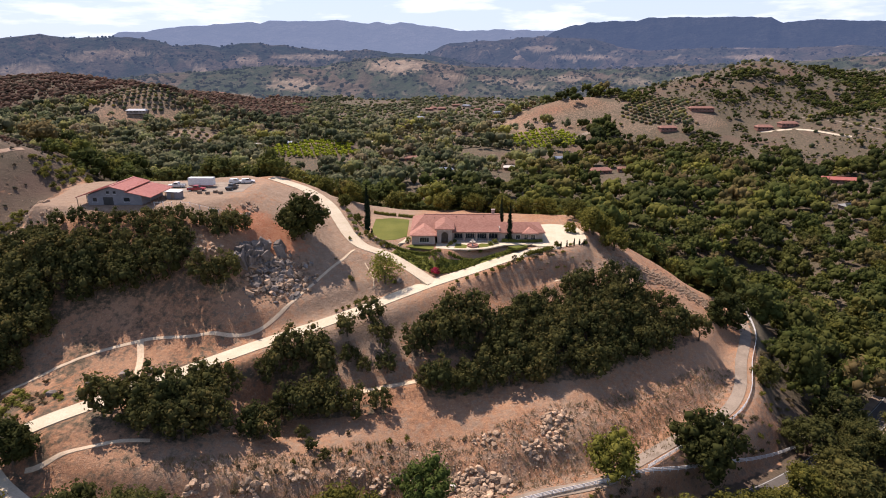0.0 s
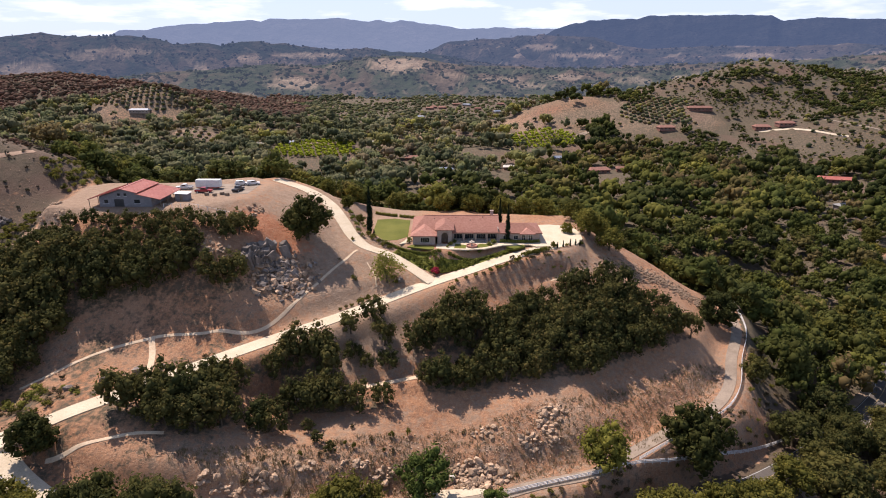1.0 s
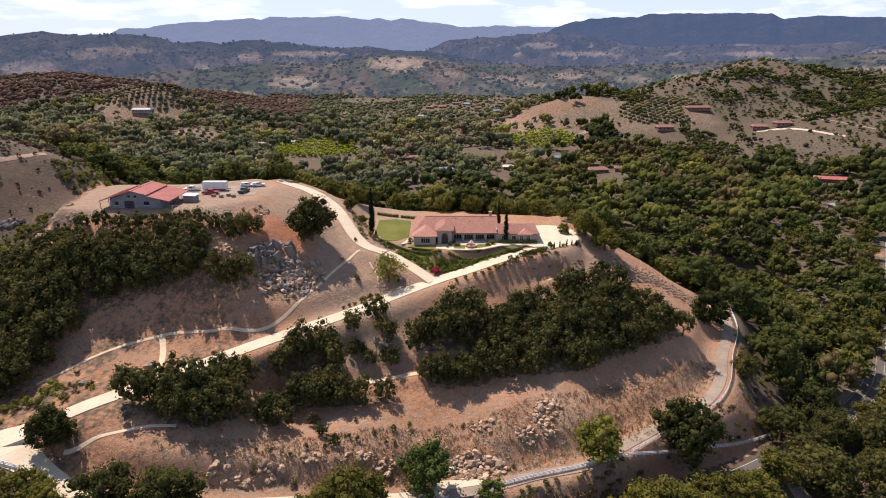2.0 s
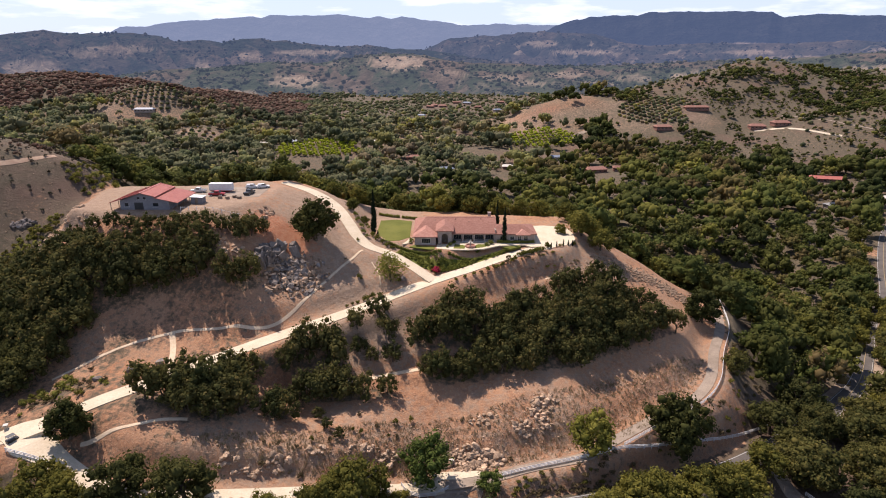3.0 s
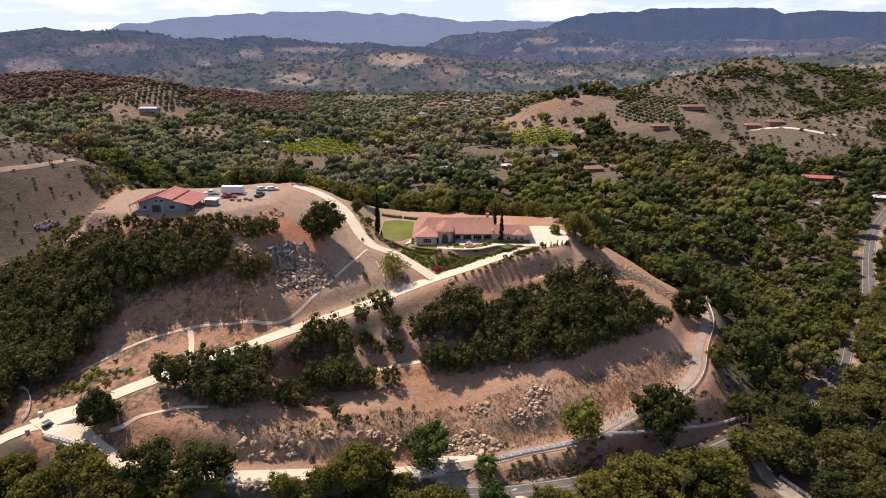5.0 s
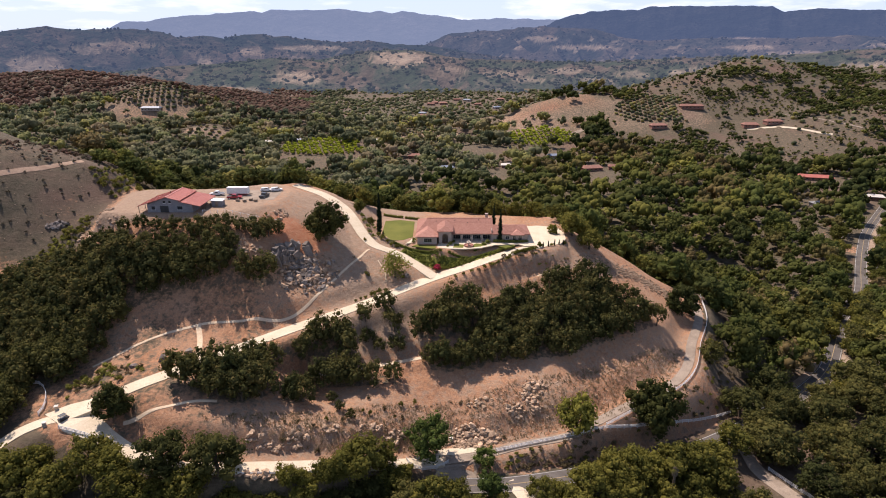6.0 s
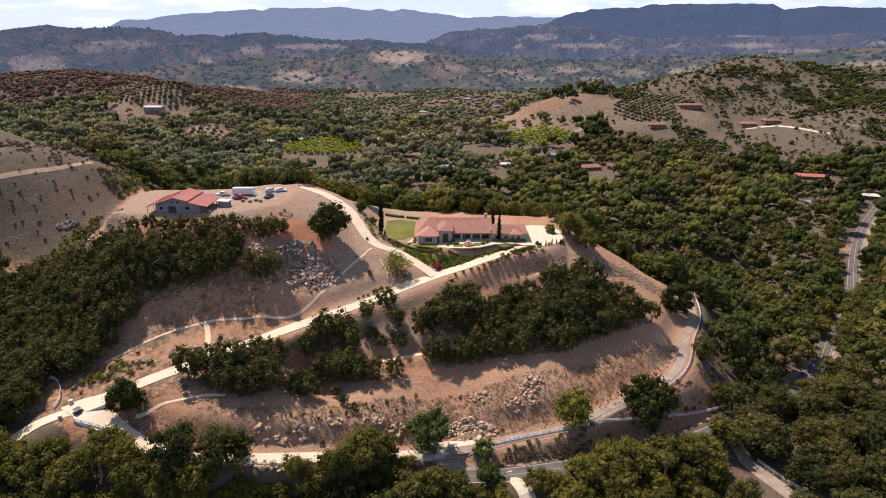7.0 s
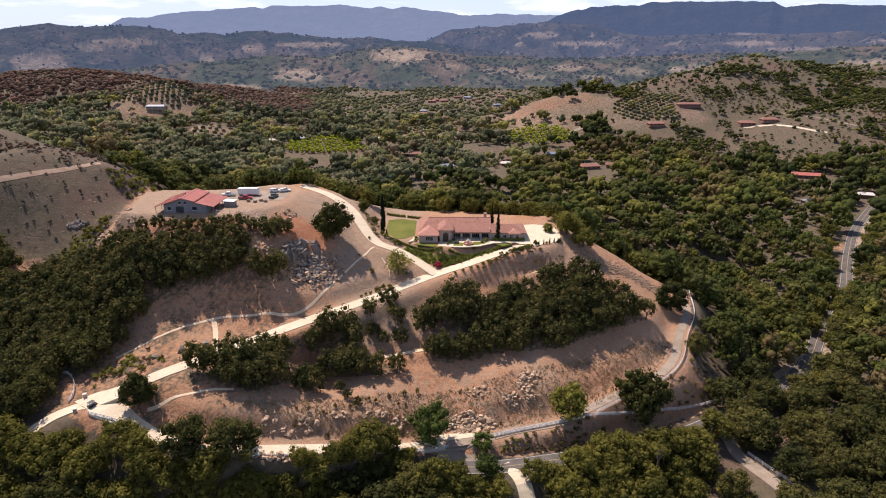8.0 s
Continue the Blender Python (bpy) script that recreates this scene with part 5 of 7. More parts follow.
def joined_stones(name, places, sizes, material, seed, label, category="stones"):
    """Many small stones as one sheet of stuff."""
    r = np.random.default_rng(seed)
    base = [(np.array([v.co[:] for v in m.vertices]), np.array([p.vertices[:] for p in m.polygons])) for m in ROCKS[:4]]
    x, y = np.array(places).T
    z = height(x, y)
    vs, fs, n = [], [], 0
    for k in range(len(x)):
        v, f = base[k % 4]
        v = v[:, [0, 1, 2]] * sizes[k] * r.uniform(0.8, 1.2, 3)
        a = r.uniform(0, 6.28)
        c, s = math.cos(a), math.sin(a)
        v = np.c_[v[:, 0] * c - v[:, 1] * s + x[k], v[:, 0] * s + v[:, 1] * c + y[k], v[:, 2] + z[k] + sizes[k] * 0.15]
        vs.append(v)
        fs.append(f + n)
        n += len(v)
    me = mesh_from(name, np.concatenate(vs), np.concatenate(fs))
    me.materials.append(material)
    return tagged(new(name, me), label, category, kind="stuff")


r = np.random.default_rng(77)
SLOPE = [(-69, 98.2), (-43.6, 96), (-19.4, 102.1), (0, 105.8), (29.8, 111.8), (55, 121.2), (75, 138), (86, 155), (80, 152), (56, 141.1), (32.1, 130.4), (12, 122.6), (-12, 116.7), (-39.6, 108.6), (-58.8, 99.3)]
p = r.uniform((-72, 98), (88, 158), (16000, 2))
p = p[inside(SLOPE, p[:, 0], p[:, 1])][:5600]
joined_stones("slope_stones", p, 0.06 + 0.26 * r.uniform(0, 1, len(p)) ** 2.2, PEBBLE, 3, "scattered pale stones on the bare slope")
t_ = r.uniform(0, 1, 1500)
p = np.c_[55 + 36 * t_ + r.normal(scale=2.2, size=1500), 180 + 9 * t_ - 22 * np.maximum(t_ - 0.55, 0) + r.normal(scale=2.4, size=1500)]
joined_stones("ridge_rubble", p, r.uniform(0.15, 0.55, len(p)), ROCK, 4, "loose pale rubble down the ridge")
p = r.uniform((-75, 108), (-25, 180), (2500, 2))
joined_stones("bank_stones", p, r.uniform(0.05, 0.17, len(p)), PEBBLE, 5, "scattered small stones on the dry bank")


a_, k_ = r.uniform(0, 6.28, 900), r.uniform(0, 1.1, 900)
u_, v_ = 11 * k_ * np.cos(a_), 7.5 * k_ * np.sin(a_)
joined_stones("slide_rubble", np.c_[-47.5 + 0.766 * u_ - 0.643 * v_, 159.5 + 0.643 * u_ + 0.766 * v_], r.uniform(0.1, 0.4, 900), ROCK, 6, "small broken rubble between the fallen boulders")


def joined_blades(name, places, tall, material, seed, label):
    """Dry weeds: tufts of thin upright blades, as one sheet of stuff."""
    r = np.random.default_rng(seed)
    x, y = np.repeat(np.array(places), 7, 0).T
    x, y = x + r.normal(scale=0.22, size=len(x)), y + r.normal(scale=0.22, size=len(x))
    z = height(x, y)
    a = r.uniform(0, 6.28, len(x))
    h, w = r.uniform(*tall, len(x)), r.uniform(0.04, 0.10, len(x))
    lx, ly = r.normal(scale=0.25, size=len(x)) * h, r.normal(scale=0.25, size=len(x)) * h
    v = np.stack([np.c_[x - np.cos(a) * w, y - np.sin(a) * w, z - 0.1], np.c_[x + np.cos(a) * w, y + np.sin(a) * w, z - 0.1], np.c_[x + lx, y + ly, z + h]], 1).reshape(-1, 3)
    me = mesh_from(name, v, np.arange(len(v)).reshape(-1, 3))
    colours(me, "tint", np.repeat(r.uniform(0, 1, (len(x), 3)), 3, 0))
    me.materials.append(material)
    return tagged(new(name, me), label, "weeds", kind="stuff")


p = r.uniform((-72, 98), (88, 158), (12000, 2))
joined_blades("slope_weeds", p[inside(SLOPE, p[:, 0], p[:, 1])][:2600], (0.3, 1.0), WEED, 8, "dry straw-coloured weeds on the slope")
p = r.uniform((-62, 99), (-8, 118), (3000, 2))
joined_blades("tall_weeds", p[inside(SLOPE, p[:, 0], p[:, 1])][:300], (0.4, 1.0), WEED, 9, "tall dry weeds at the slope's foot")


# ---- white rail fences ----
def unit_box():
    me = bpy.data.meshes.new("bar")
    bm = box(-0.5, 0.5, -0.5, 0.5, -0.5, 0.5)
    bm.to_mesh(me)
    bm.free()
    me.materials.append(WHITE_PAINT)
    return me


BAR = unit_box()


def fence(line, label, bay=2.4, tall=1.25, rails=3):
    fine = smooth_line([(x, y, 0) for x, y in line], 0.4)
    pts, run = [fine[0]], 0.0
    for a, b in zip(fine, fine[1:]):
        run += math.hypot(b[0] - a[0], b[1] - a[1])
        if run >= bay:
            pts.append(b)
            run = 0.0
    tops = [Vector((q[0], q[1], lie(q[0], q[1]))) for q in pts]
    t = thing("rail_fence", label, "fence", Matrix.Translation(tops[0]))
    for q in tops:
        part("post", BAR, None, t).matrix_basis = Matrix.Translation(q - tops[0] + Vector((0, 0, tall / 2 - 0.1))) @ Matrix.Diagonal((0.15, 0.15, tall + 0.2, 1))
    for a, b in zip(tops, tops[1:]):
        d = b - a
        for k in range(rails):
            mid = (a + b) / 2 - tops[0] + Vector((0, 0, tall * (0.3 + 0.3 * k)))
            part("rail", BAR, None, t).matrix_basis = Matrix.Translation(mid) @ d.to_track_quat("X", "Z").to_matrix().to_4x4() @ Matrix.Diagonal((d.length, 0.07, 0.2, 1))
    return t


fence([(14.9, 105.5), (23.3, 107.8), (32.7, 110.1), (44.1, 113.2), (58.4, 118.6), (73.7, 124.6), (86.8, 130.5), (100.5, 138.0)], "white three-rail fence along the lower road bank")
fence([(-10.0, 100.9), (-8.2, 98.3), (-5.0, 97.9), (-0.1, 100.1), (2.3, 102.2)], "curved white rail fence round the green tree", 1.8)
fence([(105.8, 191.2), (100.4, 171.3), (92.1, 156.2), (86.0, 143.8), (77.3, 133.7), (65.2, 126.2), (56.3, 120.5), (47.8, 115.1)], "white rail fence on the outer edge of the bending road")
fence([(-97.8, 94.2), (-93.0, 93.1), (-88.0, 92.1), (-82.1, 88.9), (-78.4, 86.3)], "pale rail fence below the driveway bend", 2.2)
fence([(-117.5, 113.9), (-113.8, 112.8), (-109.4, 107.4), (-107.8, 102.4), (-109.4, 100)], "white rail fence beside the gate", 2.2)
fence([(96, 111), (99, 104), (102.5, 96), (106, 87)], "white rail fence beside the roadside apron")
fence([(-51.0, 86.4), (-42.0, 88.4), (-32.0, 91.4), (-24.5, 93.2)], "pale rail fence below the entrance drive", 2.4, 1.0, 2)


# ---- villa ----
def wall_run(x0, x1, y, z0, z1, deep, holes):
    """A wall along x with its outer face at y and openings (x from, x to, z from, z to) right through."""
    bm = bmesh.new()
    cuts = sorted({x0, x1, *[h[0] for h in holes], *[h[1] for h in holes]})
    for a, b in zip(cuts, cuts[1:]):
        hole = [h for h in holes if h[0] <= a + 1e-6 and h[1] >= b - 1e-6]
        if not hole:
            add_box(bm, a, b, y, y + deep, z0, z1)
        else:
            if hole[0][2] > z0 + 0.01:
                add_box(bm, a, b, y, y + deep, z0, hole[0][2])
            if hole[0][3] < z1 - 0.01:
                add_box(bm, a, b, y, y + deep, hole[0][3], z1)
    return bm


def hip_roof(x0, x1, y0, y1, eave, top, left, right, thick=0.28, front=None):
    """A roof with its ridge along x; left and right: how far the ridge stops short of each end (0: a gable)."""
    bm = bmesh.new()
    ym = (y0 + y1) / 2 if front is None else front
    e = [bm.verts.new(p) for p in ((x0, y0, eave), (x1, y0, eave), (x1, y1, eave), (x0, y1, eave))]
    l = [bm.verts.new(p) for p in ((x0, y0, eave - thick), (x1, y0, eave - thick), (x1, y1, eave - thick), (x0, y1, eave - thick))]
    a, b = bm.verts.new((x0 + left, ym, top)), bm.verts.new((x1 - right, ym, top))
    bm.faces.new((e[0], e[1], b, a))
    bm.faces.new((e[2], e[3], a, b))
    bm.faces.new((e[3], e[0], a))
    bm.faces.new((e[1], e[2], b))
    for k in range(4):
        bm.faces.new((l[k], l[(k + 1) % 4], e[(k + 1) % 4], e[k]))
    bm.faces.new(l[::-1])
    return bm


def turned(bm, ox, oy):
    """The same shape with x and y exchanged, moved to a place."""
    for v in bm.verts:
        v.co.x, v.co.y = v.co.y + ox, v.co.x + oy
    bmesh.ops.reverse_faces(bm, faces=bm.faces[:])
    return bm


def tile_rows(x0, x1, y0, z0, y1, z1, trim0=0.0, trim1=0.0, step=0.62):
    """Courses of clay tile on one slope: long low rolls across it, stepping up."""
    bm = bmesh.new()
    n = max(2, int(math.hypot(y1 - y0, z1 - z0) / step))
    for k in range(n):
        f0, f1 = k / n, (k + 1) / n
        xa, xb = x0 + trim0 * f0, x1 - trim1 * f0
        ya, za, yb, zb = y0 + (y1 - y0) * f0, z0 + (z1 - z0) * f0, y0 + (y1 - y0) * f1, z0 + (z1 - z0) * f1
        v = [bm.verts.new(p) for p in ((xa, ya, za + 0.09), (xb, ya, za + 0.09), (xb - trim1 / n, yb, zb + 0.03), (xa + trim0 / n, yb, zb + 0.03), (xa, ya, za - 0.02), (xb, ya, za - 0.02))]
        bm.faces.new((v[0], v[1], v[2], v[3]))
        bm.faces.new((v[4], v[5], v[1], v[0]))
    return bm


villa = thing("villa", "single-storey stucco villa with pink clay tile roof", "house")


def villa_window(x, z, wide, high, y, face=1):
    w = part("window", box(x - wide / 2, x + wide / 2, y + 0.16, y + 0.20, z, z + high), GLASS, villa)
    bm = bmesh.new()
    for a, b, c, d in ((x - wide / 2 - 0.1, x - wide / 2 + 0.02, z - 0.1, z + high + 0.1), (x + wide / 2 - 0.02, x + wide / 2 + 0.1, z - 0.1, z + high + 0.1),
                       (x - wide / 2, x + wide / 2, z + high - 0.02, z + high + 0.1), (x - wide / 2, x + wide / 2, z - 0.12, z + 0.02)):
        add_box(bm, a, b, y - 0.06, y + 0.15, c, d)
    part("frame", bm, TRIM, w)
    bm = bmesh.new()
    for k in range(1, max(2, round(wide / 0.8))):
        xm = x - wide / 2 + wide * k / max(2, round(wide / 0.8))
        add_box(bm, xm - 0.03, xm + 0.03, y + 0.10, y + 0.158, z, z + high)
    part("mullion", bm, TRIM, w)


# bedroom wing that comes forward
part("wall", wall_run(-10.2, -2.6, 183.4, 0, 3.0, 0.3, [(-7.6, -4.6, 0.7, 2.4)]), STUCCO, villa)
villa_window(-6.1, 0.7, 3.0, 1.7, 183.4)
part("wall", box(-10.2, -9.9, 183.7, 206.5, 0, 3.0), STUCCO, villa)
part("wall", box(-2.9, -2.6, 183.7, 187, 0, 3.0), STUCCO, villa)
part("wall", box(-10.2, 19.0, 206.5, 206.8, 0, 3.0), STUCCO, villa)
part("wall", box(18.7, 19.0, 187.3, 206.5, 0, 4.4), STUCCO, villa)
part("roof", turned(hip_roof(182.6, 196.5, -10.9, -1.9, 3.25, 5.0, 4.5, 0.0), 0, 0), CLAY_TILE, villa)
# entry tower with its arch
part("wall", wall_run(-1.9, 3.0, 184.4, 0, 4.9, 0.35, [(-0.55, 1.65, 0.0, 3.9)]), STUCCO, villa)
bm = bmesh.new()
for k in range(10):
    a0, a1 = math.pi * k / 10, math.pi * (k + 1) / 10
    xa, xb = 0.55 + 1.1 * math.cos(a0), 0.55 + 1.1 * math.cos(a1)
    za, zb = 2.8 + 1.1 * math.sin(a0), 2.8 + 1.1 * math.sin(a1)
    v = [bm.verts.new(q) for q in ((xa, 184.40, za), (xb, 184.40, zb), (xb, 184.40, 3.92), (xa, 184.40, 3.92), (xa, 184.72, za), (xb, 184.72, zb), (xb, 184.72, 3.92), (xa, 184.72, 3.92))]
    for f in ((0, 3, 2, 1), (4, 5, 6, 7), (0, 1, 5, 4)):
        bm.faces.new([v[j] for j in f])
part("arch", bm, STUCCO, villa)
part("wall", box(-1.9, -1.6, 184.75, 188, 0, 4.9), STUCCO, villa)
part("wall", box(2.7, 3.0, 184.75, 188, 0, 4.9), STUCCO, villa)
door = part("door", box(-0.5, 1.6, 186.4, 186.5, 0, 3.2, 0.02), WOOD, villa, "dark wooden double entrance door")
part("door_handle", box(0.60, 0.66, 186.34, 186.4, 1.0, 1.3), IRON, door)
part("roof", turned(hip_roof(183.7, 194.5, -2.7, 3.8, 5.05, 6.5, 3.2, 0.0), 0, 0), CLAY_TILE, villa)
part("cornice", box(-2.1, 3.2, 184.2, 184.38, 4.55, 4.75), TRIM, villa)
# colonnade and the rooms behind it
# windows widened so their dark panes imitate the shade deep in the porch
part("wall", wall_run(3.0, 18.7, 189.9, 0, 3.4, 0.3, [(3.8, 6.6, 0.15, 2.55), (7.6, 10.6, 0.15, 2.55), (11.6, 14.6, 0.15, 2.55), (15.5, 18.3, 0.15, 2.55)]), STUCCO, villa)
for x, w in ((5.2, 2.8), (9.1, 3.0), (13.1, 3.0), (16.9, 2.8)):
    villa_window(x, 0.15, w, 2.4, 189.9)
for x in (3.3, 7.1, 11.1, 15.0, 18.7):
    bm = add_box(bmesh.new(), x - 0.28, x + 0.28, 187.2, 187.76, 0, 2.5)
    add_box(bm, x - 0.36, x + 0.36, 187.1, 187.84, 2.5, 2.66)
    add_box(bm, x - 0.36, x + 0.36, 187.1, 187.84, 0.0, 0.22)
    part("column", bm, STUCCO, villa)
part("beam", box(3.0, 19.0, 187.2, 187.76, 2.66, 3.02), STUCCO, villa)
part("porch_floor", box(3.0, 18.9, 187.0, 189.9, 0.02, 0.14), TRIM, villa)
part("roof", hip_roof(-10.9, 19.6, 186.6, 207.6, 3.25, 6.55, 4.5, 0.0), CLAY_TILE, villa, "broad pink-brown clay tile roof")
part("tile_course", tile_rows(-10.9, 19.6, 186.6, 3.25, 197.1, 6.55, 4.5, 0.0), CLAY_TILE, villa)
bm = add_box(bmesh.new(), -6.6, 19.7, 196.9, 197.3, 6.5, 6.72)
part("ridge_cap", bm, CLAY_TILE, villa)
bm = add_box(bmesh.new(), 17.0, 18.1, 200.2, 201.2, 4.2, 7.3)
add_box(bm, 16.9, 18.2, 200.1, 201.3, 7.3, 7.5)
part("chimney", bm, STUCCO, villa)
for x, y, z in ((-3, 194.5, 5.75), (9.5, 193.5, 5.45), (14, 195.5, 6.05), (4.5, 195.2, 6.0)):
    part("vent_pipe", add_tube(bmesh.new(), [(x, y, z - 0.3), (x, y, z + 0.55)], [0.09, 0.09], 8), IRON, villa)
# garage wing
part("wall", wall_run(19.0, 33.0, 186.8, 0, 3.0, 0.3, [(20.6, 22.0, 0.8, 2.2), (24.2, 25.6, 0.8, 2.2), (27.0, 28.2, 0.6, 2.3), (29.2, 30.6, 0.6, 2.3)]), STUCCO, villa)
for x, w, z, h in ((21.3, 1.4, 0.8, 1.4), (24.9, 1.4, 0.8, 1.4), (27.6, 1.2, 0.6, 1.7), (29.9, 1.4, 0.6, 1.7)):
    villa_window(x, z, w, h, 186.8)
part("wall", box(32.7, 33.0, 187.1, 198.2, 0, 3.0), STUCCO, villa)
part("wall", box(19.0, 33.0, 198.2, 198.5, 0, 3.0), STUCCO, villa)
part("roof", hip_roof(19.3, 33.8, 186.0, 199.2, 3.22, 5.1, 0.0, 4.6), CLAY_TILE, villa)
part("tile_course", tile_rows(19.3, 33.8, 186.0, 3.22, 192.6, 5.1, 0.0, 4.6), CLAY_TILE, villa)
part("roof", turned(hip_roof(185.3, 190.5, 26.0, 31.4, 3.15, 4.3, 2.4, 0.0), 0, 0), CLAY_TILE, villa)


# ---- terrace, court and garden ----
def slab(name, outline, z0, z1, material, label=""):
    bm = bmesh.new()
    low = [bm.verts.new((x, y, z0)) for x, y in outline]
    top = [bm.verts.new((x, y, z1)) for x, y in outline]
    bm.faces.new(top)
    bm.faces.new(low[::-1])
    n = len(outline)
    for k in range(n):
        bm.faces.new((low[k], low[(k + 1) % n], top[(k + 1) % n], top[k]))
    bmesh.ops.recalc_face_normals(bm, faces=bm.faces[:])
    bmesh.ops.triangulate(bm, faces=[f for f in bm.faces if len(f.verts) > 4])
    return tagged(part(name, bm, material, None, label), kind="structure")


slab("pavement_court", [(33.2, 186), (33.2, 207), (40, 208), (47.5, 206), (49.2, 198), (48.5, 190), (45, 183.5), (38.5, 181.6), (31, 181.2), (28, 184.2)], -0.3, 0.085, CONCRETE)
slab("pavement_front", [(-2.4, 179.4), (-2.2, 184.3), (3.2, 184.3), (3.4, 186.6), (19.2, 186.6), (23, 185.2), (30, 185.1), (30, 183.4), (20, 182.6), (14, 179.0), (8, 177.9), (2, 178.2)], -0.3, 0.05, CONCRETE)
slab("pavement_side", [(-14.8, 184), (-11, 186), (-10.9, 192), (-12.4, 191.5), (-13.2, 188)], -0.3, 0.06, CONCRETE)
slab("pavement_back", [(-9, 208.5), (16, 208.5), (16, 212), (-9, 212)], -0.3, 0.06, CONCRETE)
slab("lawn_west", [(-25.2, 191), (-25.4, 215), (-19, 216.5), (-12.6, 214), (-12.4, 192.4), (-16, 188.5), (-22, 187.8)], -0.3, 0.07, LAWN)
slab("lawn_front", [(3.6, 179.3), (7.4, 179.0), (8.0, 182.6), (4.2, 184.2)], -0.3, 0.09, LAWN)
slab("lawn_fountain", [(11.2, 179.6), (14.2, 180.6), (17.6, 183.6), (12.6, 184.2), (11.2, 182.8)], -0.3, 0.09, LAWN)
slab("lawn_strip", [(-12, 181.0), (-4.4, 178.2), (-3.0, 178.6), (-3.0, 181.8), (-10.6, 183.0)], -0.3, 0.06, LAWN)
slab("lawn_east", [(21, 181.0), (27, 183.0), (27.5, 181.6), (23.5, 178.9)], -0.6, 0.05, LAWN)


def hedge(line, wide, tall, label, per=26):
    """A clipped hedge: a dense body with uneven leafy skin."""
    r = np.random.default_rng(hash_of(label) + int(abs(line[0][0])))
    fine = smooth_line([(x, y, 0) for x, y in line], 0.6)
    c = np.array([(q[0] + r.normal(scale=0.06), q[1] + r.normal(scale=0.06), lie(q[0], q[1]) + tall * h) for q in fine for h in (0.28, 0.72)])
    rad = np.full(len(c), wide * 0.55) * r.uniform(0.85, 1.15, len(c))
    v, f = leaf_quads(r, c, rad, per, 0.13)
    cv, _ = lump_core(r, c, rad * 0.85)
    tri = np.concatenate([BALL_F + k * len(BALL_V) for k in range(len(c))])
    me = bpy.data.meshes.new("hedge")
    me.from_pydata(np.r_[v, cv].tolist(), [], f.tolist() + (tri + len(v)).tolist())
    me.update()
    me.materials.append(HEDGE)
    return tagged(new("hedge", me), label, "hedge", "terrace hedges")


hedge([(-19.5, 186), (-13, 181.6), (-8, 178.8), (-4.8, 177.2), (-1, 176.4)], 0.9, 0.9, "clipped green hedge along the terrace edge")
hedge([(2, 176.4), (8, 176.2), (13, 177.0), (18, 179.2), (23.5, 181.6)], 0.9, 0.9, "clipped green hedge along the terrace edge")
hedge([(19.8, 185.9), (24, 185.9), (28, 185.9), (32.6, 185.9)], 1.0, 1.1, "dark foundation hedge against the garage wing")
hedge([(-26.6, 223), (-21, 220.4), (-18.4, 219.6)], 1.0, 1.0, "clipped hedge at the back of the lawn")
hedge([(-16.8, 219), (-13.5, 217.6), (-11, 216.8)], 1.0, 1.0, "clipped hedge at the back of the lawn")
hedge([(27.8, 176.2), (31, 177.4), (33.8, 178.6)], 1.1, 1.2, "dark hedge on the bank below the drive")
for x, y, s in ((1.6, 180.6, 0.9), (2.6, 182.6, 1.5), (8.4, 178.9, 1.0), (12.2, 179.6, 1.2), (15.4, 182.8, 1.6), (17.0, 184.4, 1.7), (4.0, 185.4, 1.2), (-11.6, 187.5, 1.6), (-11.8, 185.5, 1.2)):
    bush(BALL, x, y, s)


def fountain(x, y):
    t = thing("fountain", "tiered carved stone fountain with round basin", "fountain", Matrix.Translation((x, y, 0.05)))
    part("basin", add_lathe(bmesh.new(), [(0.2, 0.0), (1.75, 0.0), (1.85, 0.1), (1.8, 0.5), (1.9, 0.58), (1.62, 0.58), (1.58, 0.3), (0.3, 0.3)], 20), CLAY_TILE, t, "terracotta-rimmed basin")
    part("pedestal", add_lathe(bmesh.new(), [(0.34, 0.3), (0.24, 0.5), (0.18, 1.0), (0.26, 1.35)], 12), STONE, t)
    part("bowl", add_lathe(bmesh.new(), [(0.2, 1.3), (0.8, 1.5), (0.95, 1.62), (0.85, 1.62), (0.2, 1.5)], 18), STONE, t)
    part("finial", add_lathe(bmesh.new(), [(0.14, 1.5), (0.1, 1.9), (0.4, 2.1), (0.44, 2.18), (0.12, 2.2), (0.1, 2.5), (0.03, 2.75)], 12), STONE, t)
    return t


fountain(9.6, 181.2)


def cypress_mesh(seed, tall, wide):
    r = np.random.default_rng(seed)
    n = int(tall * 5)
    k = np.linspace(0.03, 1, n)
    rad = wide * np.clip(np.minimum(k * 6 + 0.5, (1 - k) * 1.5 + 0.12), 0, 1)
    a = r.uniform(0, 6.28, n)
    c = np.c_[np.cos(a) * rad * 0.35, np.sin(a) * rad * 0.35, k * tall]
    v, f = leaf_quads(r, c, rad * 0.8, 26, 0.17, 0.6)
    cv, _ = lump_core(r, c, rad * 0.6)
    tri = np.concatenate([BALL_F + j * len(BALL_V) for j in range(n)])
    me = bpy.data.meshes.new("cypress_crown")
    me.from_pydata(np.r_[v, cv].tolist(), [], f.tolist() + (tri + len(v)).tolist())
    me.update()
    me.materials.append(CYPRESS)
    return me


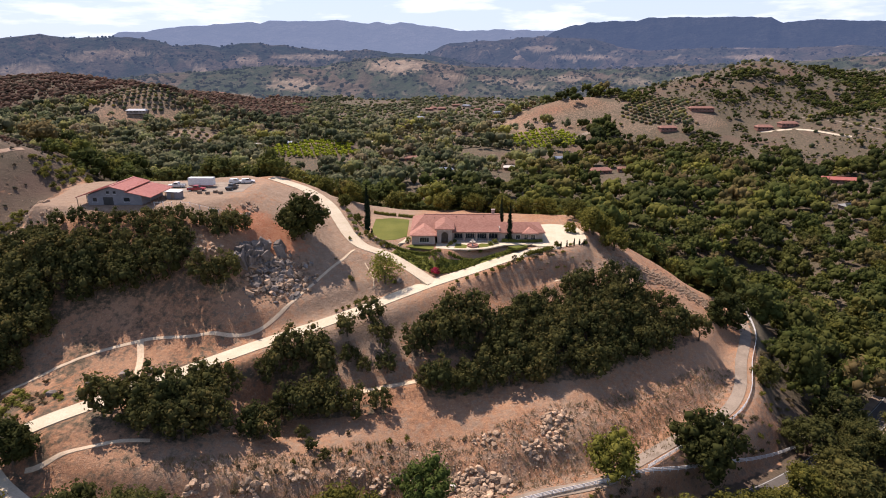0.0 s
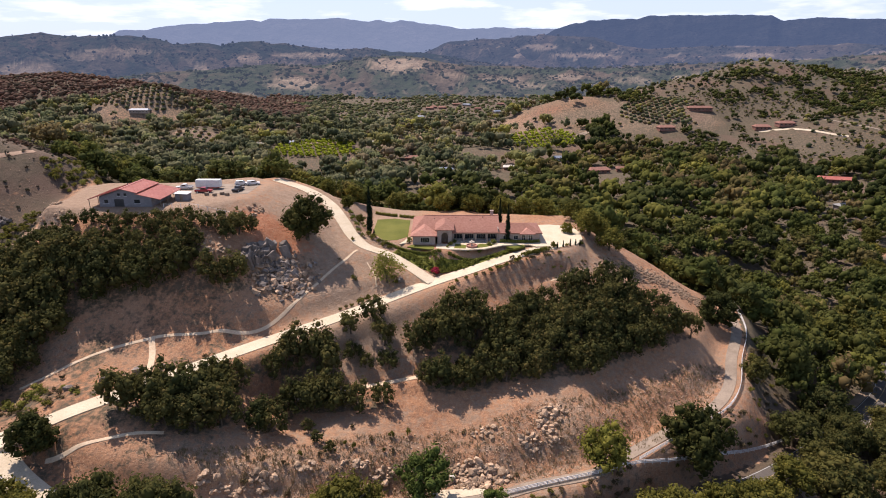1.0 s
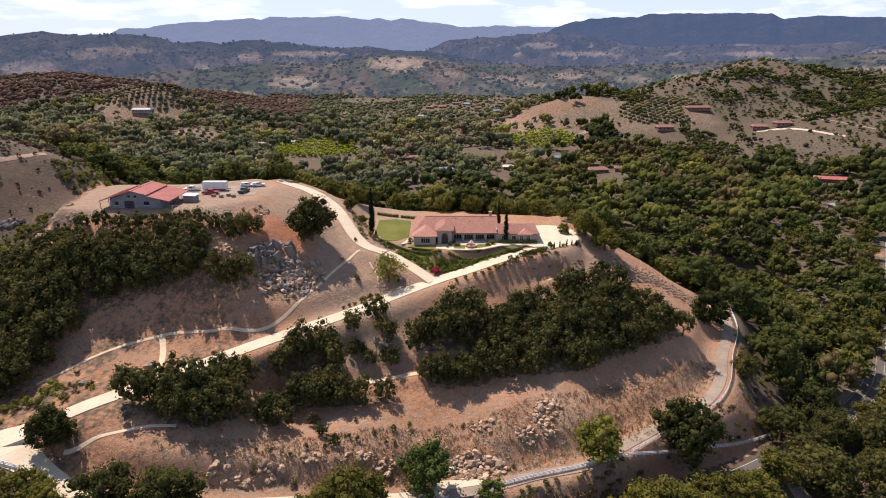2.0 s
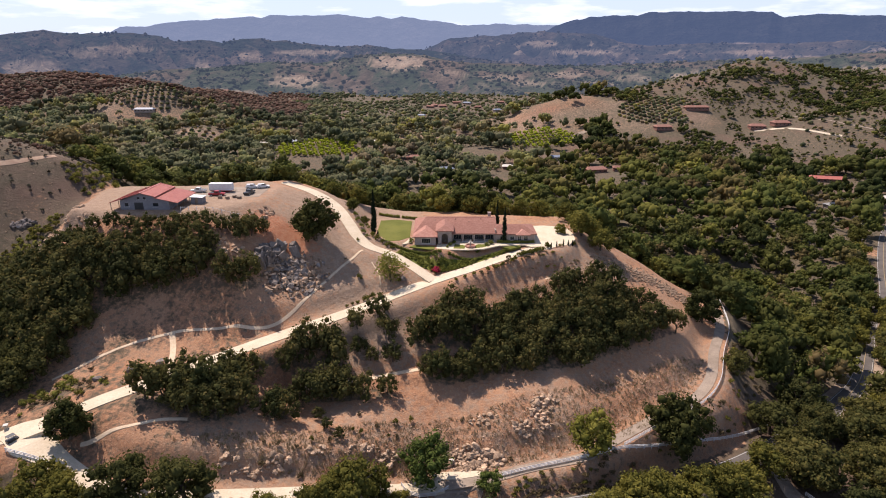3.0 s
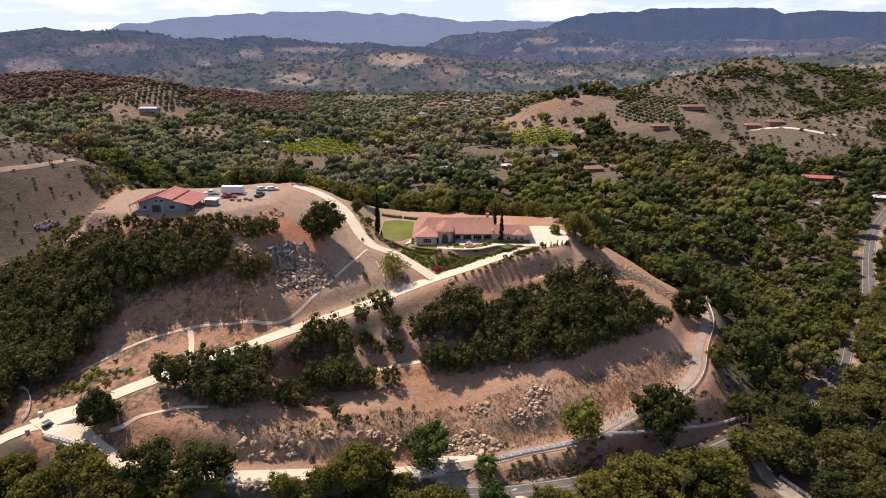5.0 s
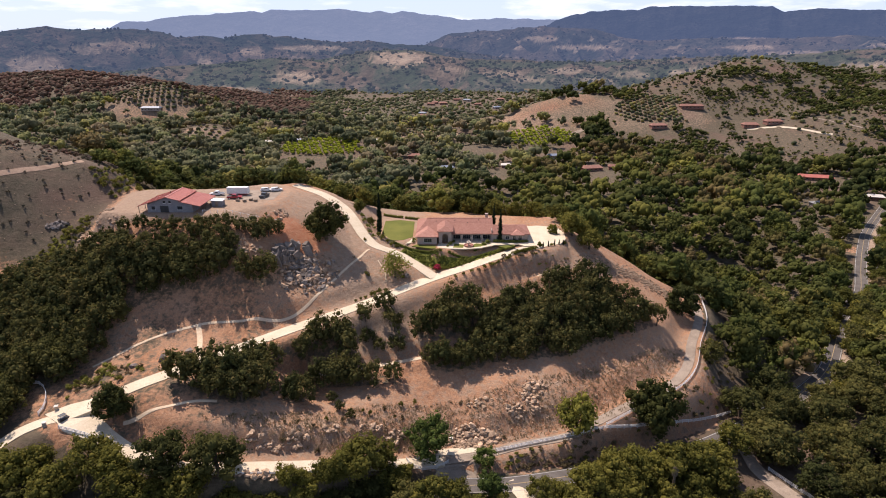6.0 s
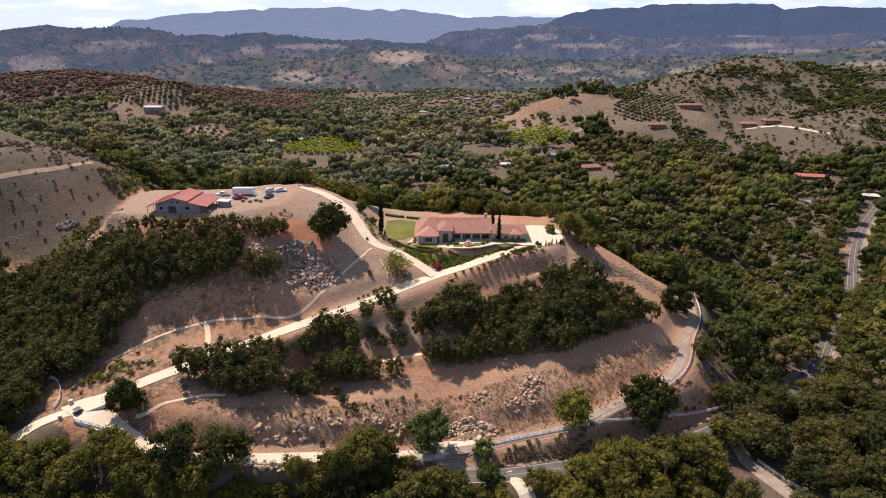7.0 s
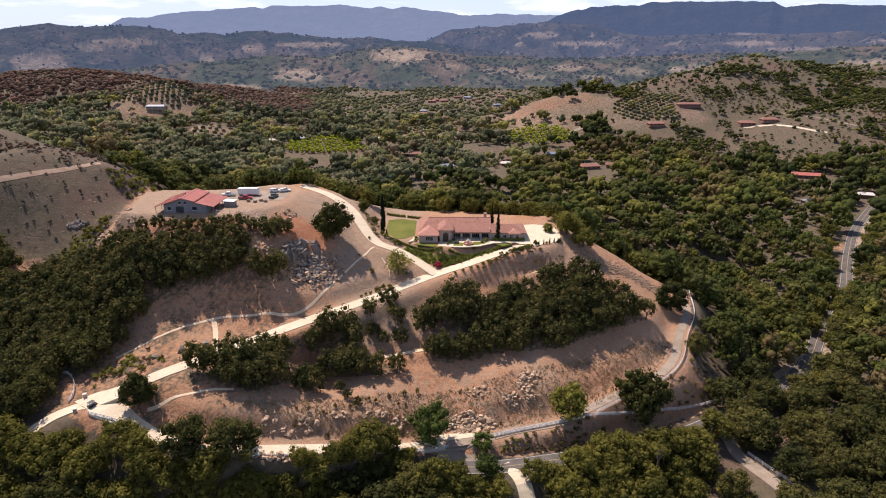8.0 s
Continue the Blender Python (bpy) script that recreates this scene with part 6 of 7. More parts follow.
for k, (x, y, tall, wide) in enumerate(((-25.6, 192.5, 16.8, 1.3), (22.0, 186.3, 13.2, 0.95), (20.6, 200.5, 12.0, 0.9), (-24.0, 190.4, 2.6, 0.5))):
    t = thing("cypress", "tall slender dark green Italian cypress" if tall > 5 else "young dark green cypress", "tree", spot(x, y, k * 70), "garden cypresses")
    part("trunk", add_tube(bmesh.new(), [(0, 0, -0.4), (0, 0, tall * 0.5), (0.05, 0, tall * 0.9)], [0.17, 0.1, 0.03], 7), BARK, t)
    part("crown", cypress_mesh(300 + k, tall, wide), None, t)
for k, (x, y) in enumerate(((38.0, 180.3), (40.0, 181.0), (42.6, 182.0), (44.6, 183.2), (46.4, 184.6))):
    t = thing("young_cypress", "young slim dark cypress at the court's edge", "tree", spot(x, y, k * 50), "court cypresses")
    part("trunk", add_tube(bmesh.new(), [(0, 0, -0.2), (0, 0, 0.6)], [0.05, 0.04], 6), BARK, t)
    part("crown", cypress_mesh(320 + k, 1.9 + 0.25 * (k % 3), 0.26), None, t)
for x, y, s in ((36.6, 180.6, 1.6), (41.5, 181.4, 0.9), (47.6, 187, 1.2), (45.2, 196.0, 1.1), (43.5, 197.6, 1.0)):
    bush(SHRUB, x, y, s)


# ---- barn ----
barn = thing("barn", "grey block barn with stepped red metal roof", "barn")
part("wall", wall_run(-105.9, -89.8, 171.2, 16.1, 19.0, 0.25, [(-101.3, -98.3, 16.1, 18.6), (-95.2, -93.4, 17.2, 18.4), (-104.4, -103.2, 17.2, 18.4)]), BARN_WALL, barn)
bm = bmesh.new()
v = [bm.verts.new((x, y, z)) for y in (171.2, 171.45) for x, z in ((-105.9, 19.0), (-89.8, 19.0), (-94.0, 20.4), (-98.5, 21.7), (-104.2, 19.8))]
bm.faces.new(v[:5])
bm.faces.new(v[5:][::-1])
for k in range(5):
    bm.faces.new((v[k], v[5 + k], v[5 + (k + 1) % 5], v[(k + 1) % 5]))
bmesh.ops.recalc_face_normals(bm, faces=bm.faces[:])
part("gable", bm, BARN_WALL, barn)
part("wall", box(-105.9, -105.65, 171.45, 184.4, 16.1, 19.4), BARN_WALL, barn)
part("wall", box(-90.05, -89.8, 171.45, 184.4, 16.1, 19.1), BARN_WALL, barn)
part("wall", box(-105.9, -89.8, 184.4, 184.65, 16.1, 19.2), BARN_WALL, barn)
part("door", box(-101.3, -98.3, 171.34, 171.42, 16.1, 18.6), DARK_PAINT, barn, "dark roll-up door")
for x in (-94.3, -103.8):
    w = part("window", box(x - 0.88 if x > -100 else x - 0.58, x + 0.88 if x > -100 else x + 0.58, 171.32, 171.36, 17.22, 18.38), GLASS, barn)
    part("frame", box(x - 0.95, x + 0.95, 171.1, 171.18, 17.08, 17.2), WHITE_PAINT, w)
for x in (-99.6, -97.6):
    w = part("window", box(x - 0.4, x + 0.4, 171.10, 171.14, 19.6, 20.4), GLASS, barn)
    part("frame", box(x - 0.5, x + 0.5, 171.06, 171.18, 19.48, 19.58), WHITE_PAINT, w)


def roof_sheet(x0, z0, x1, z1, y0, y1, thick=0.16):
    bm = bmesh.new()
    v = [bm.verts.new((x, y, z - d)) for d in (0, thick) for x, z, y in ((x0, z0, y0), (x1, z1, y0), (x1, z1, y1), (x0, z0, y1))]
    for f in ((0, 1, 2, 3), (7, 6, 5, 4), (0, 4, 5, 1), (1, 5, 6, 2), (2, 6, 7, 3), (3, 7, 4, 0)):
        bm.faces.new([v[k] for k in f])
    bmesh.ops.recalc_face_normals(bm, faces=bm.faces[:])
    return bm


part("roof_panel", roof_sheet(-109.0, 18.7, -98.5, 22.0, 170.2, 185.6), BARN_RED, barn)
part("roof_panel", roof_sheet(-98.5, 22.0, -93.6, 20.75, 170.2, 185.6), BARN_RED, barn)
part("roof_panel", roof_sheet(-94.2, 20.45, -86.6, 18.75, 170.2, 185.6), BARN_RED, barn)
for x0, z0, x1, z1 in ((-109.0, 18.7, -98.5, 22.0), (-98.5, 22.0, -93.6, 20.75), (-94.2, 20.45, -86.6, 18.75)):
    for k in range(19):
        y = 170.3 + 15.2 * k / 18
        part("seam", roof_sheet(x0, z0 + 0.06, x1, z1 + 0.06, y - 0.03, y + 0.03, 0.06), BARN_RED, barn)
part("ridge_cap", box(-98.75, -98.25, 170.15, 185.65, 21.96, 22.1), BARN_RED, barn)
for y in (170.6, 175.4, 180.2, 185.2):
    part("post", box(-86.95, -86.8, y, y + 0.15, 16.1, 18.75), WOOD, barn)
    part("post", box(-108.8, -108.65, y, y + 0.15, 16.1, 18.65), WOOD, barn)
part("vent_pipe", add_tube(bmesh.new(), [(-100, 178, 21.0), (-100, 178, 22.3)], [0.14, 0.14], 8), IRON, barn)


# ---- vehicles and clutter on the pad ----
def wheels(t, spots, radius, wide=0.24):
    for x, y in spots:
        w = part("wheel", add_tube(bmesh.new(), [(x, y - wide / 2, radius), (x, y + wide / 2, radius)], [radius, radius], 14), RUBBER, t)
        part("rim", add_tube(bmesh.new(), [(x, y - wide / 2 - 0.01, radius), (x, y + wide / 2 + 0.01, radius)], [radius * 0.55, radius * 0.55], 10), WHITE_PAINT, w)


def profile_body(points, half, bevel=0.06):
    bm = bmesh.new()
    a = [bm.verts.new((x, -half, z)) for x, z in points]
    b = [bm.verts.new((x, half, z)) for x, z in points]
    bm.faces.new(a)
    bm.faces.new(b[::-1])
    for k in range(len(points)):
        bm.faces.new((a[k], b[k], b[(k + 1) % len(points)], a[(k + 1) % len(points)]))
    bmesh.ops.recalc_face_normals(bm, faces=bm.faces[:])
    bmesh.ops.bevel(bm, geom=bm.edges[:], offset=bevel, segments=1, affect="EDGES")
    return bm


def pickup(x, y, turn, paint, label, name="pickup_truck", bed=True):
    t = thing(name, label, "truck" if bed else "car", spot(x, y, turn))
    if bed:
        part("body", profile_body([(-2.8, 0.45), (2.8, 0.45), (2.85, 1.0), (1.3, 1.12), (1.25, 1.15), (-2.8, 1.15)], 0.98), paint, t)
        part("cab", profile_body([(-0.9, 1.1), (1.35, 1.1), (0.75, 1.86), (-0.7, 1.9)], 0.88), paint, t)
        part("bed_liner", box(-2.7, -1.0, -0.85, 0.85, 1.13, 1.17), DARK_PAINT, t)
        part("windscreen", profile_body([(0.86, 1.2), (1.33, 1.2), (0.82, 1.8), (0.6, 1.8)], 0.80, 0.01), GLASS, t)
    else:
        part("body", profile_body([(-2.3, 0.4), (2.3, 0.4), (2.35, 0.9), (1.2, 1.05), (-2.3, 1.1)], 0.92), paint, t)
        part("cab", profile_body([(-2.1, 1.05), (1.25, 1.05), (0.5, 1.68), (-1.9, 1.7)], 0.82), paint, t)
        part("windscreen", profile_body([(0.6, 1.12), (1.24, 1.1), (0.6, 1.62), (0.4, 1.62)], 0.74, 0.01), GLASS, t)
    for s in (-1, 1):
        part("side_window", box(-0.6, 0.6, s * 0.885 - 0.02, s * 0.885 + 0.02, 1.25, 1.72), GLASS, t)
        part("headlight", box(2.78 if bed else 2.28, 2.87 if bed else 2.37, s * 0.7 - 0.15, s * 0.7 + 0.15, 0.75, 0.92), TRIM, t)
    wheels(t, ((-1.8, -0.9), (-1.8, 0.9), (1.8, -0.9), (1.8, 0.9)) if bed else ((-1.4, -0.85), (-1.4, 0.85), (1.4, -0.85), (1.4, 0.85)), 0.4)
    return t


pickup(-90.2, 196.3, 180, WHITE_PAINT, "white pickup truck parked on the barn yard")
pickup(-70.6, 193.5, 80, DARK_PAINT, "dark pickup truck parked at the yard's edge")
pickup(-72.5, 203, 10, WHITE_PAINT, "white car parked at the back of the yard", "car", False)
pickup(-68.5, 203.5, 20, WHITE_PAINT, "white car parked at the back of the yard", "car", False)
pickup(-81.5, 191.0, 5, RED_PAINT, "red pickup truck parked beside the trailer")
trailer = thing("box_trailer", "long white enclosed box trailer on the yard", "trailer", spot(-82.0, 197.2, 0))
part("body", box(-4.2, 4.2, -1.25, 1.25, 0.75, 3.2, 0.08), WHITE_PAINT, trailer)
part("roof", box(-4.15, 4.15, -1.2, 1.2, 3.2, 3.28, 0.03), WHITE_PAINT, trailer)
part("skirt", box(-4.0, 4.0, -1.2, 1.2, 0.55, 0.75), RED_PAINT, trailer)
part("drawbar", box(4.2, 5.6, -0.1, 0.1, 0.55, 0.7), IRON, trailer)
part("door", box(-4.28, -4.2, -1.0, 1.0, 0.9, 3.0), TRIM, trailer)
wheels(trailer, ((-1.2, -1.15), (-1.2, 1.15), (-0.2, -1.15), (-0.2, 1.15)), 0.42)
shed = thing("shed", "small white-roofed tool shed beside the barn", "shed", spot(-84.0, 180.5, 0))
part("wall", box(-1.9, 1.9, -1.6, 1.6, 0, 2.2), BARN_WALL, shed)
part("roof", roof_sheet(-2.2, 2.5, 2.2, 2.25, -1.9, 1.9, 0.12), WHITE_PAINT, shed)
part("door", box(-0.5, 0.5, -1.68, -1.62, 0.05, 2.0), WOOD, shed)
for k, (x, y) in enumerate(((-79, 187), (-76, 186), (-74.2, 188), (-86, 189), (-72, 186.5))):
    c = thing("crate", "weathered wooden crate on the yard", "crate", spot(x, y, k * 40), "yard crates")
    part("box", box(-0.6, 0.6, -0.5, 0.5, 0, 0.8, 0.03), WOOD, c)
    part("lid", box(-0.64, 0.64, -0.54, 0.54, 0.8, 0.86), WOOD, c)
slab("pavement_yard", [(-94, 189), (-66, 189), (-66, 205), (-94, 205)], 15.8, 16.26, PALE_ROAD)
yard_fence = thing("wire_fence", "low wire fence on wooden posts along the yard", "fence", Matrix.Translation((-86, 170.5, lie(-86, 170.5))))
rail_line = [(-86 + 2.6 * k, 170.6 + 0.035 * k * k) for k in range(11)]
for a in rail_line:
    part("post", BAR, None, yard_fence).matrix_basis = Matrix.Translation(Vector((a[0] + 86, a[1] - 170.5, lie(*a) - lie(-86, 170.5) + 0.55))) @ Matrix.Diagonal((0.12, 0.12, 1.3, 1))
for a, b in zip(rail_line, rail_line[1:]):
    va, vb = Vector((*a, lie(*a) + 1.0)), Vector((*b, lie(*b) + 1.0))
    part("wire", BAR, None, yard_fence).matrix_basis = Matrix.Translation((va + vb) / 2 - Vector((-86, 170.5, lie(-86, 170.5)))) @ (vb - va).to_track_quat("X", "Z").to_matrix().to_4x4() @ Matrix.Diagonal(((vb - va).length, 0.05, 0.06, 1))
# low wall round the yard's front, gate pillars
def pillar(x, y, tall=1.7):
    t = thing("gate_pillar", "square stone gate pillar with flat cap", "pillar", spot(x, y, 20), "gate pillars")
    part("shaft", box(-0.4, 0.4, -0.4, 0.4, -0.3, tall, 0.03), STONE, t)
    part("cap", box(-0.52, 0.52, -0.52, 0.52, tall, tall + 0.14, 0.03), TRIM, t)


for x, y in ((-102.4, 95.6), (-103.6, 102.6), (-1.8, 104.2), (2.2, 109.8)):
    pillar(x, y, 1.3)
cart = thing("utility_cart", "small dark utility cart at the gate", "cart", spot(-98.6, 97.6, 60))
part("body", profile_body([(-1.2, 0.3), (1.2, 0.3), (1.25, 0.8), (0.5, 0.95), (-1.2, 0.9)], 0.65), DARK_PAINT, cart)
part("canopy", box(-1.0, 0.7, -0.65, 0.65, 1.75, 1.82), DARK_PAINT, cart)
for sx, sy in ((-0.9, -0.6), (-0.9, 0.6), (0.6, -0.6), (0.6, 0.6)):
    part("post", box(sx - 0.03, sx + 0.03, sy - 0.03, sy + 0.03, 0.85, 1.76), IRON, cart)
wheels(cart, ((-0.8, -0.6), (-0.8, 0.6), (0.8, -0.6), (0.8, 0.6)), 0.26, 0.16)


# ---- houses and groves of the valley ----
def far_house(x, y, turn, wide, deep, roof, wall, label, tall=3.0):
    t = thing("house", label, "house", spot(x, y, turn, 1.0, 0.2), "valley houses")
    part("wall", box(-wide / 2, wide / 2, -deep / 2, deep / 2, -1.0, tall), wall, t)
    part("roof", hip_roof(-wide / 2 - 0.7, wide / 2 + 0.7, -deep / 2 - 0.7, deep / 2 + 0.7, tall + 0.2, tall + deep * 0.24, deep * 0.25, deep * 0.25), roof, t)
    n = max(2, int(wide / 4))
    for k in range(n):
        xm = -wide / 2 + wide * (k + 0.5) / n
        w = part("window", box(xm - 0.8, xm + 0.8, -deep / 2 - 0.04, -deep / 2 - 0.01, 0.9, 2.2), GLASS, t)
        part("frame", box(xm - 0.95, xm + 0.95, -deep / 2 - 0.08, -deep / 2 - 0.01, 0.75, 0.88), TRIM, w)
    part("door", box(-0.6, 0.6, -deep / 2 - 0.06, -deep / 2 - 0.01, -0.2, 2.1), WOOD, t)


FAR_HOUSES = [(137, 509, 10, 22, 11, ROOF_BROWN, "low house with red-brown tile roof among trees"), (160, 512, -10, 16, 9, ROOF_BROWN, "low tile-roofed outbuilding among trees"),
              (246, 654, 5, 22, 11, ROOF_BROWN, "house with red roof and blue solar panels on a hill"), (301, 703, 0, 34, 11, ROOF_BROWN, "long low house on the hillside"),
              (352, 655, -6, 20, 12, ROOF_BROWN, "red-brown house on the tan hillside"), (376, 652, 0, 22, 12, ROOF_BROWN, "red-brown house on the tan hillside"),
              (322, 472, -15, 34, 10, BARN_RED, "long red barn at the woods' edge"), (203, 571, 0, 15, 9, ROOF_BROWN, "small tile-roofed house among trees"),
              (-166, 657, 10, 18, 9, BLUE_SHEET, "grey-roofed house in the valley"), (-80, 625, -5, 20, 10, TRIM, "pale house among valley trees"), (-385, 758, 0, 30, 10, BLUE_SHEET, "long pale-roofed house below an orchard"),
              (232, 362, 20, 13, 10, BLUE_SHEET, "blue-grey gabled house in the woods"), (278, 392, 10, 12, 9, DARK_PAINT, "dark-roofed white house in the woods"),
              (331, 409, -20, 14, 8, TRIM, "pale-roofed house beside the road"), (194, 483, 0, 12, 8, ROOF_BROWN, "small house with orange tile roof"),
              (2, 503, 15, 16, 9, BLUE_SHEET, "grey-roofed house among trees"), (113, 565, 0, 18, 9, BLUE_SHEET, "grey-roofed house among trees"), (-570, 786, 0, 16, 8, TRIM, "small white house on the far slope"),
              (-395, 1060, 0, 40, 16, ROOF_BROWN, "large tile-roofed house on a far hill"),
              (262, 345, 0, 10, 7, TRIM, "pale shed in the woods"), (60, 520, 0, 14, 8, TRIM, "pale house among trees"), (-30, 560, 10, 16, 9, ROOF_BROWN, "tile-roofed house among trees"), (-200, 640, 0, 14, 8, TRIM, "pale house in the valley")]
r = np.random.default_rng(88)
for k in range(16):
    FAR_HOUSES.append((float(r.uniform(-80, 300)), float(r.uniform(840, 1130)), float(r.uniform(-30, 30)), float(r.uniform(12, 18)), float(r.uniform(8, 10)), (ROOF_BROWN, BLUE_SHEET, ROOF_BROWN)[k % 3], ("small brown-roofed house in the far valley", "small grey-roofed house in the far valley", "small brown-roofed house in the far valley")[k % 3]))
for x, y, turn, wide, deep, roof, label in FAR_HOUSES:
    far_house(x, y, turn, wide * 0.8, deep * 0.85, roof, STUCCO if roof is BLUE_SHEET or roof is DARK_PAINT else ROOF_BROWN, label)
road("path_6", [(140, 636, 0), (150, 650, 0), (163, 665, 0), (176, 679, 0)], 6, PALE_ROAD, 0.3, 1.0, True)
road("path_7", [(346, 648, 0), (376, 640, 0), (398, 619, 0), (416, 604, 0)], 4, CONCRETE, 0.3, 1.0, True)
road("path_8", [(452, 612, 0), (436, 634, 0), (416, 662, 0), (392, 694, 0)], 2.4, PALE_ROAD, 0.3, 1.0, True)
road("path_9", [(18, 97, 0), (21, 92, 0), (23, 86, 0), (24, 78, 0)], 4.5, CONCRETE, 0.12, 0.6, True)
road("path_10", [(91, 118, 0), (93.5, 109, 0), (97, 100, 0), (101, 88, 0)], 4.6, PALE_ROAD, 0.12, 0.6, True)


# ---- woods as stuff ----
def tri_form(seed, n, rx, rz, zc, clump, per, leaf, core=True):
    r = np.random.default_rng(seed)
    c = clumps(r, n, rx, rz, zc, -0.35)
    rad = r.uniform(0.7, 1.3, n) * clump
    v, f = leaf_quads(r, c, rad, per, leaf)
    t = np.concatenate([f[:, [0, 1, 2]], f[:, [0, 2, 3]]])
    if core:
        cv, _ = lump_core(r, c, rad * 0.75)
        t = np.r_[t, np.concatenate([BALL_F + k * len(BALL_V) for k in range(n)]) + len(v)]
        v = np.r_[v, cv]
    return v, t


def coarse_form(seed, rx, rz):
    """A far crown: one uneven lump with a few sprays."""
    r = np.random.default_rng(seed)
    v = BALL_V * [rx, rx, rz] * r.uniform(0.7, 1.2, (len(BALL_V), 1)) + [0, 0, rz * 0.7]
    return v, BALL_F


def joined_trees(name, forms, places, sizes, material, seed, label, category="trees", tone=None):
    r = np.random.default_rng(seed)
    places = np.asarray(places, float)
    z = height(places[:, 0], places[:, 1])
    vs, fs, cs, n = [], [], [], 0
    which = r.integers(len(forms), size=len(places))
    turn = r.uniform(0, 6.28, len(places))
    tint = r.uniform(0, 1, (len(places), 3))
    if tone is not None:
        tint[:, 0] = np.clip(tint[:, 0] * 0.6 + tone, 0, 1)
    for k, (v, f) in enumerate(forms):
        sel = np.where(which == k)[0]
        if not len(sel):
            continue
        c, s = np.cos(turn[sel])[:, None], np.sin(turn[sel])[:, None]
        sz = sizes[sel][:, None]
        tall = sz * r.uniform(0.85, 1.2, (len(sel), 1))
        x = (v[:, 0] * c - v[:, 1] * s) * sz + places[sel, 0][:, None]
        y = (v[:, 0] * s + v[:, 1] * c) * sz + places[sel, 1][:, None]
        zz = v[:, 2] * tall + z[sel][:, None] - 0.2
        vs.append(np.stack([x, y, zz], -1).reshape(-1, 3))
        fs.append((f[None] + (np.arange(len(sel)) * len(v))[:, None, None]).reshape(-1, 3) + n)
        cs.append(np.repeat(tint[sel], len(v), 0))
        n += len(sel) * len(v)
    me = mesh_from(name, np.concatenate(vs), np.concatenate(fs), True)
    colours(me, "tint", np.concatenate(cs))
    me.materials.append(material)
    return tagged(new(name, me), label, category, kind="stuff")


def spread(x0, x1, y0, y1, step, seed):
    r = np.random.default_rng(seed)
    gx, gy = np.meshgrid(np.arange(x0, x1, step), np.arange(y0, y1, step * 0.9))
    return np.c_[gx.ravel() + r.uniform(-0.5, 0.5, gx.size) * step, gy.ravel() + r.uniform(-0.5, 0.5, gy.size) * step], r


def clear_of(p, margin=1.5):
    """Away from houses, roads and the open view over the entrance."""
    keep = np.ones(len(p), bool)
    for x, y, turn, wide, deep, roof, label in FAR_HOUSES:
        keep &= ~((np.abs(p[:, 0] - x) < wide / 2 + 3) & (p[:, 1] > y - deep / 2 - (30 if y > 450 else 9)) & (p[:, 1] < y + deep / 2 + 3))
    for line, width in LINES:
        d, _ = nearest_on(line, p[:, 0], p[:, 1])
        keep &= d > width / 2 + (np.where(p[:, 0] < 128, -1.5, np.where(p[:, 0] < 205, 1.0, 3.0)) if line is LINES[4][0] else margin)
    for x, y, rx, ry in ((9, 93, 13, 9), (23, 88, 6, 12), (96, 103, 5.5, 15), (68, 113, 10, 6), (40, 104, 22, 5), (-98, 92, 12, 6), (-40, 90, 14, 4), (-6, 98, 9, 6), (150, 168, 8, 12), (98, 143, 6, 9)):
        keep &= np.hypot((p[:, 0] - x) / rx, (p[:, 1] - y) / ry) > 1
    return keep


in_view = lambda p: np.abs(p[:, 0]) < 0.86 * (p[:, 1] + 60) + 25
near_all, rr = spread(-175, 330, 18, 330, 9.6, 21)
keep = in_view(near_all) & (woods(near_all[:, 0], near_all[:, 1]) > 0.5) & clear_of(near_all, 2.5)
near_all = near_all[keep]
near_all = near_all[~((near_all[:, 0] > -118) & (near_all[:, 0] < 82) & (near_all[:, 1] > 66)) | (near_all[:, 1] > 112)]
single = (near_all[:, 1] < 150) & (near_all[:, 0] < 150)
for x, y in near_all[single].tolist()[:290]:
    k = np.random.default_rng(int(abs(x * 71 + y * 13)))
    plant(OAKS, x, y, float(k.uniform(1.1, 2.0)), wide=float(k.uniform(0.9, 1.2)))
LOW_OAKS = [(-24.6, 92, 1.4), (-19.5, 94.3, 1.75), (-14, 93.2, 1.25), (-10.6, 95.6, 0.8), (-109.3, 82.2, 1.75), (-116, 83.3, 1.88), (-102.8, 81.9, 1.62), (-98.8, 85.7, 1.12), (-91.5, 80.8, 1.62), (-85.4, 85.6, 1.31), (-79.7, 83.3, 1.25), (-74.8, 80.1, 1.5),
            (-67.9, 79.7, 1.3), (-60.6, 80.8, 1.5), (-48.8, 82.2, 1.2), (-42.8, 83.6, 1.2), (-38.3, 87.3, 0.9), (-34.3, 87.4, 1.2), (-28.9, 90.4, 1.1), (2.2, 85.1, 1.2), (9.1, 85.4, 1.1), (14.4, 85.3, 1.1), (25.4, 90.6, 1), (31, 89.4, 1.2),
            (-54.8, 80.4, 1.35), (-57.6, 77.8, 1.3), (-50.4, 82.2, 1.2), (-52.2, 77.6, 1.3), (-15.5, 97.4, 0.9), (-2.5, 87.2, 1.5), (3.6, 88.0, 1.25), (-12, 84.0, 1.3)]
for x, y, s in LOW_OAKS:
    plant(OAKS, x, y, s, label="broad oak with dense olive green crown below the lower drive")
for x, y, s in ((-67.5, 84.2, 1.75), (-54.6, 85.4, 1.9)):
    plant(DARKS, x, y, s, label="dense dark green oak with round crown beside the entrance drive")
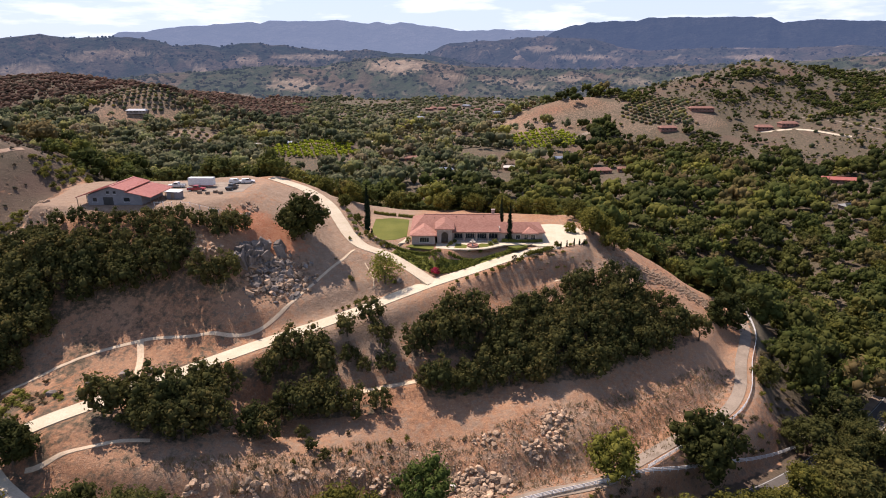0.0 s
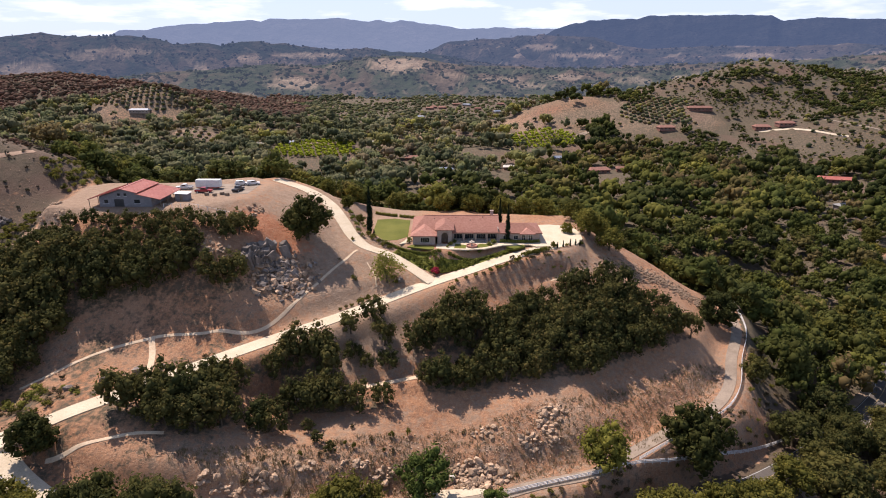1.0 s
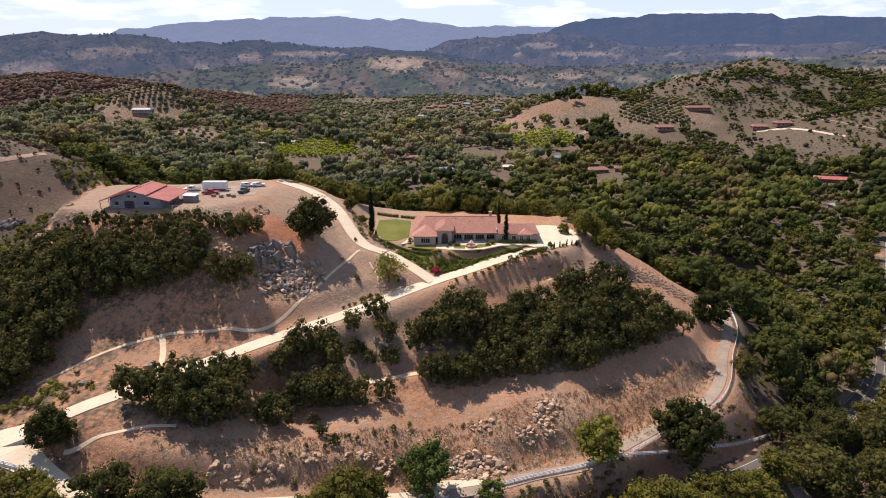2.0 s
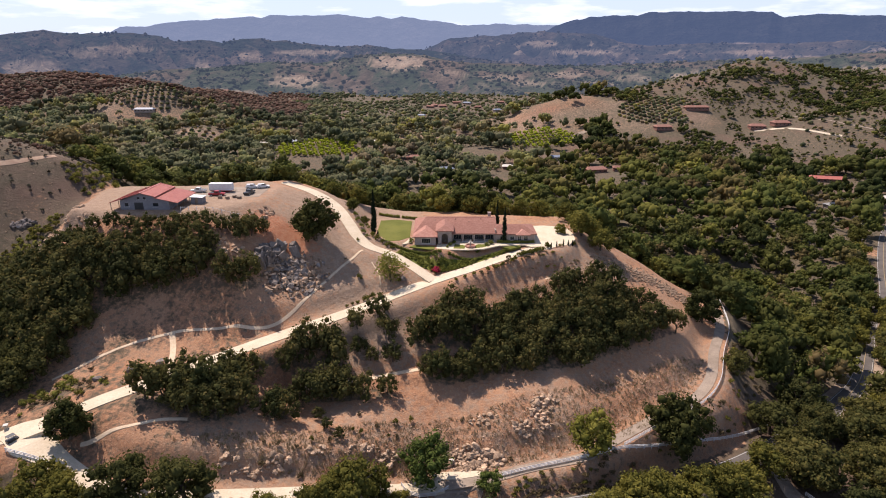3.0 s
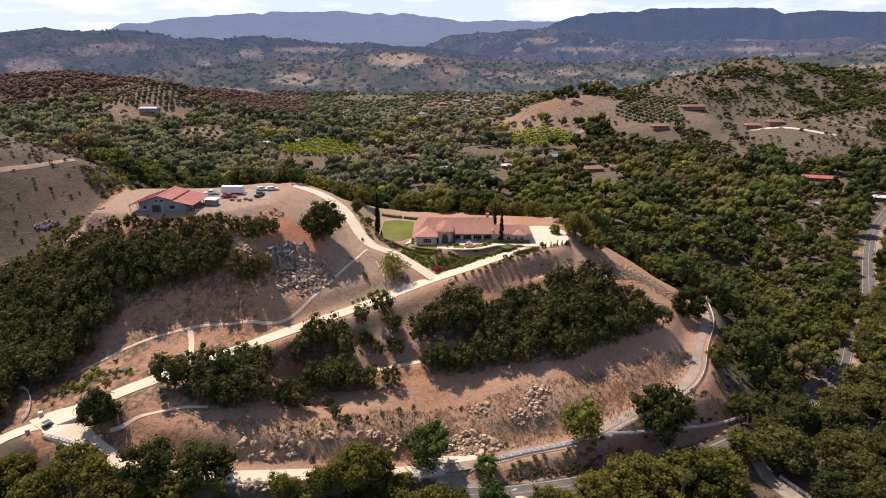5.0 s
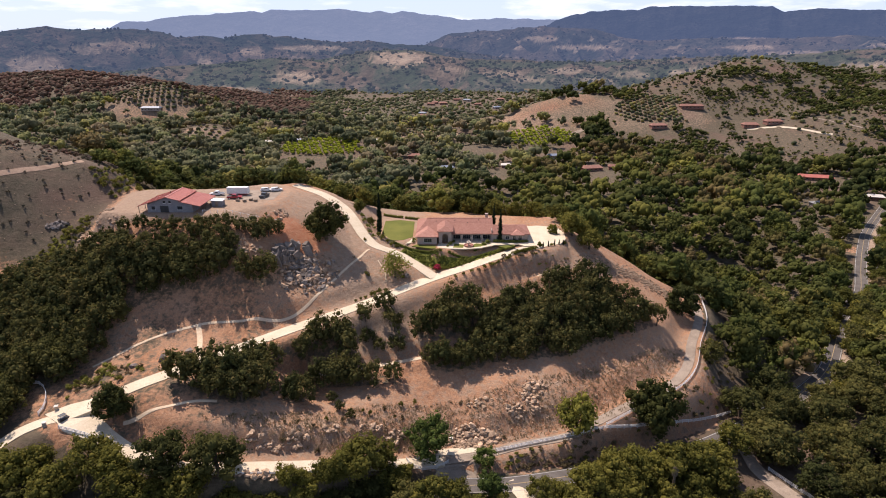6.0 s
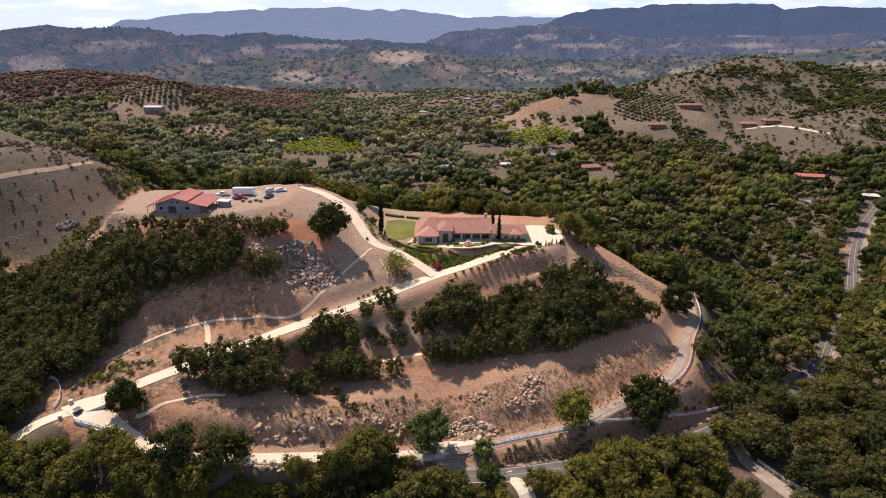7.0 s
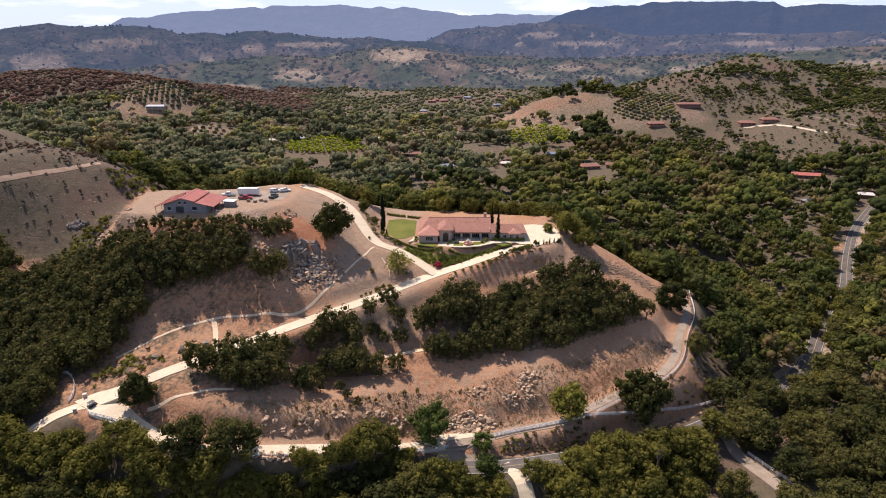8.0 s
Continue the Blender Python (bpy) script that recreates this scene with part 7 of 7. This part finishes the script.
BANK_OAKS = [(38.5, 94.5, 1.35), (44.5, 98.4, 1.5), (51.4, 101.2, 1.6), (47.5, 94.2, 1.6), (57.8, 102.6, 1.5), (64.5, 105.6, 1.45), (71.5, 107.2, 1.6), (77.5, 108.2, 1.5), (77.8, 101.5, 1.4), (68.5, 99.5, 1.4), (58.5, 96.2, 1.4), (35.3, 86.4, 1.6), (42.5, 86.1, 1.3), (50.2, 87.6, 1.6), (59, 88.7, 1.6), (70.8, 92.2, 1.3), (32.3, 77.6, 1.7), (41.3, 78.6, 1.65), (50.4, 80.2, 1.55), (60.7, 82.3, 1.5), (66.6, 80, 1.7)]
for x, y, s in BANK_OAKS:
    plant(OAKS, x, y, s, label="broad olive green oak on the lower bank above the road")
LOW_WOOD = [(-28.6, 87.6, 1.4), (-21.5, 90, 1.5), (-34.2, 84.2, 1.3), (-39.9, 83, 1.3), (-49.6, 81.2, 1.2), (-15.5, 80.3, 1.6), (-17.5, 91.5, 1.3), (-8.5, 85.2, 1.5), (-29.5, 76.5, 1.5), (-110.5, 72.9, 1.6), (-97.5, 74.3, 1.6), (-91.8, 74.1, 1.4), (-85.5, 74.9, 1.6), (-79.3, 76.1, 1.6), (-63.7, 79.1, 1.2), (-13, 82.6, 1.4), (-6.4, 81.8, 1.5), (-101.3, 69.2, 1.4), (-89.7, 71.9, 1.3), (-76.6, 74, 1.4), (-67.2, 76.7, 1.6), (-54.5, 78.5, 1.4), (-45, 76.5, 1.3),
            (-24, 77.9, 1.3), (-18.6, 76, 1.4), (-7.9, 77, 1.45), (0.5, 79.7, 1.4), (7.1, 76.9, 1.7), (15.5, 79, 1.2), (-106.6, 65, 1.6), (-98.8, 65, 1.7), (-84.8, 70.7, 1.6), (-60, 66, 1.7), (-51.4, 68, 1.3), (-40.2, 68, 1.45), (-32.3, 69.3, 1.6), (-23.1, 71, 1.45), (-14, 69.5, 1.5), (-5.5, 70.7, 1.6), (3.5, 69.9, 1.6), (12, 70.5, 1.4)]
for x, y, s in LOW_WOOD:
    plant(OAKS, x, y, s, wide=1.08)
for x, y, s in ((160.5, 190, 1.5), (174, 206.5, 1.5), (187.5, 222, 1.4), (172.5, 188, 1.5), (181, 198, 1.6), (189, 209, 1.5), (199, 221, 1.5), (163, 176, 1.3), (152, 196, 1.3), (163, 211, 1.5), (176, 226, 1.6), (238, 268, 1.6), (247, 281, 1.5), (262, 300, 1.6), (222, 247, 1.4), (213, 268, 1.5), (229, 292, 1.6), (245, 316, 1.6), (150, 152, 1.4), (141, 145, 1.3)):
    plant(OAKS, x, y, s, label="spreading oak beside the valley road")
LEFT_WOOD = [(-120.3, 117.1), (-121.5, 107.8), (-119.5, 98.8), (-126.9, 103.4), (-117.5, 103.8), (-124, 96), (-116.5, 121.5), (-116, 119), (-122.5, 116), (-120, 108.5), (-112, 123), (-111, 129), (-119, 130.5), (-126, 105), (-128, 96), (-121, 103), (-131, 88), (-119.5, 104.5), (-122.5, 111.5), (-113, 118.5), (196, 216), (186.5, 205), (178, 193), (167, 180), (176, 181), (187, 194), (198, 206)]
for x, y in scatter([(-190, 168), (-165, 166), (-148, 156), (-160, 140), (-162, 120), (-145, 106), (-126, 104), (-118, 97), (-140, 90), (-175, 118), (-195, 150)], 7.2, 1.8, 47, 20).tolist():
    plant(DARKS, x, y, 1.05 + 0.5 * ((x * 0.61 + y) % 1.0))
for x, y in LEFT_WOOD:
    plant(DARKS, x, y, 1.2 + 0.5 * ((x * 0.61 + y) % 1.0))
rest = np.r_[near_all[single][290:], near_all[~single]]
NEAR_FORMS = [tri_form(500 + k, 20, 3.7, 3.0, 3.6, 1.2, 15, 0.36) for k in range(5)]
bare = np.random.default_rng(3)
joined_trees("valley_woods", NEAR_FORMS, rest, 1.1 + 1.15 * bare.uniform(0, 1, len(rest)) ** 1.3, WOODS, 31, "dense mixed oak woods on the valley floor", tone=0.12 + 0.55 * bumps(rest[:, 0], rest[:, 1], 26, 91))

ORCHARD = foliage("orchard_leaf", (0.050, 0.056, 0.019), (0.110, 0.102, 0.033), (0.185, 0.135, 0.045), True, 0.4)
if len(avocado_places) > 296:
    more = np.array(avocado_places[296:])
    AVO_FORMS = [tri_form(520 + k, 24, 2.2, 2.2, 2.3, 0.8, 26, 0.2) for k in range(4)]
    joined_trees("orchard_trees", AVO_FORMS, more[:, :2], more[:, 2] * bare.uniform(1.1, 1.65, len(more)), ORCHARD, 30, "further dark green avocado trees on the slope")

far_all, rr = spread(-680, 720, 330, 800, 9.6, 22)
keep = in_view(far_all) & (bumps(far_all[:, 0], far_all[:, 1], 24, 99) > -0.6) & (rr.uniform(0, 1, len(far_all)) < woods(far_all[:, 0], far_all[:, 1]) + 0.03) & clear_of(far_all, 3)
far_all = far_all[keep]
FAR_FORMS = [tri_form(540 + k, 8, 3.6, 2.5, 3.0, 1.75, 5, 0.5) for k in range(5)]
green = far_all[:, 0] + 90 * bumps(far_all[:, 0], far_all[:, 1], 80, 98) > 0.12 * far_all[:, 1] + 30
green |= far_all[:, 1] + 60 * bumps(far_all[:, 0], far_all[:, 1], 70, 92) < 440
for name, group, leaf, label in (("mid_valley_woods", far_all[~green], VALLEY, "grey-green mixed woods filling the middle valley"), ("east_valley_woods", far_all[green], WOODS, "dark green oak woods in the near valley")):
    joined_trees(name, FAR_FORMS, group, (0.8 + 2.0 * bare.uniform(0, 1, len(group)) ** 1.8) * (1 - 0.5 * fade(205, 250, group[:, 0]) * fade(520, 580, group[:, 1])), leaf, 32, label, tone=0.18 - 0.2 * fade(230, 330, group[:, 0]) + 0.6 * bumps(group[:, 0], group[:, 1], 55, 93))

hill_all, rr = spread(-1250, 1250, 800, 1340, 7.0, 23)
keep = (np.abs(hill_all[:, 0]) < 0.84 * hill_all[:, 1] + 60) & (rr.uniform(0, 1, len(hill_all)) < np.where(hill_all[:, 0] < -200, 0.6, 0.12) + 0.5 * woods(hill_all[:, 0], hill_all[:, 1]))
hill_all = hill_all[keep & clear_of(hill_all, 1)]
scrub, rr = spread(-900, -180, 800, 1180, 5.6, 25)
scrub = scrub[(np.abs(scrub[:, 0]) < 0.84 * scrub[:, 1] + 60) & (scrub[:, 0] + 70 * bumps(scrub[:, 0], scrub[:, 1], 90, 95) < -0.24 * scrub[:, 1]) & (bumps(scrub[:, 0], scrub[:, 1], 40, 94) > -0.42) & (open_ground(scrub[:, 0], scrub[:, 1]) < 0.3)]
hill_all = np.r_[hill_all, scrub[clear_of(scrub, 1)]]
HILL_FORMS = [coarse_form(580 + k, 6.5, 4.2) for k in range(6)]
brown = hill_all[:, 0] + 70 * bumps(hill_all[:, 0], hill_all[:, 1], 90, 95) < -0.24 * hill_all[:, 1]
for name, group, leaf, label, tone in (("chaparral_hill", hill_all[brown], BRUSH, "dense red-brown chaparral on the far ridge", 0.28), ("far_hill_woods", hill_all[~brown], VALLEY, "grey-green woods and scattered trees on the far hills", 0.02)):
    joined_trees(name, HILL_FORMS, group, 0.2 + 0.55 * bare.uniform(0, 1, len(group)) ** 2.2, leaf, 33, label, tone=tone + 0.3 * bumps(group[:, 0], group[:, 1], 110, 96))

# dry brush and oaks over the brown hillside to the east
east, rr = spread(215, 620, 440, 900, 6.4, 24)
keep = in_view(east) & (rr.uniform(0, 1, len(east)) < 0.22 + 0.6 * fade(-0.15, 0.4, bumps(east[:, 0], east[:, 1], 55, 97))) & clear_of(east, 2)
east = east[keep & ~((np.abs(east[:, 0] - 260) < 50) & (np.abs(east[:, 1] - 690) < 50))]
joined_trees("hillside_brush", FAR_FORMS, east, bare.uniform(0.2, 0.62, len(east)), WOODS, 38, "dry brush and small oaks dotted over the brown hillside", tone=0.1)

# oak groves in the folds of the east hillside: x, y, half sizes
GROVES = [(347, 738, 20, 18), (456, 743, 24, 30), (401, 753, 18, 13), (544, 843, 44, 30), (238, 750, 18, 20), (267, 630, 26, 20), (276, 590, 22, 26), (328, 575, 18, 16), (242, 602, 24, 20), (399, 805, 36, 14), (455, 790, 30, 12), (529, 733, 36, 40),
          (569, 823, 44, 22), (307, 697, 12, 6), (420, 664, 18, 8), (478, 684, 30, 24), (470, 598, 24, 24), (211, 800, 26, 10), (520, 640, 40, 30), (600, 700, 40, 40), (375, 690, 14, 8), (330, 660, 10, 6)]
p, rr = spread(190, 660, 540, 900, 5.8, 26)
near_grove = np.min([np.hypot((p[:, 0] - gx) / ga, (p[:, 1] - gy) / gb) for gx, gy, ga, gb in GROVES], axis=0)
p = p[(near_grove + 0.35 * bumps(p[:, 0], p[:, 1], 18, 89) < 1.0) & clear_of(p, 2) & in_view(p)]
joined_trees("hillside_groves", FAR_FORMS, p, 0.5 + 0.8 * bare.uniform(0, 1, len(p)) ** 1.5, WOODS, 39, "dark oak groves in the folds of the brown hillside", tone=0.0)

# young orchards on the open hillsides, citrus groves in the valley
def rows(cx, cy, rx, ry, step, turn, seed):
    r = np.random.default_rng(seed)
    g = np.arange(-max(rx, ry), max(rx, ry), step)
    u, v = [a.ravel() for a in np.meshgrid(g, g)]
    c, s = math.cos(radians(turn)), math.sin(radians(turn))
    x, y = u * c - v * s, u * s + v * c
    k = np.hypot(x / rx, y / ry) < 0.95
    return np.c_[cx + x[k] + r.normal(scale=0.4, size=k.sum()), cy + y[k] + r.normal(scale=0.4, size=k.sum())]


p = np.r_[rows(-125, 592, 52, 24, 5.4, 20, 1), rows(108, 638, 42, 25, 5.6, 10, 2), rows(160, 545, 14, 9, 5.2, 0, 3), rows(180, 520, 16, 9, 5.2, 0, 4)]
p = p[clear_of(p, 1)]
joined_trees("citrus_grove", FAR_FORMS, p, bare.uniform(0.68, 0.9, len(p)), CITRUS, 34, "bright green citrus trees in rows")
p = np.r_[rows(262, 705, 56, 44, 6.4, 35, 5), rows(-395, 785, 62, 25, 7.0, 15, 6), rows(-20, 684, 40, 15, 6.5, 40, 11), rows(-140, 690, 25, 13, 6.5, 60, 7), rows(-280, 655, 26, 26, 8, 0, 8), rows(430, 640, 90, 40, 16, 10, 9), rows(330, 575, 60, 30, 24, 0, 10)]
p = p[clear_of(p, 1)]
joined_trees("young_orchard", HILL_FORMS, p, bare.uniform(0.34, 0.52, len(p)), VALLEY, 35, "young orchard trees in rows on dry hillsides")


# brush on the bald hill beyond the barn
p, rr = spread(-330, -138, 165, 330, 4.6, 41)
p = p[~inside(BLOCK_WEST, p[:, 0], p[:, 1]) & (woods(p[:, 0], p[:, 1]) < 0.5) & (rr.uniform(0, 1, len(p)) < 0.75) & (p[:, 0] < -138)]
high, rr = spread(-262, -158, 203, 292, 3.4, 42)
high = high[(woods(high[:, 0], high[:, 1]) < 0.5) & (rr.uniform(0, 1, len(high)) < 0.7)]
joined_trees("hilltop_brush", FAR_FORMS, high, bare.uniform(0.14, 0.42, len(high)), BRUSH, 37, "grey-brown brush over the rocky hilltop", tone=0.15)
q = np.random.default_rng(43).uniform((-235, 158), (-136, 250), (600, 2))
joined_stones("hill_stones", q, np.random.default_rng(44).uniform(0.08, 0.3, len(q)), PEBBLE, 7, "pale stones strewn over the bald hillside")
joined_trees("hill_brush", FAR_FORMS, p, bare.uniform(0.08, 0.24, len(p)), BRUSH, 36, "low grey-green brush on the bald hillside", tone=-0.25)


# ---- palm at the roadside ----
def palm(x, y, tall):
    t = thing("palm_tree", "tall fan palm with shaggy trunk in the woods", "tree", spot(x, y, 0))
    part("trunk", add_tube(bmesh.new(), [(0, 0, -0.5), (0, 0, tall * 0.5), (0.1, 0, tall)], [0.42, 0.34, 0.3], 10), BARK, t)
    r = np.random.default_rng(9)
    bm = bmesh.new()
    add_lathe(bm, [(0.3, tall - 3.0), (0.75, tall - 2.6), (0.85, tall - 0.8), (0.4, tall)], 12)
    part("skirt", bm, BARK, t, "shaggy skirt of dead fronds")
    for k in range(26):
        a, e = 2.4 * k, r.uniform(-0.5, 1.2)
        d = Vector((math.cos(a) * math.cos(e), math.sin(a) * math.cos(e), math.sin(e)))
        s = Vector((-math.sin(a), math.cos(a), 0))
        bm = bmesh.new()
        o = Vector((0.1, 0, tall))
        m = o + d * 0.9
        for j in range(7):
            b = (j - 3) * 0.32
            w = d * math.cos(b) + s * math.sin(b)
            q = [bm.verts.new(c) for c in (m - s * 0.05, m + w * 0.6 + s * 0.08, m + w * 1.25 - Vector((0, 0, 0.35)), m + w * 0.6 - s * 0.08)]
            bm.faces.new(q)
        add_tube(bm, [o, m], [0.04, 0.02], 4)
        part("frond", bm, OAK, t)


palm(62.2, 97.6, 13.0)


def utility_pole(x, y, tall, turn):
    t = thing("utility_pole", "weathered wooden utility pole with crossarm", "pole", spot(x, y, turn), "roadside poles")
    part("pole", add_tube(bmesh.new(), [(0, 0, -0.5), (0, 0, tall)], [0.16, 0.11], 8), WOOD, t)
    part("crossarm", box(-1.2, 1.2, -0.06, 0.06, tall - 0.9, tall - 0.75), WOOD, t)
    for k in (-1.0, -0.4, 0.4, 1.0):
        part("insulator", add_lathe(bmesh.new(), [(0.05, tall - 0.75), (0.06, tall - 0.6), (0.03, tall - 0.52)], 8), TRIM, t).location.x = k


utility_pole(222, 250, 9, 30)
utility_pole(236, 300, 9, 30)
utility_pole(166, 200, 9, 30)
